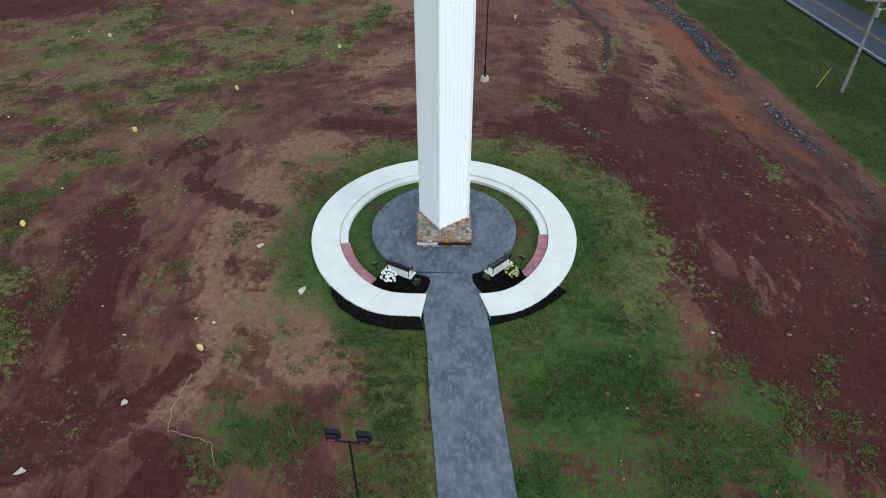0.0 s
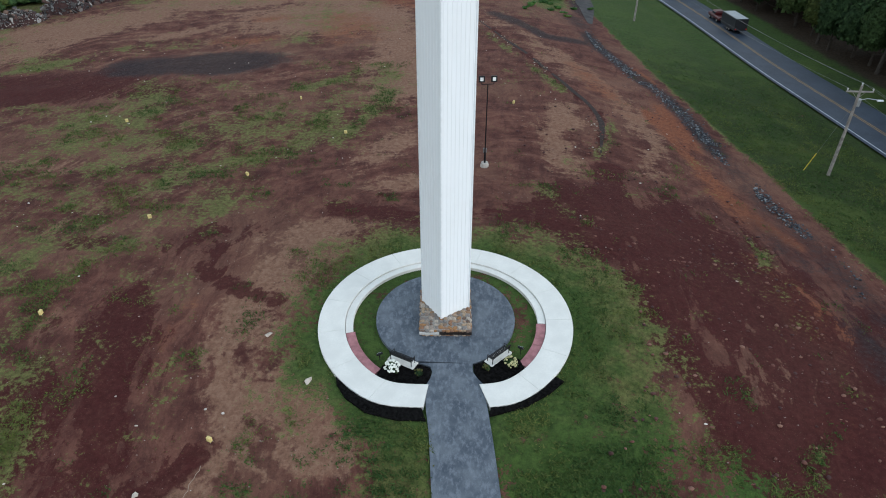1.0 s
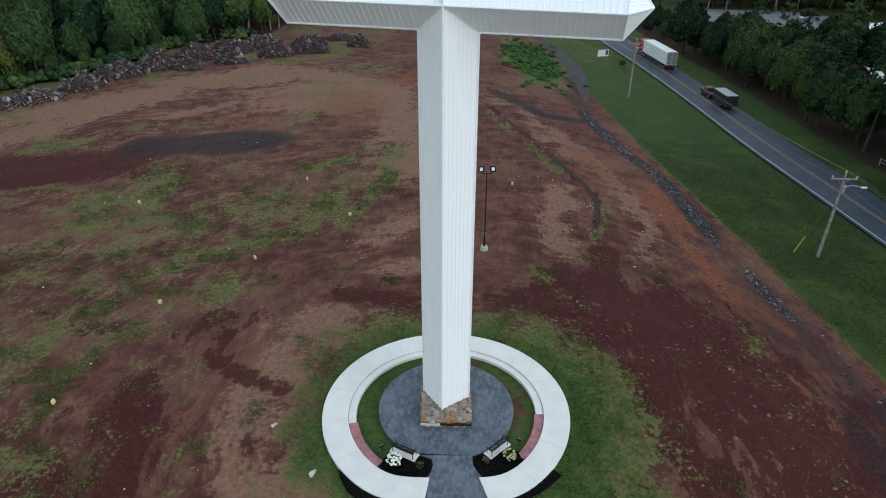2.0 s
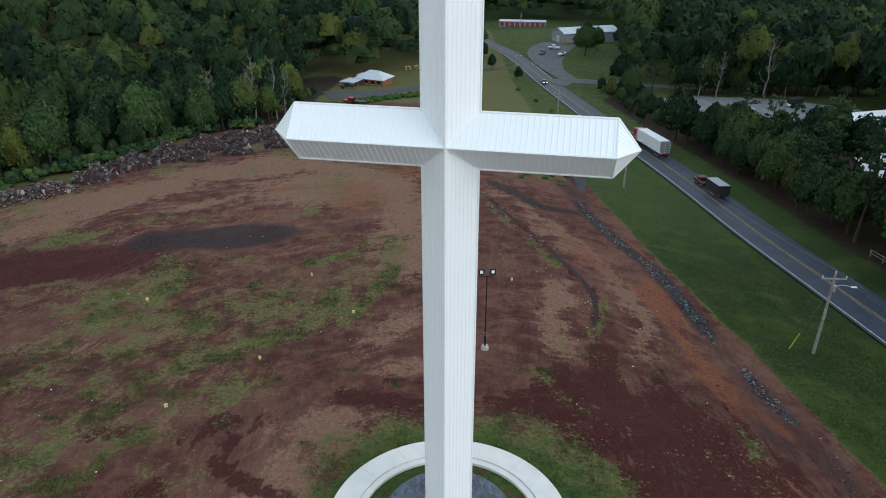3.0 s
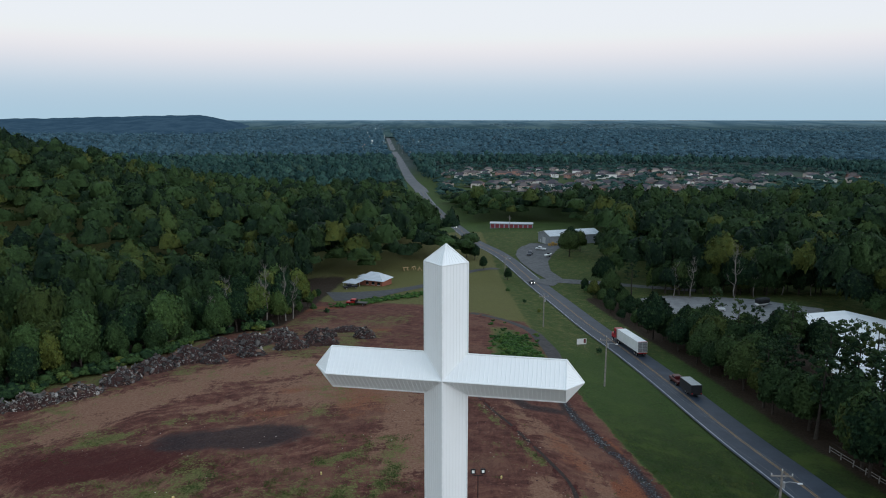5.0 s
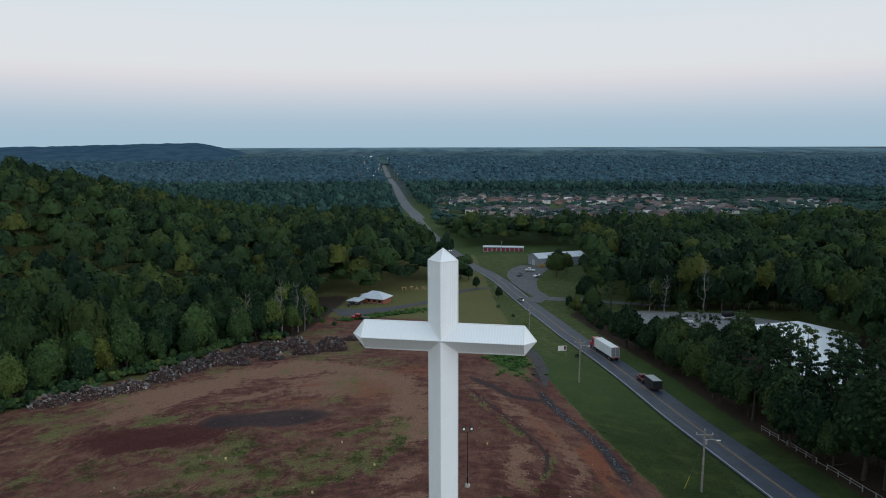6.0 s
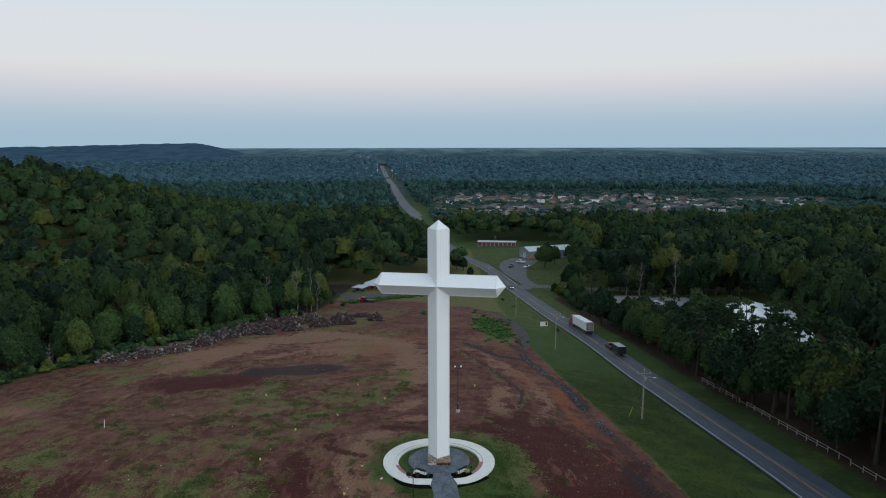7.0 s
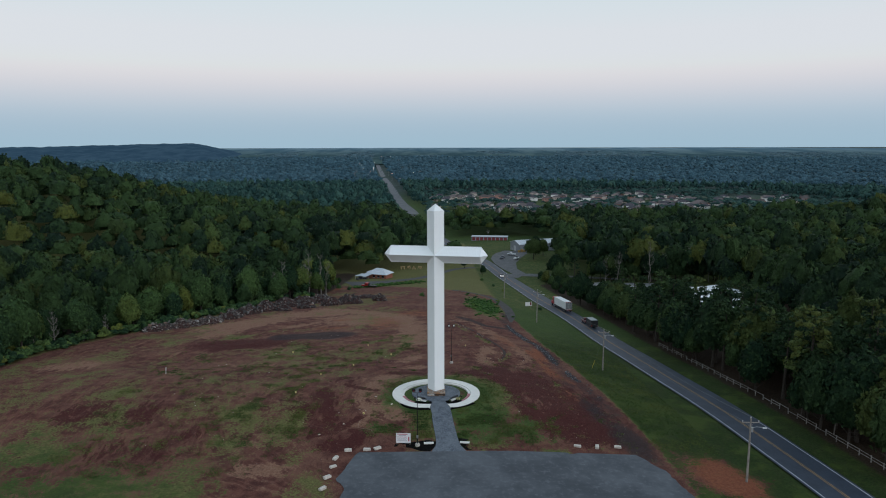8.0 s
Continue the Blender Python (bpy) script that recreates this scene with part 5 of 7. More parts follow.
def wood_places(y0, y1, x0, x1, step, radius, height, d0, d1):
    gx, gy = np.meshgrid(np.arange(x0, x1, step), np.arange(y0, y1, step))
    gx = gx + (_rs.rand(*gx.shape) - 0.5) * step * 0.9
    gy = gy + (_rs.rand(*gy.shape) - 0.5) * step * 0.9
    d = np.hypot(gx, gy + 60)
    ok = wooded(gx, gy) & in_view(gx, gy) & (d >= d0) & (d < d1) & ~alone(gx, gy)
    gx, gy = gx[ok], gy[ok]
    gz = land(gx, gy)
    grow = 0.55 + 0.85 * _rs.rand(len(gx))
    out = []
    for x, y, z, g in zip(gx, gy, gz, grow):
        h = height * g * (0.85 + 0.3 * _rs.rand())
        if -10 < x < 640 and 500 < y < 1250:
            h *= float(np.interp(y, (500, 580, 640, 1250), (0.85, 0.5, 0.4, 0.45)))
        r = radius * (0.8 + 0.5 * _rs.rand()) * g ** 0.5
        tint = float(np.clip(0.5 + 0.8 * (lumps(np.array(x), np.array(y), 60, 8) - 0.5) + 0.8 * (_rs.rand() - 0.5), 0.01, 0.99))
        out.append((x, y, z + h * 0.24, r, h * 0.38, tint))
    return out


near_kinds = [crown_dome(_rs, ICO2, 34, 210, 0.092, -0.3, (0.17, 0.30), _rs.uniform(0, 0.3)) for _ in range(9)]
mid_kinds = [crown_dome(_rs, ICO2, 28, 95, 0.11, -0.1, (0.18, 0.34), _rs.uniform(0, 0.25)) for _ in range(12)]
far_kinds = [crown_dome(_rs, ICO1, 12, 16, 0.18, -0.1, (0.28, 0.46), _rs.uniform(0, 0.4)) for _ in range(10)]
speck_kinds = [crown_dome(_rs, ICO1, 5, 0, 0.25, 0.0, (0.35, 0.6)) for _ in range(6)]
NEAR = wood_places(-95, 330, -260, 260, 6.6, 4.3, 17.5, 0, 300)
MID = wood_places(100, 760, -620, 620, 9.2, 5.9, 18, 300, 700)
FAR = wood_places(500, 1650, -1200, 1200, 11.0, 6.3, 17, 700, 1500)
VERY_FAR = wood_places(1300, 3400, -2500, 2500, 14.5, 7.2, 14, 1500, 3300)
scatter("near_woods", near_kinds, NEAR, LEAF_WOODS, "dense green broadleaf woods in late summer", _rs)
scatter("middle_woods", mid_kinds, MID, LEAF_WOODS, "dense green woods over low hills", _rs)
scatter("far_woods", far_kinds, FAR, LEAF_FAR_HAZE, "far green woods with blue haze in their colour", _rs)
scatter("distant_woods", speck_kinds, VERY_FAR, LEAF_DISTANT_HAZE, "distant woods on the plain with blue haze in their colour", _rs)


# ---- trees built one by one ----
def tree_variant(rs, height, spread, kind):
    """Trunk with limbs, and a crown of leaf sprays in clusters round the limb ends. Returns the two meshes."""
    bm = bmesh.new()
    lean = Vector((rs.uniform(-0.04, 0.04), rs.uniform(-0.04, 0.04), 1)) * height
    top = lean * 0.93
    base_r = height * 0.014 + 0.06
    path = [lean * u + Vector((rs.uniform(-0.15, 0.15), rs.uniform(-0.15, 0.15), 0)) * (u > 0.05) for u in (-0.03, 0.25, 0.5, 0.75, 0.93)]
    tube(bm, path, [base_r * k for k in (1.25, 0.85, 0.65, 0.42, 0.12)], 7)
    tips = [(top, 1.0)]
    limbs = {"broad": 17, "pine": 14, "shrub": 8}[kind]
    low = {"broad": 0.07, "pine": 0.42, "shrub": 0.12}[kind]
    for i in range(limbs):
        u = low + (0.92 - low) * (i + rs.rand()) / limbs
        a = i * 2.4 + rs.uniform(-0.5, 0.5)
        reach = spread * ({"broad": math.sin(math.pi * min(1, 0.30 + u * 0.62)) ** 0.7, "pine": 1.15 - 0.75 * u, "shrub": 0.9}[kind]) * rs.uniform(0.7, 1.15)
        p = lean * u
        rise = reach * {"broad": 0.55, "pine": 0.12, "shrub": 0.5}[kind]
        q = p + Vector((math.cos(a) * reach, math.sin(a) * reach, rise))
        m = p.lerp(q, 0.55) + Vector((0, 0, -0.06 * reach))
        tube(bm, (p, m, q), (base_r * 0.34 * (1.1 - u), base_r * 0.22 * (1.1 - u), 0.025), 5, False)
        tips.append((q, 0.9))
        if i % 2 or kind == "broad":
            tips.append((p.lerp(q, 0.6) + Vector((rs.uniform(-0.6, 0.6), rs.uniform(-0.6, 0.6), rs.uniform(0.1, 0.7))), 0.8))
    trunk = bpy.data.meshes.new("trunk")
    bm.to_mesh(trunk)
    bm.free()
    if kind == "broad":
        v, f, core = crown_dome(rs, ICO2, 60, 1250, 0.066, -0.8, (0.15, 0.30), rs.uniform(0.1, 0.5))
        v = v * (spread * 1.12, spread * 1.12, height * 0.46) + (lean.x * 0.55, lean.y * 0.55, height * 0.07)
        return trunk, mesh_np("crown", v, tris=f, attrs=(("tint", np.full(len(v), rs.uniform(0.3, 0.6))), ("core", core)))
    vs, fs, full, n = [], [], [], 0
    per = {"broad": 5, "pine": 8, "shrub": 8}[kind]
    for p, w in list(tips):
        for _ in range(2 if kind == "broad" else 1):
            o = rs.normal(size=3)
            o *= spread * 0.34 / np.linalg.norm(o)
            tips.append((Vector(p) + Vector((o[0], o[1], abs(o[2]) * 0.8)), 0.7))
    for p, w in tips:
        solid = w > 0.75
        rad = (0.82 if solid else 1.0) * spread * {"broad": 0.36, "pine": 0.24, "shrub": 0.4}[kind] * rs.uniform(0.7, 1.3) * w
        v, f = lobe(rs, p, rad, 0.82 if kind != "pine" else 0.65)
        vs.append(v)
        fs.append(f + n)
        full.append(np.full(len(v), 1.0 if solid else 0.0))
        n += len(v)
        d = rs.normal(size=(per, 3))
        d /= np.linalg.norm(d, axis=1)[:, None]
        c = np.array(p) + d * rad * (0.95 + 0.35 * rs.rand(per, 1)) * (1, 1, 0.75)
        t = np.cross(d, rs.normal(size=(per, 3)))
        t /= np.linalg.norm(t, axis=1)[:, None]
        u = np.cross(d, t) + 0.6 * d
        s = (0.24 * (0.6 + 0.9 * rs.rand(per)))[:, None]
        q = np.stack([c + t * s, c + u * s * 0.8, c - t * s, c - u * s * 0.8], 1).reshape(-1, 3)
        k = n + 4 * np.arange(per)[:, None]
        vs.append(q)
        fs.append(np.concatenate([k + (0, 1, 2), k + (0, 2, 3)]))
        full.append(np.ones(4 * per))
        n += 4 * per
    v = np.concatenate(vs)
    crown = mesh_np("crown", v, tris=np.concatenate(fs), attrs=(("tint", np.full(len(v), rs.uniform(0.3, 0.6))), ("core", np.concatenate(full))))
    return trunk, crown


def tree_thing(name, meshes, bark, leaves, label, category, group):
    root = empty(name, 0, 0, -500, 0, label, category, group)
    mesh_part("trunk", meshes[0], bark, root)
    mesh_part("crown", meshes[1], leaves, root, smooth=True)
    return root


_trs = np.random.RandomState(21)
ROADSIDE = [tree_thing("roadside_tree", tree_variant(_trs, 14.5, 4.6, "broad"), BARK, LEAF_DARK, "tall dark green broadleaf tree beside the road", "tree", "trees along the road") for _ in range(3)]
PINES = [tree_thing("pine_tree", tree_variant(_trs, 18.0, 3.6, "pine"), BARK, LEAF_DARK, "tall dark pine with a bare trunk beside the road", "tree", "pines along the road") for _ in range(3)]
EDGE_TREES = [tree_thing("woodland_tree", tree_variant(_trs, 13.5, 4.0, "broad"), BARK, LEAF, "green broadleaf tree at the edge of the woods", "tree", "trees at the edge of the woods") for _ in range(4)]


def plant(kinds, x, y, size, sink=0.15):
    src = kinds[_trs.randint(len(kinds))]
    m = pose(x, y, land_at(x, y) - sink, 0, 0, _trs.uniform(0, 360)) @ Matrix.Diagonal((size * _trs.uniform(0.9, 1.15), size * _trs.uniform(0.9, 1.15), size, 1))
    ob = copy_thing(src, m)
    return ob


def rank(x0, x1, y0, y1, step, pick):
    gx, gy = np.meshgrid(np.arange(x0, x1, step), np.arange(y0, y1, step))
    gx = gx + (_trs.rand(*gx.shape) - 0.5) * step * 0.85
    gy = gy + (_trs.rand(*gy.shape) - 0.5) * step * 0.85
    ok = wooded(gx, gy) & in_view(gx, gy) & alone(gx, gy)
    for x, y in zip(gx[ok], gy[ok]):
        pick(x, y)


def plant_right(x, y):
    big = 1.2 if x > 74 and y < 66 else 1.0 if y < 70 else 0.78
    if (75 < x < 101 and 40 < y < 95) or (77 < x < 96 and 70 < y < 112):
        if _trs.rand() < 0.28:
            plant(PINES, x, y, _trs.uniform(0.85, 1.05))
    elif 141 < y < 226 and x < 70:
        plant(ROADSIDE, x, y, _trs.uniform(0.22, 0.42))
    elif _trs.rand() < 0.14:
        plant(PINES, x, y, _trs.uniform(0.8, 1.1) * big)
    else:
        plant(ROADSIDE, x, y, _trs.uniform(0.75, 1.08) * big)


rank(52, 104, -60, 226, 5.2, plant_right)
rank(-140, -44, -40, 176, 6.6, lambda x, y: plant(EDGE_TREES, x, y, _trs.uniform(0.65, 1.12)))
def under(x, y):
    ex = float(at(EDGE_X, y))
    if x > ex - 9 + (14 if y > 135 else 0):
        plant(EDGE_TREES, x, y, _trs.uniform(0.26, 0.5))


rank(-125, -40, -10, 200, 5.4, under)
for x, y, s in ((78, 52, 1.05), (86, 80, 1.0), (93, 64, 1.05), (95, 82, 0.95), (84, 60, 1.0), (90, 72, 1.0), (80, 76, 0.95), (81, 46, 1.0), (86, 58, 0.95), (78, 66, 0.9), (92, 74, 1.0), (84, 34, 1.0)):
    plant(PINES, x, y, s)
for x, y, s in ((70, 318, 0.95), (74, 312, 0.8), (88, 300, 1.0), (82, 286, 0.9), (95, 330, 1.0), (20, 268, 0.45), (17, 293, 0.6), (13, 298, 0.6), (58, 205, 0.5), (66, 224, 0.95), (65, 211, 0.55), (86, 118, 0.85), (90, 108, 0.9), (94, 128, 0.75), (83, 131, 0.7), (97, 142, 0.6), (75, 139, 0.75), (70, 60, 1.0), (68, 53, 1.0), (61.2, 141.9, 1.05), (64.4, 206, 0.8), (65.2, 296, 1.0), (28.9, 245.4, 0.4)):
    plant(ROADSIDE, x, y, s)
for x in range(84, 150, 5):
    plant(ROADSIDE, x + _trs.uniform(-2, 2), 205 + _trs.uniform(-2.5, 4), _trs.uniform(0.7, 1.15))
    plant(EDGE_TREES, x + _trs.uniform(-2, 2), 210 + _trs.uniform(-2, 3), _trs.uniform(0.4, 0.8))
for kinds in (ROADSIDE, PINES, EDGE_TREES):
    for src in kinds:
        for o in (*src.children_recursive, src):
            bpy.data.objects.remove(o)


def dead_tree(x, y, h, seed):
    rs = np.random.RandomState(seed)
    root = empty("dead_tree", x, y, land_at(x, y) - 0.2, rs.uniform(0, 360), "bare grey dead tree at the edge of the woods", "tree", "dead trees at the edge of the woods")
    lean = Vector((rs.uniform(-0.10, 0.10), rs.uniform(-0.08, 0.08), 1)) * h
    sway = [Vector((rs.normal() * 0.018 * h, rs.normal() * 0.018 * h, 0)) for _ in range(7)]
    us = (0, 0.18, 0.36, 0.54, 0.72, 0.87, 1.0)
    spine = [lean * u + w * (u > 0) for u, w in zip(us, sway)]
    on = lambda u: spine[min(5, int(np.searchsorted(us, u)) - 1)].lerp(spine[min(6, int(np.searchsorted(us, u)))], 0.5)
    bm = bmesh.new()
    tube(bm, spine, [h * 0.012 * k for k in (1.2, 1.0, 0.8, 0.62, 0.42, 0.26, 0.08)], 7)
    part("trunk", bm, DEAD_BARK, root)
    for i in range(26):
        u = 0.26 + 0.72 * rs.rand() ** 0.8
        a = rs.uniform(0, 6.283)
        ln = h * rs.uniform(0.10, 0.34) * (1.2 - 0.7 * u)
        p = on(u)
        q = p + Vector((math.cos(a) * ln * 0.55, math.sin(a) * ln * 0.55, ln * rs.uniform(0.55, 1.0)))
        m = p.lerp(q, 0.5) + Vector((math.cos(a) * ln * 0.10, math.sin(a) * ln * 0.10, -0.06 * ln))
        bm = bmesh.new()
        tube(bm, (p, m, q), (0.070 * (1.3 - u), 0.045 * (1.3 - u), 0.012), 5)
        for j in range(7):
            s = (p.lerp(m, 2 * w) if w < 0.5 else m.lerp(q, 2 * w - 1)) if (w := 0.25 + 0.75 * rs.rand()) else q
            e = s + Vector((rs.uniform(-0.6, 0.6), rs.uniform(-0.6, 0.6), rs.uniform(0.2, 0.9))) * ln * rs.uniform(0.2, 0.5)
            tube(bm, (s, s.lerp(e, 0.5) + Vector((rs.normal(), rs.normal(), 0)) * 0.06 * ln, e), (0.020, 0.013, 0.006), 3, False)
        part("limb", bm, DEAD_BARK, root)


for i, (x, y, h) in enumerate([(-50.4, 141.5, 18), (-58.6, 133.5, 14.5), (-46.4, 148.5, 16), (-52.4, 144, 13), (-61.5, 127, 11), (-45, 152, 13), (-104, 40, 9), (-101, 44, 10), (-97, 51, 7.5), (-112, 28, 8), (-94, 58, 6.5)]):
    dead_tree(x, y, h, 30 + i)
for i, (x, y, h) in enumerate([(106.9, 194, 21), (116.7, 200.4, 15), (129.5, 205, 18), (92, 198, 16), (86, 199, 13), (140, 204, 15)]):
    dead_tree(x, y, h, 51 + i)


# ---- tall weeds on the mound by the track and along the drive ----
WEED = leaf_material("weed_leaves", (0.018, 0.050, 0.012), (0.055, 0.115, 0.026), (0.10, 0.13, 0.03), 0.15, 3.0)
_wrs = np.random.RandomState(77)
_weeds, _scrub = [], []
for _ in range(260):
    x, y = 18.8 + _wrs.normal() * 3.0, 116 + _wrs.normal() * 11.5
    _weeds.append((x, y, land_at(x, y) - 0.15, _wrs.uniform(0.5, 1.2), _wrs.uniform(0.25, 0.55), _wrs.rand() * 0.98))
for _ in range(260):
    u = _wrs.rand()
    x, y = -34 + 28 * u + _wrs.normal() * 1.5, 176 + 31 * u + _wrs.normal() * 2.2
    _weeds.append((x, y, land_at(x, y) - 0.15, _wrs.uniform(0.6, 1.4), _wrs.uniform(0.3, 0.7), _wrs.rand() * 0.98))
for _ in range(230):
    y = _wrs.uniform(15, 140)
    x = float(at(EDGE_X, y)) + _wrs.uniform(-4.5, 0.5) + (7 if y > 132 else 0)
    _scrub.append((x, y, land_at(x, y) - 0.2, _wrs.uniform(1.0, 2.6), _wrs.uniform(0.6, 1.7), _wrs.rand() * 0.98))
scatter("tall_weeds", [crown_arrays(_wrs, 4, 8, 0.18, 1.0, (0.35, 0.55)) for _ in range(5)], _weeds, WEED, "tall green weeds on rough ground", _wrs, "weeds")
scatter("undergrowth", [crown_arrays(_wrs, 7, 20, 0.12, 1.0, (0.30, 0.48)) for _ in range(5)], _scrub, LEAF, "dark green undergrowth at the edge of the woods", _wrs, "undergrowth")

# ---- side roads and tracks ----
def lumpy_at(x, y):
    """Height of the ground sheet itself, with its lumps."""
    i = int(np.clip(np.searchsorted(GX, x) - 1, 0, len(GX) - 2))
    j = int(np.clip(np.searchsorted(GY, y) - 1, 0, len(GY) - 2))
    u, v = (x - GX[i]) / (GX[i + 1] - GX[i]), (y - GY[j]) / (GY[j + 1] - GY[j])
    return float((_gz[j, i] * (1 - u) + _gz[j, i + 1] * u) * (1 - v) + (_gz[j + 1, i] * (1 - u) + _gz[j + 1, i + 1] * u) * v)


def strip_path(name, pts, widths, material, lift, label, category, height=land_at):
    """A sheet that follows a bent line over the land."""
    P = [Vector((x, y, 0)) for x, y in pts]
    dense, wd = [], []
    for i in range(len(P) - 1):
        n = max(2, int((P[i + 1] - P[i]).length / 2.5))
        for k in range(n):
            dense.append(P[i].lerp(P[i + 1], k / n))
            wd.append(widths[i] + (widths[i + 1] - widths[i]) * k / n)
    dense.append(P[-1])
    wd.append(widths[-1])
    for _ in range(3):
        dense = [dense[0]] + [(a + b * 2 + c) / 4 for a, b, c in zip(dense, dense[1:], dense[2:])] + [dense[-1]]
    rs = np.random.RandomState(len(pts))
    vs, qs, cols = [], [], 7
    for i, p in enumerate(dense):
        d = (dense[min(i + 1, len(dense) - 1)] - dense[max(i - 1, 0)]).normalized()
        n = Vector((d.y, -d.x, 0))
        for k in range(cols):
            o = (k / (cols - 1) - 0.5) * wd[i] * (1 + (0.04 * rs.uniform(-1, 1) if k in (0, cols - 1) else 0))
            q = p + n * o
            vs.append((q.x, q.y, height(q.x, q.y) + lift))
    for i in range(len(dense) - 1):
        for k in range(cols - 1):
            a = i * cols + k
            qs.append((a, a + 1, a + cols + 1, a + cols))
    return tagged(mesh_part(name, mesh_np(name, vs, quads=qs), material), label, category, kind="structure")


strip_path("side_road", [(41, 236), (49, 243), (62, 234), (78, 224), (100, 214)], [16, 9, 7, 6, 6], GRAVEL, 0.10, "grey side road branching off the main road", "road")
strip_path("gravel_yard", [(50, 242), (46.5, 262), (46, 285), (49, 308), (54, 326), (60, 338)], [7, 8, 13, 20, 22, 18], GRAVEL, 0.14, "grey gravel yard before a metal building", "gravel yard")
strip_path("gravel_lot", [(70, 178), (86, 181), (104, 177), (124, 166)], [30, 44, 44, 30], PALE_GRAVEL, 0.2, "pale gravel lot behind the roadside trees", "gravel lot")
strip_path("house_drive", [(27, 272), (13, 262), (0, 240), (-19, 213), (-31, 201), (-41, 198)], [4, 4, 4.5, 8, 19, 24], asphalt("dark_drive_gravel", (0.045, 0.046, 0.05), (0.085, 0.085, 0.09), 0.6), 0.12, "grey gravel drive leading to the brick house", "driveway")
strip_path("field_track", [(9, 162), (20, 154), (26.5, 143), (28, 120), (27.5, 100), (25.5, 84)], [2.6, 3, 3.6, 4, 3.4, 0.8], asphalt("dark_track_gravel", (0.030, 0.029, 0.031), (0.065, 0.060, 0.060), 0.6), 0.05, "dark gravel track from the field to the road", "track", lumpy_at)


# ---- power poles and lines ----
def power_pole(x, y, h, lamp=False, turn=0.0):
    root = empty("power_pole", x, y, land_at(x, y) - 0.3, turn, "weathered grey wooden power pole with a crossarm beside the road", "power pole", "power poles along the road")
    bm = bmesh.new()
    tube(bm, ((0, 0, 0), (0.04, 0, h * 0.5), (0, 0, h)), (0.19, 0.16, 0.12), 9)
    part("pole", bm, WOOD_GREY, root)
    bm = bmesh.new()
    box(bm, -1.35, 1.35, -0.07, 0.07, h - 0.75, h - 0.6, 0.01)
    part("crossarm", bm, WOOD_GREY, root)
    for s in (-0.7, 0.7):
        bm = bmesh.new()
        tube(bm, ((s, 0.09, h - 0.7), (0, 0.12, h - 1.5)), (0.025, 0.025), 5)
        part("brace", bm, WOOD_GREY, root)
    ins = plain("grey_porcelain", (0.5, 0.5, 0.5), 0.35)
    for s, z in ((-1.25, h - 0.6), (1.25, h - 0.6), (0, h)):
        bm = bmesh.new()
        tube(bm, ((s, 0, z), (s, 0, z + 0.1), (s, 0, z + 0.12), (s, 0, z + 0.28)), (0.03, 0.03, 0.09, 0.06), 8)
        part("insulator", bm, ins, root)
    bm = bmesh.new()
    tube(bm, ((0.32, 0.12, h - 2.3), (0.32, 0.12, h - 1.5)), (0.2, 0.2), 12)
    part("transformer", bm, plain("grey_can", (0.33, 0.34, 0.35), 0.5, 0.3), root)
    if lamp:
        bm = bmesh.new()
        tube(bm, ((0, 0, h - 1.7), (0.9, -0.2, h - 1.3), (1.9, -0.4, h - 1.35)), (0.035, 0.035, 0.03), 6)
        arm = part("lamp_arm", bm, plain("galvanised_arm", (0.4, 0.41, 0.42), 0.4, 0.7), root)
        bm = bmesh.new()
        box(bm, 1.75, 2.4, -0.55, -0.28, h - 1.48, h - 1.33, 0.05)
        part("lamp_head", bm, plain("pale_lamp_head", (0.6, 0.62, 0.64), 0.4), arm)
    return root


POLES = [(49.4, -34.0, 11.0, True), (41.8, 28.2, 10.7, True), (35.4, 92.5, 11.5, True), (30.8, 152, 10.5, False), (28.0, 248, 11, True), (17, 300, 10, True), (9, 372, 10, False)]
for x, y, h, lamp in POLES:
    power_pole(x, y, h, lamp, -4)
power_pole(110.3, 203.6, 10.5, False, 30)
power_pole(46, 410, 9, False, 10)

wire_mat = plain("grey_wire", (0.18, 0.18, 0.18), 0.5, 0.5)
lines = empty("power_line", 0, 0, 0, 0, "thin grey overhead wires sagging from pole to pole", "power line")
for (x0, y0, h0, _a), (x1, y1, h1, _b) in zip(POLES, POLES[1:]):
    for off, dz in ((-1.25, -0.3), (1.25, -0.3), (0.0, 0.28)):
        p, q = Vector((x0 + off, y0, land_at(x0, y0) - 0.3 + h0 + dz)), Vector((x1 + off, y1, land_at(x1, y1) - 0.3 + h1 + dz))
        bm = bmesh.new()
        tube(bm, [p.lerp(q, i / 12) - Vector((0, 0, 1.1 * 4 * (i / 12) * (1 - i / 12))) for i in range(13)], [0.012] * 13, 4, False)
        part("wire", bm, wire_mat, lines)
gx, gy = 39.2, 28.7
guy = empty("guy_wire", gx, gy, land_at(gx, gy), 0, "guy wire with a yellow guard beside a power pole", "guy wire")
_top = Vector((41.75 - gx, 28.2 - gy, land_at(41.8, 28.2) + 8.5 - land_at(gx, gy)))
bm = bmesh.new()
tube(bm, (Vector((0, 0, -0.1)), _top), (0.012, 0.012), 5)
part("cable", bm, wire_mat, guy)
bm = bmesh.new()
tube(bm, (_top * 0.01, _top * 0.27), (0.05, 0.05), 8)
part("guard", bm, plain("yellow_guard", (0.55, 0.42, 0.05), 0.5), guy, "yellow plastic guard")


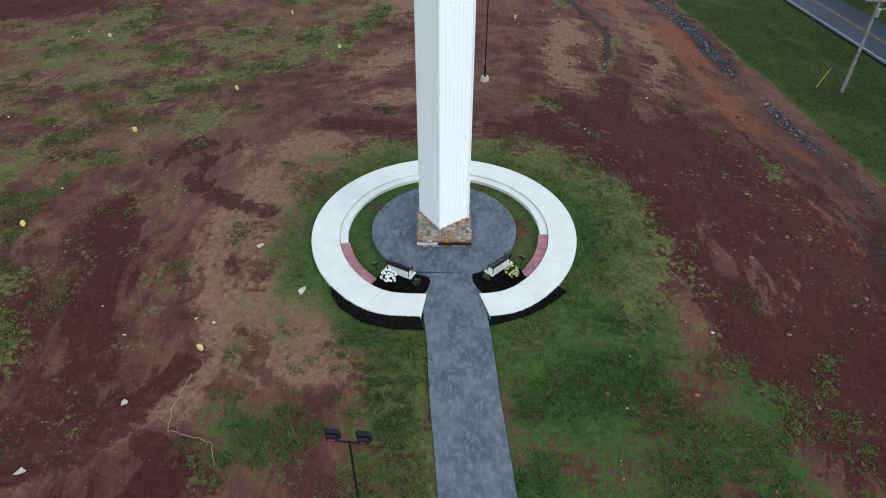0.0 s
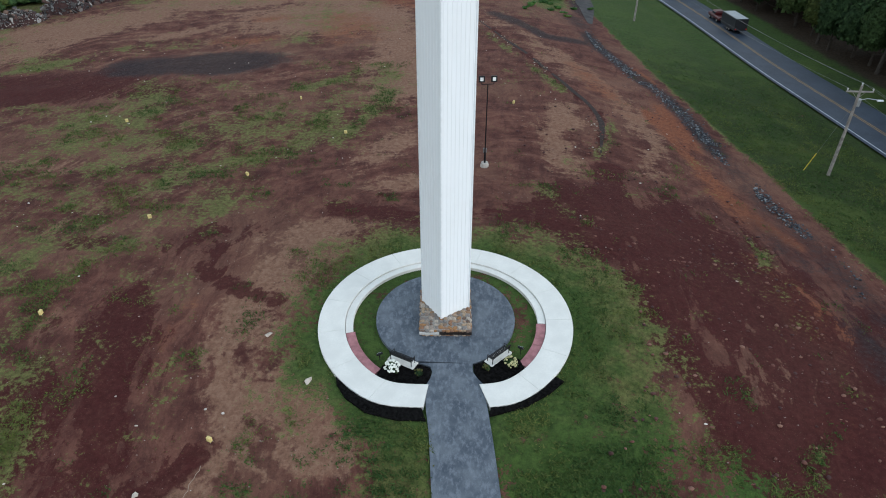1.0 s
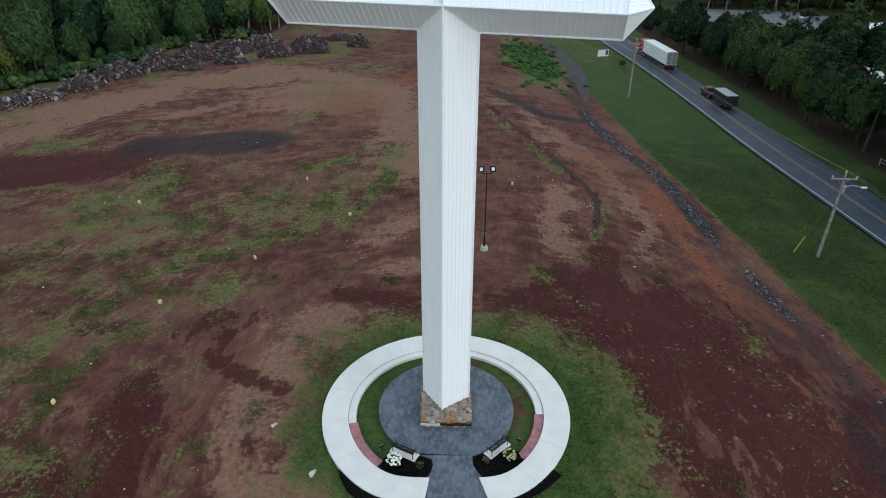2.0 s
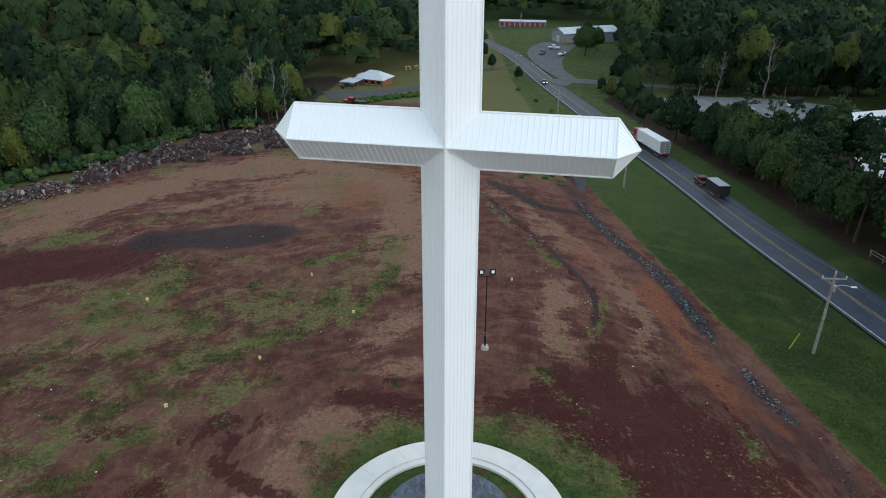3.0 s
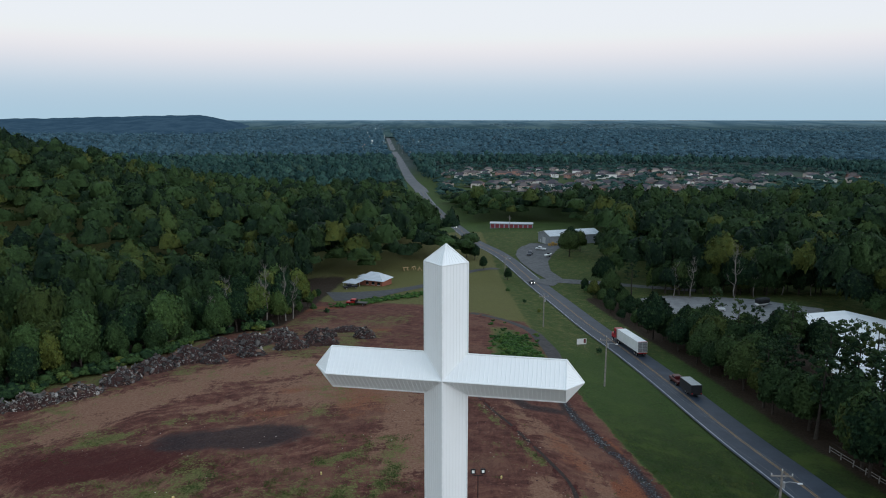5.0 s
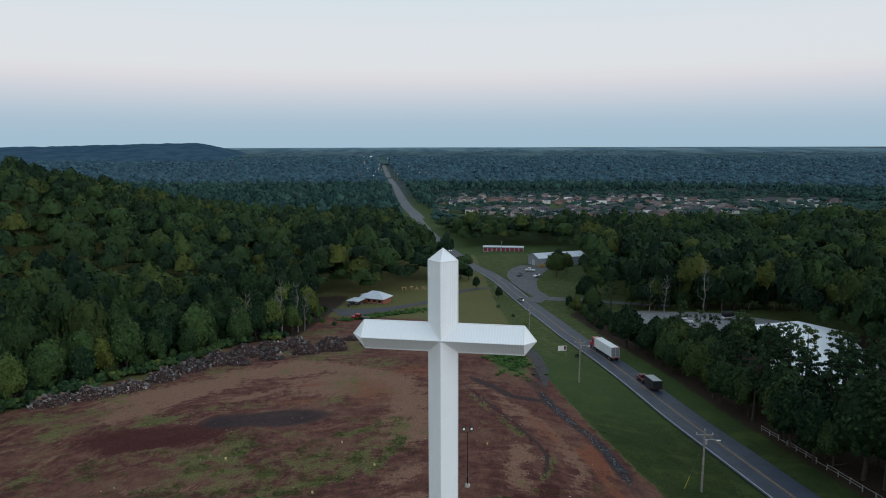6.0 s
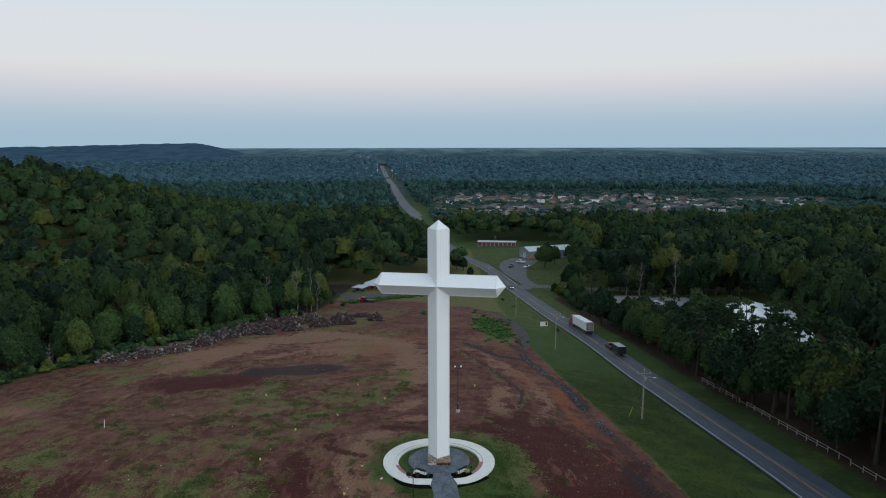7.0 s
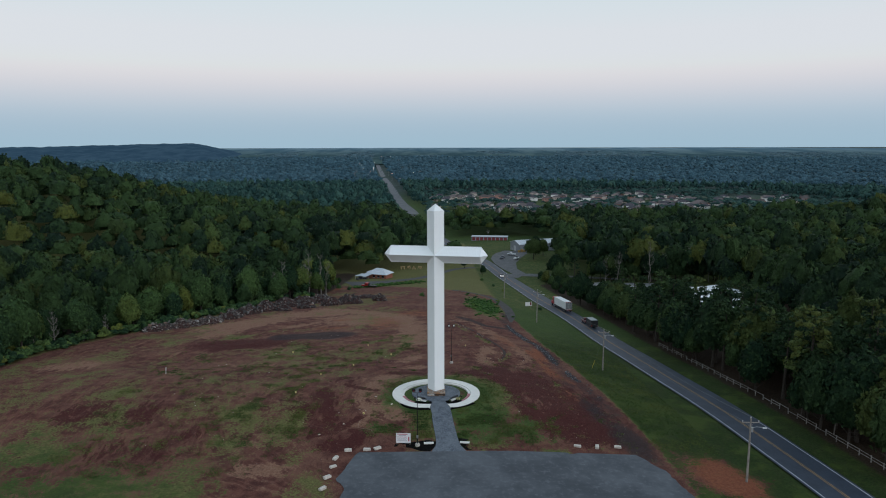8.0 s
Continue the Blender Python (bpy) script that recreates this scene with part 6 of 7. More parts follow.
# ---- the rail fence beyond the road ----
fence = empty("rail_fence", 0, 0, 0, 0, "pale wooden rail fence along the road", "fence")
rail_mat = plain("pale_fence_wood", (0.22, 0.21, 0.20), 0.85, vary=0.3)
_fy = np.arange(-78, 62, 3.0)
_frs = np.random.RandomState(6)
_last = None
for y in _fy:
    x = float(at(ROAD_X, y)) + ROAD_WIDE + 8.6
    z = land_at(x, y)
    bm = bmesh.new()
    box(bm, -0.07, 0.07, -0.07, 0.07, -0.2, 1.2, 0.01, pose(x, y, z, _frs.uniform(-3, 3), _frs.uniform(-3, 3)))
    part("post", bm, rail_mat, fence)
    if _last is not None:
        for h in (0.55, 1.05):
            if _frs.rand() < 0.12:
                continue
            bm = bmesh.new()
            tube(bm, (Vector(_last) + Vector((0.02, 0.05, h + _frs.uniform(-0.05, 0.05))), Vector((x + 0.02, y - 0.05, z + h + _frs.uniform(-0.05, 0.05)))), (0.055, 0.055), 6)
            part("rail", bm, rail_mat, fence)
    _last = (x, y, z)
bm = bmesh.new()
tube(bm, ((0, 0, -0.3), (0.1, 0, 7.5)), (0.11, 0.08), 8)
snag = part("bare_pole", bm, DEAD_BARK)
snag.matrix_basis = pose(74.9, -14.7, land_at(74.9, -14.7), 0, 3, 0)
tagged(snag, "bare leaning wooden pole behind the rail fence", "pole")


# ---- roadside sign and shrub ----
def roadside_sign():
    x, y = 38.2, 131.0
    root = empty("roadside_sign", x, y, land_at(x, y), 8, "white board sign with a dark red picture on posts", "sign")
    for s in (-1.0, 1.0):
        bm = bmesh.new()
        box(bm, s - 0.05, s + 0.05, -0.05, 0.05, -0.2, 2.3, 0.01)
        part("post", bm, WOOD_GREY, root)
    bm = bmesh.new()
    box(bm, -1.35, 1.35, -0.09, -0.052, 0.8, 2.4, 0.01)
    part("panel", bm, plain("sign_white", (0.7, 0.7, 0.7), 0.5, vary=0.05), root)
    bm = bmesh.new()
    box(bm, 0.55, 1.2, -0.098, -0.09, 1.1, 2.3)
    part("picture", bm, plain("dark_red_print", (0.14, 0.03, 0.03), 0.6, vary=0.4), root)


roadside_sign()
_srs = np.random.RandomState(12)


def shrub(x, y, r, label="small green shrub growing beside the road"):
    root = empty("shrub", x, y, land_at(x, y) - 0.1, _srs.uniform(0, 360), label, "shrub", "shrubs by the road")
    v, f, _ = crown_arrays(_srs, 7, 140, 0.12)
    mesh_part("foliage", mesh_np("foliage", v * r, tris=f, attrs=(("tint", np.full(len(v), 0.35)),)), LEAF, root)


for x, y, r in ((42.0, 126, 1.1), (33, 176, 0.9), (30, 192, 1.0), (26, 214, 1.2), (57, 214, 1.6), (60, 204, 1.8), (-4, 134, 1.2), (-41, 165, 1.5), (-36, 160, 1.2)):
    shrub(x, y, r)


# ---- vehicles on the road ----
RUBBER = plain("tyre_rubber", (0.012, 0.012, 0.012), 0.9)
RIM = plain("steel_rim", (0.45, 0.46, 0.47), 0.35, 0.8)
GLASS_DARK = plain("dark_window_glass", (0.012, 0.015, 0.02), 0.08)


def wheel(root, x, y, r, w):
    bm = bmesh.new()
    tube(bm, ((x - w / 2, y, r), (x - w / 2 + 0.03, y, r), (x + w / 2 - 0.03, y, r), (x + w / 2, y, r)), (r - 0.05, r, r, r - 0.05), 16)
    tyre = part("wheel", bm, RUBBER, root)
    bm = bmesh.new()
    tube(bm, ((x - w / 2 - 0.012, y, r), (x + w / 2 + 0.012, y, r)), (r * 0.55, r * 0.55), 12)
    part("rim", bm, RIM, tyre)


def lane_pose(y, lane):
    x = mid_x(y) + lane
    dx = (mid_x(y + 5) - mid_x(y - 5)) / 10
    dz = float(at(ROAD_Z, y + 8) - at(ROAD_Z, y - 8)) / 16
    return pose(x, y, float(at(ROAD_Z, y)) + 0.01, math.degrees(math.atan(dz)), 0, -math.degrees(math.atan(dx)))


def semi_truck():
    root = empty("semi_truck", 0, 0, 0, 0, "red semi truck pulling a long white box trailer", "truck")
    root.matrix_basis = lane_pose(134, 1.85)
    red = plain("red_truck_paint", (0.32, 0.008, 0.014), 0.3, vary=0.1)
    white = plain("white_trailer_skin", (0.66, 0.69, 0.70), 0.4, vary=0.06, scale=0.6)
    bm = bmesh.new()
    box(bm, -1.3, 1.3, -11, 4.6, 1.2, 4.1, 0.04)
    tr = part("trailer", bm, white, root)
    bm = bmesh.new()
    for s in (-0.63, 0.63):
        box(bm, s - 0.6, s + 0.6, -11.03, -11.0, 1.3, 4.0, 0.01)
    part("door", bm, plain("grey_trailer_door", (0.16, 0.17, 0.18), 0.5, vary=0.2), tr, "grey rear doors")
    for i in range(6):
        bm = bmesh.new()
        box(bm, -1.15, 1.15, -11.045, -11.03, 1.5 + i * 0.42, 1.54 + i * 0.42)
        part("door_bar", bm, RIM, tr)
    for z, m in ((1.02, plain("red_tail_lamp", (0.5, 0.02, 0.02), 0.3)), (4.06, plain("red_marker", (0.5, 0.02, 0.02), 0.3))):
        bm = bmesh.new()
        box(bm, -1.25, 1.25, -11.06, -11.03, z, z + 0.12)
        part("tail_lamp", bm, m, tr)
    bm = bmesh.new()
    box(bm, -0.5, 0.5, -10.8, 9.5, 0.85, 1.15, 0.02)
    part("chassis", bm, BLACK_STEEL, root)
    bm = bmesh.new()
    box(bm, -1.22, 1.22, 5.2, 7.7, 1.0, 3.85, 0.18)
    box(bm, -1.12, 1.12, 7.5, 9.9, 0.75, 2.15, 0.2)
    cab = part("cab", bm, red, root)
    bm = bmesh.new()
    box(bm, -1.05, 1.05, 7.55, 7.8, 2.2, 3.0, 0.03)
    part("windscreen", bm, GLASS_DARK, cab)
    for s in (-1, 1):
        bm = bmesh.new()
        box(bm, s * 1.23 - 0.01, s * 1.23 + 0.01, 6.4, 7.4, 2.2, 3.0, 0.005)
        part("side_window", bm, GLASS_DARK, cab)
        bm = bmesh.new()
        tube(bm, ((s * 1.2, 5.3, 1.0), (s * 1.2, 5.3, 4.2)), (0.08, 0.08), 8)
        part("exhaust_stack", bm, RIM, cab)
        for y in (-9.7, -8.4, 3.6, 4.9, 8.9):
            wheel(root, s * 1.05, y, 0.5, 0.34)


semi_truck()


def dark_trailer_truck():
    root = empty("pickup_truck", 0, 0, 0, 0, "dark red pickup truck towing a black box trailer", "truck")
    root.matrix_basis = lane_pose(97, 1.85)
    paint, black = plain("dark_red_paint", (0.07, 0.012, 0.014), 0.3), plain("black_trailer_skin", (0.02, 0.021, 0.024), 0.4)
    bm = bmesh.new()
    box(bm, -1.2, 1.2, -7.0, -0.6, 0.6, 2.75, 0.05)
    tr = part("trailer", bm, black, root)
    bm = bmesh.new()
    box(bm, -1.15, 1.15, -6.95, -0.65, 2.75, 2.79, 0.02)
    part("roof", bm, plain("grey_trailer_roof", (0.3, 0.32, 0.33), 0.5), tr, "grey roof")
    bm = bmesh.new()
    tube(bm, ((0, -0.7, 0.6), (0, 0.9, 0.6)), (0.06, 0.06), 6)
    part("tow_bar", bm, BLACK_STEEL, tr)
    bm = bmesh.new()
    box(bm, -1.0, 1.0, 0.8, 6.4, 0.5, 1.15, 0.12)
    box(bm, -0.92, 0.92, 2.9, 4.9, 1.05, 1.85, 0.2)
    body = part("body", bm, paint, root)
    bm = bmesh.new()
    box(bm, -0.94, 0.94, 3.05, 4.75, 1.25, 1.68, 0.08)
    part("window", bm, GLASS_DARK, body)
    for s in (-1, 1):
        for y, r in ((-4.4, 0.36), (-3.5, 0.36), (1.8, 0.4), (5.3, 0.4)):
            wheel(root, s * 0.92, y, r, 0.25)
        bm = bmesh.new()
        box(bm, s * 1.0 - 0.12, s * 1.0 + 0.12, -7.03, -7.0, 0.8, 1.0)
        part("tail_lamp", bm, plain("red_lamp", (0.4, 0.02, 0.02), 0.3), tr)


dark_trailer_truck()


def small_car(y, lane, rgb, label, heading):
    root = empty("car", 0, 0, 0, 0, label, "car", "cars on the road")
    root.matrix_basis = lane_pose(y, lane) @ pose(0, 0, 0, 0, 0, heading)
    paint = plain("car_paint", rgb, 0.3, vary=0.1)
    bm = bmesh.new()
    box(bm, -0.9, 0.9, -2.2, 2.2, 0.35, 0.95, 0.14)
    box(bm, -0.8, 0.8, -1.5, 0.9, 0.9, 1.48, 0.22)
    body = part("body", bm, paint, root)
    bm = bmesh.new()
    box(bm, -0.82, 0.82, -1.35, 0.78, 1.02, 1.34, 0.1)
    part("window", bm, GLASS_DARK, body)
    glow = bpy.data.materials.new("headlamp_glow")
    glow.use_nodes = True
    glow.node_tree.nodes["Principled BSDF"].inputs["Emission Color"].default_value = (1, 0.96, 0.9, 1)
    glow.node_tree.nodes["Principled BSDF"].inputs["Emission Strength"].default_value = 9.0
    for s in (-0.62, 0.62):
        bm = bmesh.new()
        box(bm, s - 0.14, s + 0.14, 2.18, 2.23, 0.62, 0.8, 0.02)
        part("headlamp", bm, glow, body, "lit headlamp")
        for yy in (-1.35, 1.4):
            wheel(root, s * 1.3, yy, 0.33, 0.2)


small_car(236, -1.8, (0.03, 0.035, 0.045), "dark car with lit headlamps on the road", 180)
small_car(430, -1.8, (0.4, 0.4, 0.42), "pale car with lit headlamps on the road", 180)


# ---- the rubble heaps at the edge of the field ----
def chunk_mesh(rs, flat):
    """A broken slab: the hull of a few scattered corners."""
    bm = bmesh.new()
    for p in rs.uniform(-0.5, 0.5, (11, 3)):
        bm.verts.new((p[0], p[1], p[2] * flat))
    out = bmesh.ops.convex_hull(bm, input=bm.verts[:])
    bmesh.ops.delete(bm, geom=[g for g in out["geom_interior"] if isinstance(g, bmesh.types.BMVert)], context="VERTS")
    bmesh.ops.recalc_face_normals(bm, faces=bm.faces[:])
    me = bpy.data.meshes.new("chunk")
    bm.to_mesh(me)
    bm.free()
    return me


def shard_material(name, a, b, c):
    k = Mat(name, 0.9)
    r = k.geo.outputs["Random Per Island"]
    return k.color(k.mix(k.ramp(r, 0.8, 0.97), k.mix(k.ramp(r, 0.1, 0.6), a, b), c))


RUBBLE_PALE = stone_material("broken_concrete", [(0.17, 0.155, 0.145), (0.32, 0.295, 0.275), (0.09, 0.083, 0.08), (0.15, 0.09, 0.065), (0.04, 0.037, 0.037)])
RUBBLE_DARK = stone_material("broken_asphalt", [(0.022, 0.021, 0.023), (0.055, 0.053, 0.055), (0.034, 0.030, 0.030), (0.16, 0.15, 0.145), (0.07, 0.032, 0.026)])
SHARD_PALE = shard_material("pale_rubble_shards", (0.06, 0.052, 0.05), (0.20, 0.18, 0.165), (0.40, 0.37, 0.34))
SHARD_DARK = shard_material("dark_rubble_shards", (0.018, 0.018, 0.021), (0.060, 0.056, 0.058), (0.20, 0.19, 0.18))
HEAP_EARTH = plain("dark_heap_earth", (0.042, 0.021, 0.019), 0.95, vary=0.5, scale=0.8, bump=0.6)
_crs = np.random.RandomState(17)
_pale, _darkc = [chunk_mesh(_crs, f) for f in (0.7, 0.4, 0.28, 0.55)], [chunk_mesh(_crs, f) for f in (0.8, 0.45, 0.3, 0.6)]
for me in _pale:
    me.materials.append(RUBBLE_PALE)
for me in _darkc:
    me.materials.append(RUBBLE_DARK)


def rubble_pile(x, y, rx, ry, h, turn, pale, count, label):
    root = empty("rubble_pile", x, y, land_at(x, y) - 0.4, turn, label, "rubble pile", "rubble piles at the field's edge")
    h *= 1.45
    n, rings = 30, 7
    vs, qs = [], []
    c, s = math.cos(radians(turn)), math.sin(radians(turn))
    z0 = land_at(x, y) - 0.4
    hz = lambda u, v: max(0.0, (1 - (u * u + v * v)) ** 0.8 if u * u + v * v < 1 else 0) * h * (0.72 + 0.5 * noise.noise(Vector((u * 2.2 + x, v * 2.2 + y, 0))))
    spot = lambda u, v: (u * rx, v * ry, hz(u, v) + land_at(x + u * rx * c - v * ry * s, y + u * rx * s + v * ry * c) - z0 - 0.15)
    for j in range(rings + 1):
        for i in range(n):
            a = 2 * math.pi * i / n
            r = 1 - j / rings
            vs.append(spot(r * math.cos(a), r * math.sin(a)))
    for j in range(rings):
        for i in range(n):
            qs.append((j * n + i, j * n + (i + 1) % n, (j + 1) * n + (i + 1) % n, (j + 1) * n + i))
    mesh_part("mound", mesh_np("mound", vs, quads=qs), HEAP_EARTH, root, "", True)
    for _ in range(int(count * 2.1)):
        u, v = _crs.uniform(-1, 1), _crs.uniform(-1, 1)
        if u * u + v * v > 1.05:
            continue
        src = _pale if _crs.rand() < pale else _darkc
        ob = new("chunk", src[_crs.randint(4)])
        ob.parent = root
        k = _crs.uniform(0.3, 0.85) + 0.6 * (_crs.rand() < 0.10)
        px, py, pz = spot(u, v)
        ob.matrix_basis = pose(px, py, pz + 0.12 * k, _crs.uniform(-55, 55), _crs.uniform(-55, 55), _crs.uniform(0, 360)) @ Matrix.Diagonal((k * _crs.uniform(0.9, 1.8), k, k * 0.9, 1))
    # small broken pieces between the slabs
    v0, f0, V, F = *ICO0, [], []
    for q in range(420):
        u, v = _crs.uniform(-1.1, 1.1), _crs.uniform(-1.1, 1.1)
        if u * u + v * v < 1.15:
            F.append(f0 + len(V) * len(v0))
            V.append(v0 * _crs.uniform(0.5, 1.1, (len(v0), 1)) * _crs.uniform(0.08, 0.24, 3) + spot(u, v) + np.array((0, 0, 0.04)))
    tagged(mesh_part("rubble", mesh_np("rubble", np.concatenate(V), tris=np.concatenate(F)), SHARD_PALE if pale > 0.5 else SHARD_DARK, root), kind="stuff")


for x, y, rx, ry, h, turn, pale, count in [
        (-82, 66, 5, 3.2, 1.6, 45, 0.75, 90), (-76, 70.5, 5, 3.2, 1.9, 40, 0.75, 100), (-70, 76, 4.6, 3.2, 1.8, 45, 0.6, 100), (-66, 84.5, 4.4, 3.4, 2.2, 55, 0.4, 90), (-63, 93, 5.4, 4, 2.4, 55, 0.18, 120),
        (-58.5, 101.5, 5, 4.2, 2.4, 52, 0.16, 120), (-53.5, 109.5, 5.4, 4.4, 2.6, 50, 0.12, 120), (-48, 117, 5, 4.4, 2.4, 48, 0.12, 110), (-42.5, 123.5, 5, 4, 2.2, 40, 0.12, 100),
        (-52, 100, 3, 2.4, 1.8, 20, 0.4, 30), (-45, 106, 3.4, 2.6, 2.0, 0, 0.1, 36), (-37, 113, 4.4, 3.0, 2.2, 10, 0.1, 60), (-30.5, 117.5, 4.4, 3, 2.0, 5, 0.05, 60),
        (-32, 125.5, 4.6, 3, 2.0, 15, 0.1, 60), (-20.5, 125, 3.0, 2.4, 2.2, 0, 0.15, 55), (-26, 133, 5, 2.6, 1.4, 10, 0.1, 24)]:
    rubble_pile(x, y, rx, ry, h, turn, pale, count, "heap of broken pale concrete on dark earth" if pale > 0.5 else "heap of broken asphalt and dark earth")


# ---- stones in the ditch and over the field ----
def strewn(name, spots, sizes, material, label):
    V, F, n = [], [], 0
    rs = np.random.RandomState(len(spots))
    v0, f0 = ICO1
    for (x, y), s in zip(spots, sizes):
        w = v0 * (0.6 + 0.5 * rs.rand(len(v0), 1)) * (s * rs.uniform(0.8, 1.4), s * rs.uniform(0.7, 1.1), s * 0.6)
        V.append(w + (x, y, land_at(x, y) + s * 0.2))
        F.append(f0 + n)
        n += len(v0)
    tagged(mesh_part(name, mesh_np(name, np.concatenate(V), tris=np.concatenate(F)), material), label, "stones", kind="stuff")


def island_stone(name, a, b, c):
    k = Mat(name, 0.9)
    r = k.geo.outputs["Random Per Island"]
    col = k.mix(k.ramp(r, 0.2, 0.6), a, b)
    col = k.mix(k.ramp(r, 0.75, 0.95), col, c)
    k.bump(k.noise(14, 3), 0.3, 0.03)
    return k.color(col)


_ry = np.where(_crs.rand(3300) < 0.6, _crs.uniform(34, 80, 3300), _crs.uniform(2, 36, 3300))
_rxx = np.interp(_ry, (2, 8, 20, 28, 38, 48, 56, 68, 76), (34.2, 33.4, 31.6, 30.9, 30.0, 29.1, 26.8, 24.2, 23.2)) + _crs.normal(size=3300) * 0.55
_kept = [(x, y) for x, y in zip(_rxx, _ry) if float(lumps(np.array(x * 2.0), np.array(y), 5.0, 44)) > (0.24 if y > 33 else 0.50)]
strewn("ditch_stones", _kept, _crs.uniform(0.04, 0.15, len(_kept)), island_stone("grey_riprap", (0.016, 0.018, 0.024), (0.060, 0.066, 0.078), (0.20, 0.21, 0.22)), "grey riprap stones along a drainage ditch")
# A flat dark strip carries the gully's darkness in its colour; nothing is cut.
strip_path("erosion_gully", [(5.5, 78), (9.5, 66), (12.6, 57.5), (14.8, 51), (16.4, 45.5), (18.2, 40), (18.5, 36), (17.4, 32), (16.6, 28)], [0.2, 0.45, 0.6, 0.5, 0.7, 0.55, 0.7, 0.45, 0.15], plain("dark_gully_clay", (0.024, 0.013, 0.011), 0.8, vary=0.5, scale=3, bump=0.6), 0.03, "narrow dark gully washed into the clay", "gully", lumpy_at)
_gt = _crs.rand(260)
strewn("gully_stones", list(zip(np.interp(_gt, (0, 0.35, 0.75, 1), (5.5, 12.6, 18.2, 16.6)) + _crs.normal(size=260) * 0.6, np.interp(_gt, (0, 0.35, 0.75, 1), (78, 57.5, 40, 28)))), _crs.uniform(0.04, 0.16, 260), island_stone("gully_stone", (0.10, 0.06, 0.045), (0.22, 0.16, 0.12), (0.42, 0.38, 0.33)), "small stones along a washed-out gully")
_fx, _fyy = _crs.uniform(-60, 26, 240), _crs.uniform(-24, 70, 240)
_keep = [(x, y) for x, y in zip(_fx, _fyy) if math.hypot(x, y + 1) > 12 and not (-3 < x < 6 and y < -6)]
strewn("field_stones", _keep, _crs.uniform(0.04, 0.13, len(_keep)), island_stone("pale_field_stone", (0.32, 0.24, 0.20), (0.48, 0.42, 0.37), (0.6, 0.55, 0.5)), "small pale stones strewn over the clay")
_clodx, _clody = _crs.uniform(8, 28, 900), _crs.uniform(-22, 40, 900)
_keep = [(x, y) for x, y in zip(_clodx, _clody) if math.hypot(x, y + 1) > 14]
strewn("clay_clods", _keep, _crs.uniform(0.05, 0.2, len(_keep)), island_stone("clay_clod", (0.05, 0.018, 0.017), (0.12, 0.045, 0.034), (0.2, 0.10, 0.07)), "red clay clods on churned ground")


def marker_flag(x, y, i):
    root = empty("marker_flag", x, y, land_at(x, y), (i * 67) % 360, "small yellow utility marker standing in the clay", "marker", "yellow markers on the field")
    bm = bmesh.new()
    tube(bm, ((0, 0, -0.05), (0, 0, 0.5)), (0.02, 0.02), 5)
    part("stake", bm, WOOD_GREY, root)
    bm = bmesh.new()
    box(bm, -0.16, 0.16, -0.1, 0.1, 0.28, 0.62, 0.03)
    part("cap", bm, plain("yellow_marker", (0.62, 0.50, 0.20), 0.6, vary=0.2), root)


for i, (x, y) in enumerate([(-10.9, 31.0), (8.2, 39.7), (-19.24, 20.9), (-25.6, 12.3), (-28.7, -0.8), (-13.9, -11.5), (-36, 34), (-17.5, 41)]):
    marker_flag(x, y, i)
bm = bmesh.new()
tube(bm, ((0, 0, -0.1), (0.12, 0, 1.5)), (0.07, 0.07), 8)
stake = part("white_stake", bm, plain("white_pipe", (0.7, 0.7, 0.68), 0.5))
stake.matrix_basis = pose(-61.1, 15.3, land_at(-61.1, 15.3))
tagged(stake, "white plastic pipe standing upright in the field", "stake")
for x, y, r in ((-8.9, -6.9, 0.34), (-12.3, -2.6, 0.3), (-21.2, -18.8, 0.26), (-17.3, -14.8, 0.2)):
    ob = new("boulder", chunk_mesh(_crs, 0.6))
    ob.data.materials.append(plain("pale_boulder", (0.46, 0.40, 0.34), 0.9, vary=0.2, bump=0.3))
    ob.matrix_basis = pose(x, y, land_at(x, y) + r * 0.25, 0, 0, x * 40) @ Matrix.Diagonal((r * 2.2, r * 1.7, r * 1.6, 1))
    tagged(ob, "pale stone lying on the bare ground", "stone", "pale stones on the field")


def ground_cord(pts):
    root = empty("cord", 0, 0, 0, 0, "pale frayed cord lying slack on the red clay", "cord")
    rs = np.random.RandomState(9)
    line = []
    for (x0, y0), (x1, y1) in zip(pts, pts[1:]):
        for k in range(8):
            x, y = x0 + (x1 - x0) * k / 8 + rs.uniform(-0.08, 0.08), y0 + (y1 - y0) * k / 8 + rs.uniform(-0.08, 0.08)
            line.append((x, y, land_at(x, y) + 0.10))
    bm = bmesh.new()
    tube(bm, line, [0.02] * len(line), 5)
    part("strand", bm, plain("pale_cord", (0.30, 0.22, 0.17), 0.9), root)


ground_cord([(-14, -13), (-14.6, -15), (-14.5, -16.5), (-12.5, -17), (-12, -17.2), (-11.5, -18.6)])

# ---- buildings ----
WHITE_METAL = plain("white_metal_roof", (0.50, 0.54, 0.58), 0.45, vary=0.1, scale=0.5)
GREY_METAL = plain("grey_metal_wall", (0.24, 0.26, 0.29), 0.5, vary=0.1, scale=0.5)
BRICK_WALL = plain("red_brick_wall", (0.26, 0.10, 0.065), 0.9, vary=0.25, scale=6, bump=0.3)


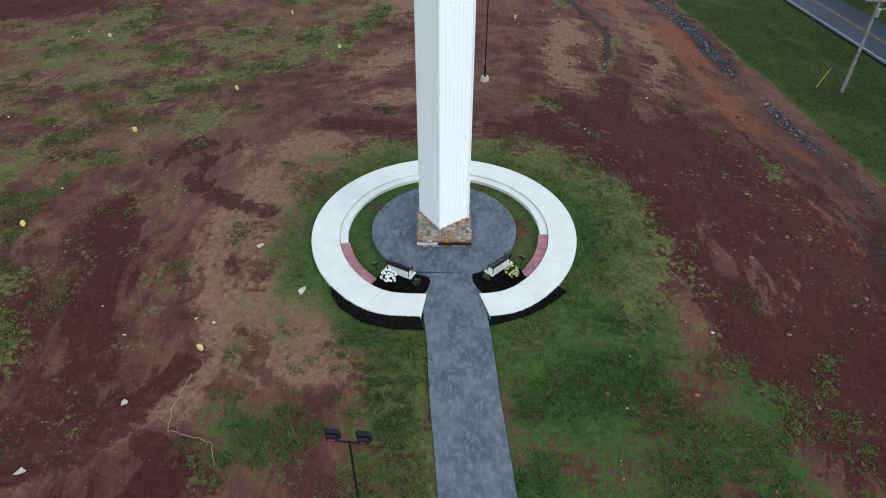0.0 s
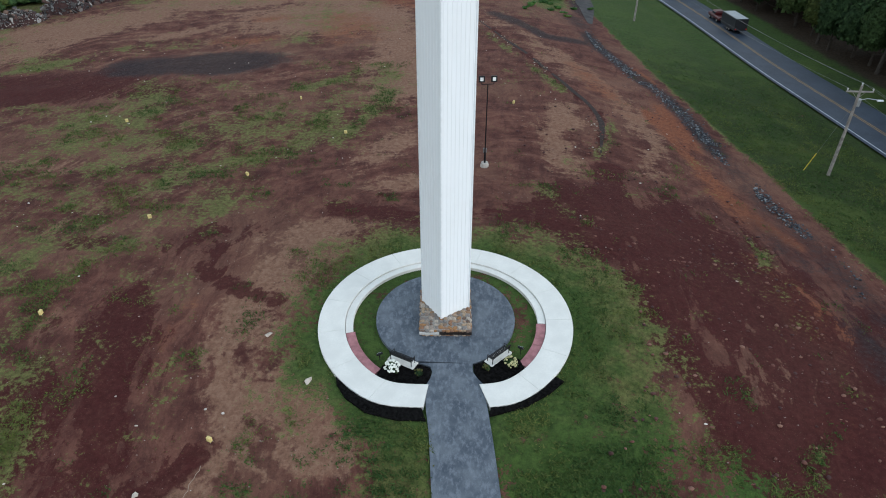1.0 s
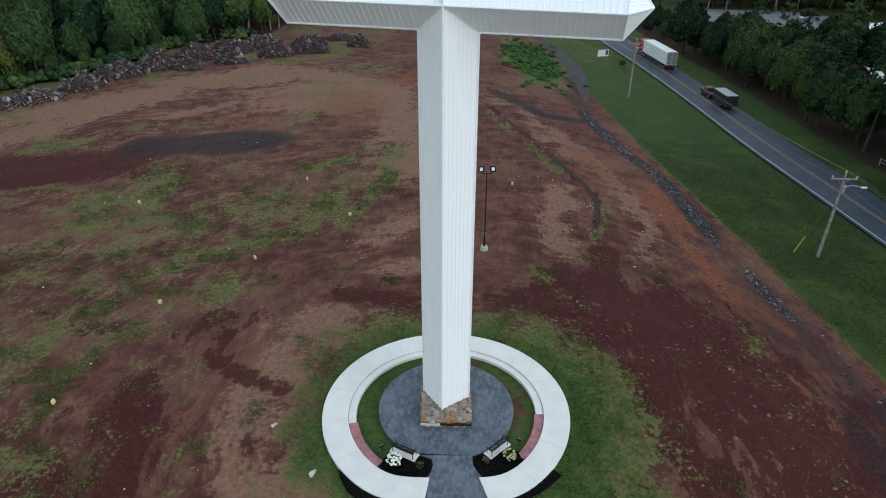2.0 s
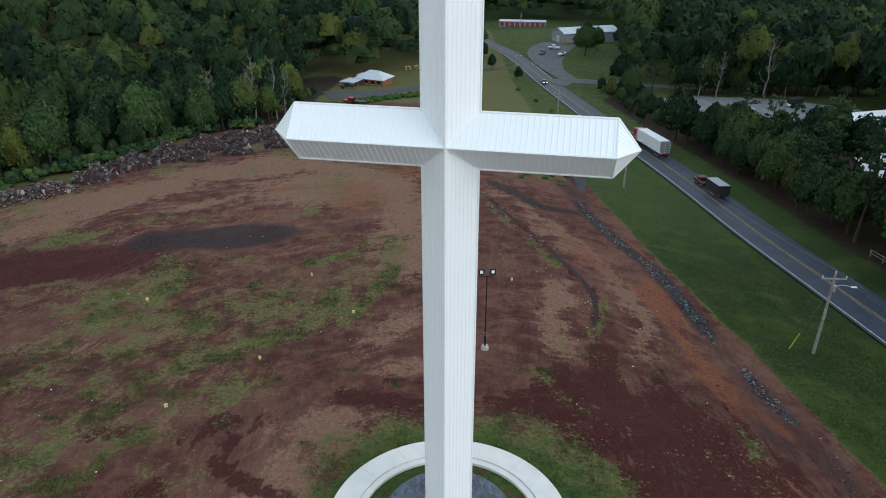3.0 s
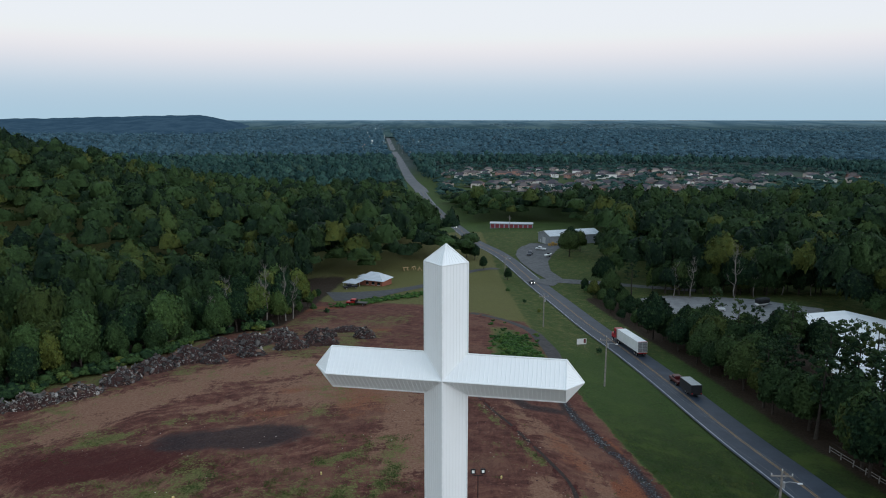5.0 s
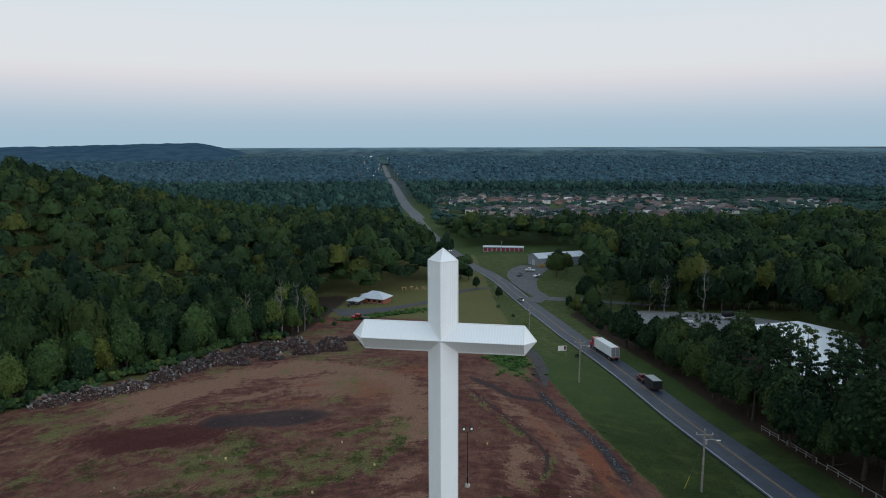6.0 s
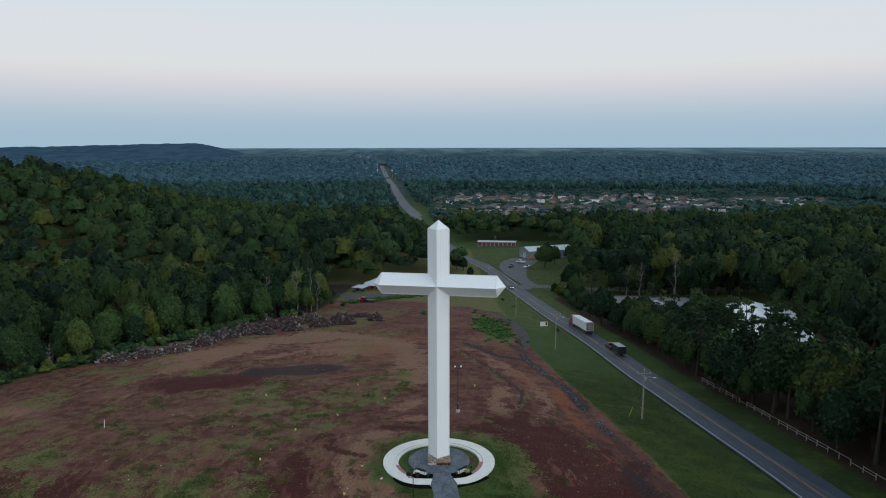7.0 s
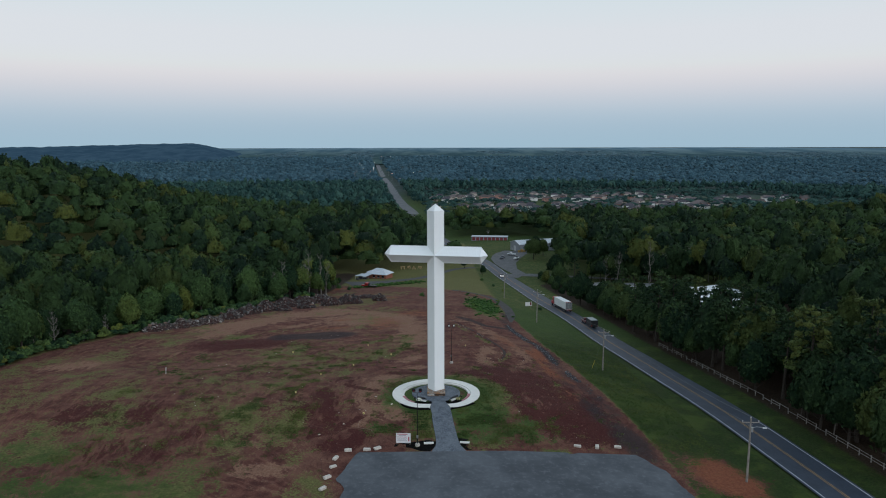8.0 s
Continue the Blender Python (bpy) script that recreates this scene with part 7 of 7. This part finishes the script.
def gable_roof(bm, x0, x1, y0, y1, z, rise, over=0.5, thick=0.18):
    """A ridge along x."""
    ym = (y0 + y1) / 2
    for s, ye in ((-1, y0 - over), (1, y1 + over)):
        a = [(x0 - over, ye, z - over * rise / ((y1 - y0) / 2)), (x1 + over, ye, z - over * rise / ((y1 - y0) / 2)), (x1 + over, ym, z + rise), (x0 - over, ym, z + rise)]
        lo = [bm.verts.new(p) for p in a]
        hi = [bm.verts.new((p[0], p[1], p[2] + thick)) for p in a]
        bm.faces.new(hi)
        bm.faces.new(lo[::-1])
        for i in range(4):
            bm.faces.new((lo[i], lo[(i + 1) % 4], hi[(i + 1) % 4], hi[i]))
    bmesh.ops.recalc_face_normals(bm, faces=bm.faces[:])


def gable_body(bm, x0, x1, y0, y1, z0, z1, rise):
    ym = (y0 + y1) / 2
    ring = [(y0, z0), (y1, z0), (y1, z1), (ym, z1 + rise), (y0, z1)]
    a = [bm.verts.new((x0, y, z)) for y, z in ring]
    b = [bm.verts.new((x1, y, z)) for y, z in ring]
    bm.faces.new(a)
    bm.faces.new(b[::-1])
    for i in range(5):
        bm.faces.new((a[i], a[(i + 1) % 5], b[(i + 1) % 5], b[i]))
    bmesh.ops.recalc_face_normals(bm, faces=bm.faces[:])


def hip_roof(bm, x0, x1, y0, y1, z, rise, over=0.6):
    x0, x1, y0, y1 = x0 - over, x1 + over, y0 - over, y1 + over
    inset = min(x1 - x0, y1 - y0) / 2
    e = [bm.verts.new(p) for p in ((x0, y0, z), (x1, y0, z), (x1, y1, z), (x0, y1, z))]
    if x1 - x0 >= y1 - y0:
        r = [bm.verts.new((x0 + inset, (y0 + y1) / 2, z + rise)), bm.verts.new((x1 - inset + 0.01, (y0 + y1) / 2, z + rise))]
        bm.faces.new((e[0], e[1], r[1], r[0]))
        bm.faces.new((e[1], e[2], r[1]))
        bm.faces.new((e[2], e[3], r[0], r[1]))
        bm.faces.new((e[3], e[0], r[0]))
    bm.faces.new(e[::-1])
    bmesh.ops.recalc_face_normals(bm, faces=bm.faces[:])


def pane(root, x0, x1, y, z0, z1, m, name="window", along="x"):
    bm = bmesh.new()
    if along == "x":
        box(bm, x0, x1, y - 0.04, y + 0.04, z0, z1, 0.01)
    else:
        box(bm, y - 0.04, y + 0.04, x0, x1, z0, z1, 0.01)
    return part(name, bm, m, root)


def brick_house():
    x, y = -28.0, 234.0
    root = empty("brick_house", x, y, land_at(x, y), -24, "low brick house with pale metal hip roof and open carport", "house")
    bm = bmesh.new()
    box(bm, -5.8, 5.8, -4.0, 4.0, -1.2, 2.7)
    part("wall", bm, BRICK_WALL, root)
    bm = bmesh.new()
    hip_roof(bm, -5.8, 5.8, -4.0, 4.0, 2.7, 2.7, 0.8)
    part("roof", bm, WHITE_METAL, root, "pale metal hip roof")
    for x0 in (-2.0, 0.8, 3.4):
        w = pane(root, x0, x0 + 1.3, -4.02, 0.9, 2.1, GLASS_DARK)
        bm = bmesh.new()
        box(bm, x0 - 0.1, x0 + 1.4, -4.1, -4.0, 0.78, 0.9)
        part("sill", bm, WHITE_CONC, w)
    bm = bmesh.new()
    box(bm, -8.8, -2.6, -11.5, -4.1, 2.35, 2.55, 0.03)
    part("carport_roof", bm, WHITE_METAL, root, "flat pale metal carport roof")
    for px in (-8.5, -2.9):
        for py in (-11.2, -7.6):
            bm = bmesh.new()
            tube(bm, ((px, py, -1.0), (px, py, 2.35)), (0.06, 0.06), 6)
            part("post", bm, plain("white_post", (0.6, 0.6, 0.6), 0.5), root)
    bm = bmesh.new()
    box(bm, -9.0, -3.0, 1.0, 6.0, 2.3, 2.5, 0.03)
    part("rear_roof", bm, WHITE_METAL, root)


brick_house()


def parked(name, x, y, turn, rgb, label, flatbed=False):
    root = empty(name, x, y, land_at(x, y) + 0.13, turn, label, "truck")
    paint = plain("paint", rgb, 0.35, vary=0.1)
    bm = bmesh.new()
    box(bm, -1.0, 1.0, 0.9, 2.9, 0.6, 1.2, 0.12)
    box(bm, -0.95, 0.95, -0.3, 1.4, 0.6, 2.1, 0.22)
    cab = part("cab", bm, paint, root)
    bm = bmesh.new()
    box(bm, -0.97, 0.97, -0.1, 1.42, 1.4, 1.9, 0.1)
    part("window", bm, GLASS_DARK, cab)
    bm = bmesh.new()
    if flatbed:
        box(bm, -1.15, 1.15, -4.4, -0.4, 0.85, 1.05, 0.03)
        box(bm, -1.15, 1.15, -0.5, -0.4, 1.05, 1.9, 0.02)
    else:
        box(bm, -1.0, 1.0, -2.8, -0.4, 0.55, 1.2, 0.1)
    part("bed", bm, BLACK_STEEL if flatbed else paint, root)
    for s in (-1, 1):
        for yy in ((-3.2, 2.0) if flatbed else (-1.9, 2.0)):
            wheel(root, s * 0.9, yy, 0.4, 0.25)


parked("flatbed_truck", -29.5, 178.5, 75, (0.30, 0.02, 0.02), "red flatbed truck parked on the gravel drive", True)
parked("parked_pickup", -36.5, 220.5, 120, (0.015, 0.016, 0.02), "black pickup truck parked under the carport")


parked("parked_pickup", 53.9, 318, 65, (0.6, 0.62, 0.64), "white pickup truck parked on the gravel yard")
parked("parked_pickup", 46.5, 306, -20, (0.10, 0.11, 0.13), "dark grey pickup truck parked on the gravel yard")
parked("parked_pickup", 93, 176, 80, (0.45, 0.46, 0.48), "silver pickup truck parked on the pale gravel lot")


def boat(x, y, turn, label, tarp):
    """A small boat on a two-wheeled trailer, bare or under a tarpaulin."""
    root = empty("boat", x, y, land_at(x, y) + 0.2, turn, label, "boat", "boats on trailers")
    bm = bmesh.new()
    rows = []
    for u, w, lo in ((-2.8, 0.95, 0.62), (-1.4, 1.05, 0.58), (0.4, 1.0, 0.60), (1.8, 0.72, 0.74), (2.9, 0.10, 1.05)):
        rows.append([bm.verts.new((u, y2, z2)) for y2, z2 in ((-w, 1.35), (-w * 0.75, lo + 0.25), (0, lo), (w * 0.75, lo + 0.25), (w, 1.35))])
    for a, b in zip(rows, rows[1:]):
        for k in range(4):
            bm.faces.new((a[k], a[k + 1], b[k + 1], b[k]))
        bm.faces.new((a[4], a[0], b[0], b[4]))
    bm.faces.new(rows[0])
    bmesh.ops.recalc_face_normals(bm, faces=bm.faces[:])
    part("hull", bm, plain("white_hull", (0.72, 0.73, 0.74), 0.35, vary=0.05), root)
    bm = bmesh.new()
    if tarp:
        box(bm, -2.9, 2.2, -1.25, 1.25, 1.30, 3.2, 0.45)
        part("cover", bm, plain("black_tarpaulin", (0.012, 0.013, 0.016), 0.6, vary=0.4, bump=0.4), root, "sagging black tarpaulin")
    else:
        box(bm, -0.6, 0.5, -0.6, 0.6, 1.36, 2.0, 0.12)
        part("cockpit", bm, GLASS_DARK, root)
    bm = bmesh.new()
    box(bm, -2.4, 3.9, -0.08, 0.08, 0.42, 0.54)
    box(bm, -0.7, -0.5, -1.0, 1.0, 0.42, 0.54)
    part("trailer_frame", bm, BLACK_STEEL, root)
    for k in (-1.05, 1.05):
        bm = bmesh.new()
        tube(bm, ((-0.6, k - 0.1, 0.32), (-0.6, k + 0.1, 0.32)), (0.32, 0.32), 12)
        part("wheel", bm, RUBBER, root)


boat(112, 183, 20, "white boat on a trailer under a black tarpaulin", True)
boat(55, 298, 50, "white boat on a trailer in the gravel yard", False)


def pallet_stack(x, y, turn, tiers):
    root = empty("pallet_stack", x, y, land_at(x, y) + 0.15, turn, "stack of yellow wooden pallets beside the metal building", "pallets", "pallet stacks in the yard")
    wood = plain("yellow_pallet_wood", (0.48, 0.32, 0.10), 0.8, vary=0.25)
    for i in range(tiers):
        bm = bmesh.new()
        for k in (-0.55, 0.0, 0.55):
            box(bm, -0.7, 0.7, k - 0.05, k + 0.05, i * 0.30, i * 0.30 + 0.12)
            box(bm, k - 0.08, k + 0.08, -0.65, 0.65, i * 0.30 + 0.12, i * 0.30 + 0.16)
            box(bm, k + 0.12, k + 0.28, -0.65, 0.65, i * 0.30 + 0.12, i * 0.30 + 0.16)
        part("pallet", bm, wood, root)


for x, y, a, t in ((60.6, 331, 15, 5), (62.6, 332, 10, 7), (64.5, 332.8, 30, 4)):
    pallet_stack(x, y, a, t)


def log_frame(x, y, turn):
    root = empty("wooden_stand", x, y, land_at(x, y), turn, "pale wooden trestle standing on the lawn", "trestle", "trestles on the lawn")
    wood = plain("raw_pine", (0.42, 0.30, 0.16), 0.8, vary=0.2)
    for s in (-0.9, 0.9):
        for k in (-1, 1):
            bm = bmesh.new()
            tube(bm, ((s, k * 0.9, 0), (s, 0, 1.5)), (0.16, 0.16), 7)
            part("leg", bm, wood, root)
    bm = bmesh.new()
    tube(bm, ((-1.4, 0, 1.45), (1.4, 0, 1.45)), (0.2, 0.2), 8)
    part("beam", bm, wood, root)


for i, (x, y) in enumerate([(-16.5, 264), (-13, 266), (-10, 264), (-6.5, 265)]):
    log_frame(x, y, 20 + 40 * i)


def metal_shed():
    root = empty("metal_building", 59.0, 341, land_at(62, 345) - 0.2, 18, "grey metal building with a white ribbed gable roof", "building")
    L, W, H, R = 32, 15, 5.6, 2.0
    bm = bmesh.new()
    gable_body(bm, 0, L, -W / 2, W / 2, -2, H, R)
    part("wall", bm, GREY_METAL, root)
    bm = bmesh.new()
    gable_roof(bm, 0, L, -W / 2, W / 2, H, R, 0.4, 0.15)
    roof = part("roof", bm, WHITE_METAL, root, "white metal roof")
    for i in range(16):
        for s in (-1, 1):
            bm = bmesh.new()
            box(bm, i * 2 + 0.95, i * 2 + 1.05, 0, 8.0, 0, 0.08, 0, pose(0, 0, H + R + 0.16, -s * 15 if s > 0 else 15, 0, 0) @ Matrix.Diagonal((1, s, 1, 1)))
            part("seam", bm, WHITE_METAL, roof)
    bm = bmesh.new()
    box(bm, -0.06, 0.0, -1.9, 1.9, 0, 4.0, 0.02)
    part("door", bm, plain("pale_door", (0.5, 0.52, 0.55), 0.5), root, "pale roller door")
    bm = bmesh.new()
    box(bm, -0.06, 0.0, 4.0, 5.0, 0, 2.1, 0.02)
    part("door", bm, plain("pale_door", (0.5, 0.52, 0.55), 0.5), root)


metal_shed()


def storage_units():
    root = empty("storage_units", 33.7, 420, land_at(47, 417) - 0.3, -8, "long low storage building with red doors and pale roof", "building")
    bm = bmesh.new()
    box(bm, 0, 29, 0, 7, -2, 3.0)
    part("wall", bm, plain("blue_grey_wall", (0.30, 0.34, 0.42), 0.6), root)
    bm = bmesh.new()
    box(bm, -0.3, 29.3, -0.4, 7.3, 3.0, 3.25, 0.03)
    part("roof", bm, WHITE_METAL, root)
    red = plain("red_door", (0.22, 0.045, 0.055), 0.5)
    for i in range(9):
        bm = bmesh.new()
        box(bm, 0.45 + i * 3.2, 2.9 + i * 3.2, -0.06, 0.02, 0, 2.6, 0.01)
        part("door", bm, red, root)


storage_units()


def white_hall():
    """The big white-roofed hall half hidden by the roadside trees."""
    root = empty("white_hall", 110, 116, land_at(106, 112) - 3.0, -17.5, "large white metal hall with a low gable roof behind trees", "building")
    W, L, H, R, n = 14.0, 35.0, 3.4, 2.6, 2
    bm = bmesh.new()
    box(bm, -W, W, -L, L, -3, H)
    part("wall", bm, GREY_METAL, root)
    bm = bmesh.new()
    rows = []
    for y in (-L - 0.5, L + 0.5):
        row = []
        for i in range(n + 1):
            u = -1 + 2 * i / n
            row.append((bm.verts.new((u * (W + 0.5), y, H + R * (1 - abs(u)))), bm.verts.new((u * (W + 0.5), y, H + R * (1 - abs(u)) - 0.2))))
        rows.append(row)
    a, b = rows
    for i in range(n):
        bm.faces.new((a[i][0], a[i + 1][0], b[i + 1][0], b[i][0]))
        bm.faces.new((a[i][1], b[i][1], b[i + 1][1], a[i + 1][1]))
        for r in rows:
            bm.faces.new((r[i][0], r[i][1], r[i + 1][1], r[i + 1][0]))
    bmesh.ops.recalc_face_normals(bm, faces=bm.faces[:])
    part("roof", bm, plain("bright_white_roof", (0.78, 0.80, 0.82), 0.4, vary=0.06, scale=0.3), root, "bright white metal roof")


white_hall()


# ---- the housing estate on the plain ----
ROOF_TONES = [(0.06, 0.058, 0.068), (0.09, 0.075, 0.073), (0.065, 0.062, 0.075), (0.135, 0.115, 0.115)]
WALL_TONES = [(0.55, 0.52, 0.50), (0.34, 0.20, 0.17), (0.80, 0.80, 0.80), (0.52, 0.45, 0.41)]
ESTATE = []
for i in range(4):
    root = empty("estate_house", 0, 0, -600, 0, ("brown brick", "red brick", "white", "tan brick")[i] + " family house with a dark shingle roof among trees", "house", "houses of the estate")
    wm, rm = plain("estate_wall", WALL_TONES[i], 0.85), plain("estate_shingles", ROOF_TONES[i], 0.9, vary=0.2, scale=1)
    bm = bmesh.new()
    box(bm, -8, 8, -5, 5, -5, 3.2)
    box(bm, 2.5, 8, -9, -4.9, -5, 3.2)
    part("wall", bm, wm, root)
    bm = bmesh.new()
    hip_roof(bm, -8, 8, -5, 5, 3.2, 3.2, 0.5)
    part("roof", bm, rm, root)
    bm = bmesh.new()
    gable_roof(bm, -9.5, -4.0, 2.5, 8.0, 3.2, 2.4, 0.4)
    bmesh.ops.rotate(bm, cent=(0, 0, 0), matrix=Matrix.Rotation(radians(90), 3, "Z"), verts=bm.verts)
    bmesh.ops.scale(bm, vec=(-1, 1, 1), verts=bm.verts)
    part("roof", bm, rm, root)
    for x0 in (-6.5, -3.0, 0.2):
        pane(root, x0, x0 + 1.4, -5.02, 0.9, 2.3, GLASS_DARK)
    pane(root, 3.3, 7.2, -9.02, 0, 2.4, plain("garage_door", (0.6, 0.6, 0.58), 0.6), "door")
    ESTATE.append(root)
_ers = np.random.RandomState(5)
for y, x0, x1, step in ((652, 150, 250, 23), (678, 110, 330, 24), (715, 120, 330, 24), (740, 160, 340, 25), (775, 90, 380, 27), (800, 40, 380, 26), (815, 20, 240, 25), (835, 200, 420, 26), (850, 60, 420, 26), (900, 240, 460, 28), (960, 260, 480, 28), (1000, 20, 300, 26), (1040, 10, 430, 26), (1085, 0, 460, 25), (1150, 60, 420, 30), (585, 262, 290, 24), (975, 470, 600, 30), (1010, 490, 620, 30), (880, 470, 560, 30)):
    x = x0
    while x < x1:
        px, py = x + _ers.uniform(-12, 12), y + _ers.uniform(-24, 24)
        copy_thing(ESTATE[_ers.randint(4)], pose(px, py, land_at(px, py) + 2.8, 0, 0, _ers.choice([0, 8, -12, 90, 180]) + _ers.uniform(-8, 8)) @ Matrix.Diagonal((0.85, 0.85, 0.9, 1)))
        x += step * _ers.uniform(0.65, 1.1)
for pts, wide in (([(80, 662), (200, 664), (330, 668)], 9), ([(100, 698), (220, 697), (350, 700)], 9), ([(60, 757), (220, 760), (390, 758)], 9), ([(30, 826), (240, 828), (430, 822)], 10), ([(120, 660), (118, 830)], 8), ([(290, 668), (300, 830), (310, 1000)], 9), ([(20, 1062), (240, 1064), (460, 1060)], 12)):
    strip_path("estate_street", pts, [wide] * len(pts), GRAVEL, 0.5, "grey street between the houses of the estate", "road")
strip_path("car_park", [(246, 700), (248, 745)], [44, 40], PALE_GRAVEL, 0.7, "pale car park beside the estate", "car park")
strip_path("car_park", [(308, 795), (316, 845)], [48, 44], PALE_GRAVEL, 0.7, "pale car park beside the estate", "car park")
for r in ESTATE:
    for o in (*r.children_recursive, r):
        bpy.data.objects.remove(o)


# ---- far town along the road ----
def town_lamp_material(rgb, power):
    m = bpy.data.materials.new("lamp_glow")
    m.use_nodes = True
    b = m.node_tree.nodes["Principled BSDF"]
    b.inputs["Emission Color"].default_value = (*rgb, 1)
    b.inputs["Emission Strength"].default_value = power
    return m


GLOW = [town_lamp_material((1.0, 0.95, 0.85), 14.0), town_lamp_material((1.0, 0.45, 0.3), 9.0)]
for i in range(34):
    y = _ers.uniform(1700, 3300)
    side = _ers.choice([-1, 1])
    x = mid_x(y) + side * _ers.uniform(12, 90)
    z = float(at(ROAD_Z, y))
    root = empty("street_lamp", x, y, z, 0, "distant lit street lamp by the road into town", "street lamp", "far street lamps")
    bm = bmesh.new()
    tube(bm, ((0, 0, -2), (0, 0, 20)), (0.25, 0.15), 6)
    part("pole", bm, RIM, root)
    bm = bmesh.new()
    bmesh.ops.create_icosphere(bm, subdivisions=1, radius=_ers.uniform(0.25, 0.5))
    bmesh.ops.translate(bm, vec=(0, 0, 20), verts=bm.verts)
    part("lamp", bm, GLOW[0 if _ers.rand() < 0.8 else 1], root, "glowing lamp")
shop_wall = plain("shop_wall", (0.45, 0.43, 0.41), 0.8)
for i in range(34):
    y = _ers.uniform(1500, 3300)
    x = mid_x(y) + _ers.choice([-1, 1]) * _ers.uniform(30, 160) if i < 18 else _ers.uniform(-300, 1500)
    root = empty("town_building", x, y, land_at(x, y), _ers.uniform(-20, 20), "pale flat-roofed building in the far town", "building", "buildings of the far town")
    w, d, h = _ers.uniform(7, 14), _ers.uniform(6, 10), _ers.uniform(4, 8)
    bm = bmesh.new()
    box(bm, -w, w, -d, d, -4, h)
    part("wall", bm, shop_wall, root)
    bm = bmesh.new()
    box(bm, -w - 0.5, w + 0.5, -d - 0.5, d + 0.5, h, h + 1.0)
    part("roof", bm, GREY_METAL if _ers.rand() < 0.6 else WHITE_METAL, root)


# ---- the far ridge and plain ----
def haze_glow_material(name, a, b, scale, stretch, near=None):
    """Land so far off that only haze is left, given as a blue glow of its own."""
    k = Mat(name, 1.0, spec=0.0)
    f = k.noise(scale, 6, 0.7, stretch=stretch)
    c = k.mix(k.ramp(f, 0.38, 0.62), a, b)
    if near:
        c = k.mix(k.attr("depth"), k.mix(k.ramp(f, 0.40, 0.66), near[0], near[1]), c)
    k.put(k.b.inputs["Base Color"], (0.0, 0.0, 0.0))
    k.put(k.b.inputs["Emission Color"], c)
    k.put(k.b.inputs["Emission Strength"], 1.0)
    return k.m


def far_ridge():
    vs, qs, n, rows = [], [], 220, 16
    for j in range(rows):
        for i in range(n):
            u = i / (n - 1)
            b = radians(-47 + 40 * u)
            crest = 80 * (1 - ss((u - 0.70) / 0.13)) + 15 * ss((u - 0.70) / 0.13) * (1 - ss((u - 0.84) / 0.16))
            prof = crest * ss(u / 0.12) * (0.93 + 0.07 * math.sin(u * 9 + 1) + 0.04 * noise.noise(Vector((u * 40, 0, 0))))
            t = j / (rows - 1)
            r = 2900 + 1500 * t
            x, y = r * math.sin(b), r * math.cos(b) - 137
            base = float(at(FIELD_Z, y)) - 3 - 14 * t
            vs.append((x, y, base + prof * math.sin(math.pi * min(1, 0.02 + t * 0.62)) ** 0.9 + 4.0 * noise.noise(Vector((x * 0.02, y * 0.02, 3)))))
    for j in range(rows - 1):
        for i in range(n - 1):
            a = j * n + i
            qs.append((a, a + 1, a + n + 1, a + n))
    tagged(mesh_part("backdrop", mesh_np("far_ridge", vs, quads=qs), haze_glow_material("hazy_ridge_glow", (0.032, 0.070, 0.112), (0.050, 0.098, 0.146), 0.018, (1, 0.5, 1)), smooth=True), "long low wooded ridge on the horizon", "ridge", kind="structure")


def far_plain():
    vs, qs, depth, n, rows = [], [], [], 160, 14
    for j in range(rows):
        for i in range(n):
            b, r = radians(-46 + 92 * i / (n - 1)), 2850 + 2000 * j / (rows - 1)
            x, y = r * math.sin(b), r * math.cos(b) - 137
            # haze put into the glow: paler towards the horizon
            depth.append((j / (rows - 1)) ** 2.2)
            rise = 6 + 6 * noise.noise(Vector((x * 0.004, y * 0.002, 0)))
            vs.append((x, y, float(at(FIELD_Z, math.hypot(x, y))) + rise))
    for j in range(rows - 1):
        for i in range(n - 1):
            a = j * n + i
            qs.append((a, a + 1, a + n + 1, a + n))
    tagged(mesh_part("backdrop_plain", mesh_np("far_plain", vs, quads=qs, attrs=(("depth", depth),)), haze_glow_material("hazy_plain_glow", (0.085, 0.165, 0.230), (0.165, 0.265, 0.330), 0.006, (1.1, 0.22, 1), ((0.028, 0.060, 0.070), (0.070, 0.120, 0.120))), smooth=True), "far plain below the sky, glowing in haze blue", "plain", kind="structure")


def horizon_trees():
    """Belts of trees between the fields of the far plain."""
    rs, places = np.random.RandomState(61), []
    for _ in range(9000):
        b, r = radians(rs.uniform(-38, 38)), rs.uniform(3200, 4250)
        x, y = r * math.sin(b), r * math.cos(b) - 137
        if lumps(np.array(x), np.array(y * 0.35), 190, 31) < 0.52 or (b < radians(-14)):
            continue
        places.append((x, y, float(at(FIELD_Z, math.hypot(x, y))) + 3, rs.uniform(9, 20), rs.uniform(2, 4.5), rs.rand() * 0.98))
    # the haze blue is part of these leaf colours
    scatter("horizon_woods", speck_kinds, places, leaf_material("haze_tinted_belts", (0.050, 0.098, 0.125), (0.080, 0.140, 0.170), (0.08, 0.13, 0.15), 0.05, 0.2), "tree belts on the far plain with blue haze in their colour", rs)


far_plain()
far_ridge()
horizon_trees()
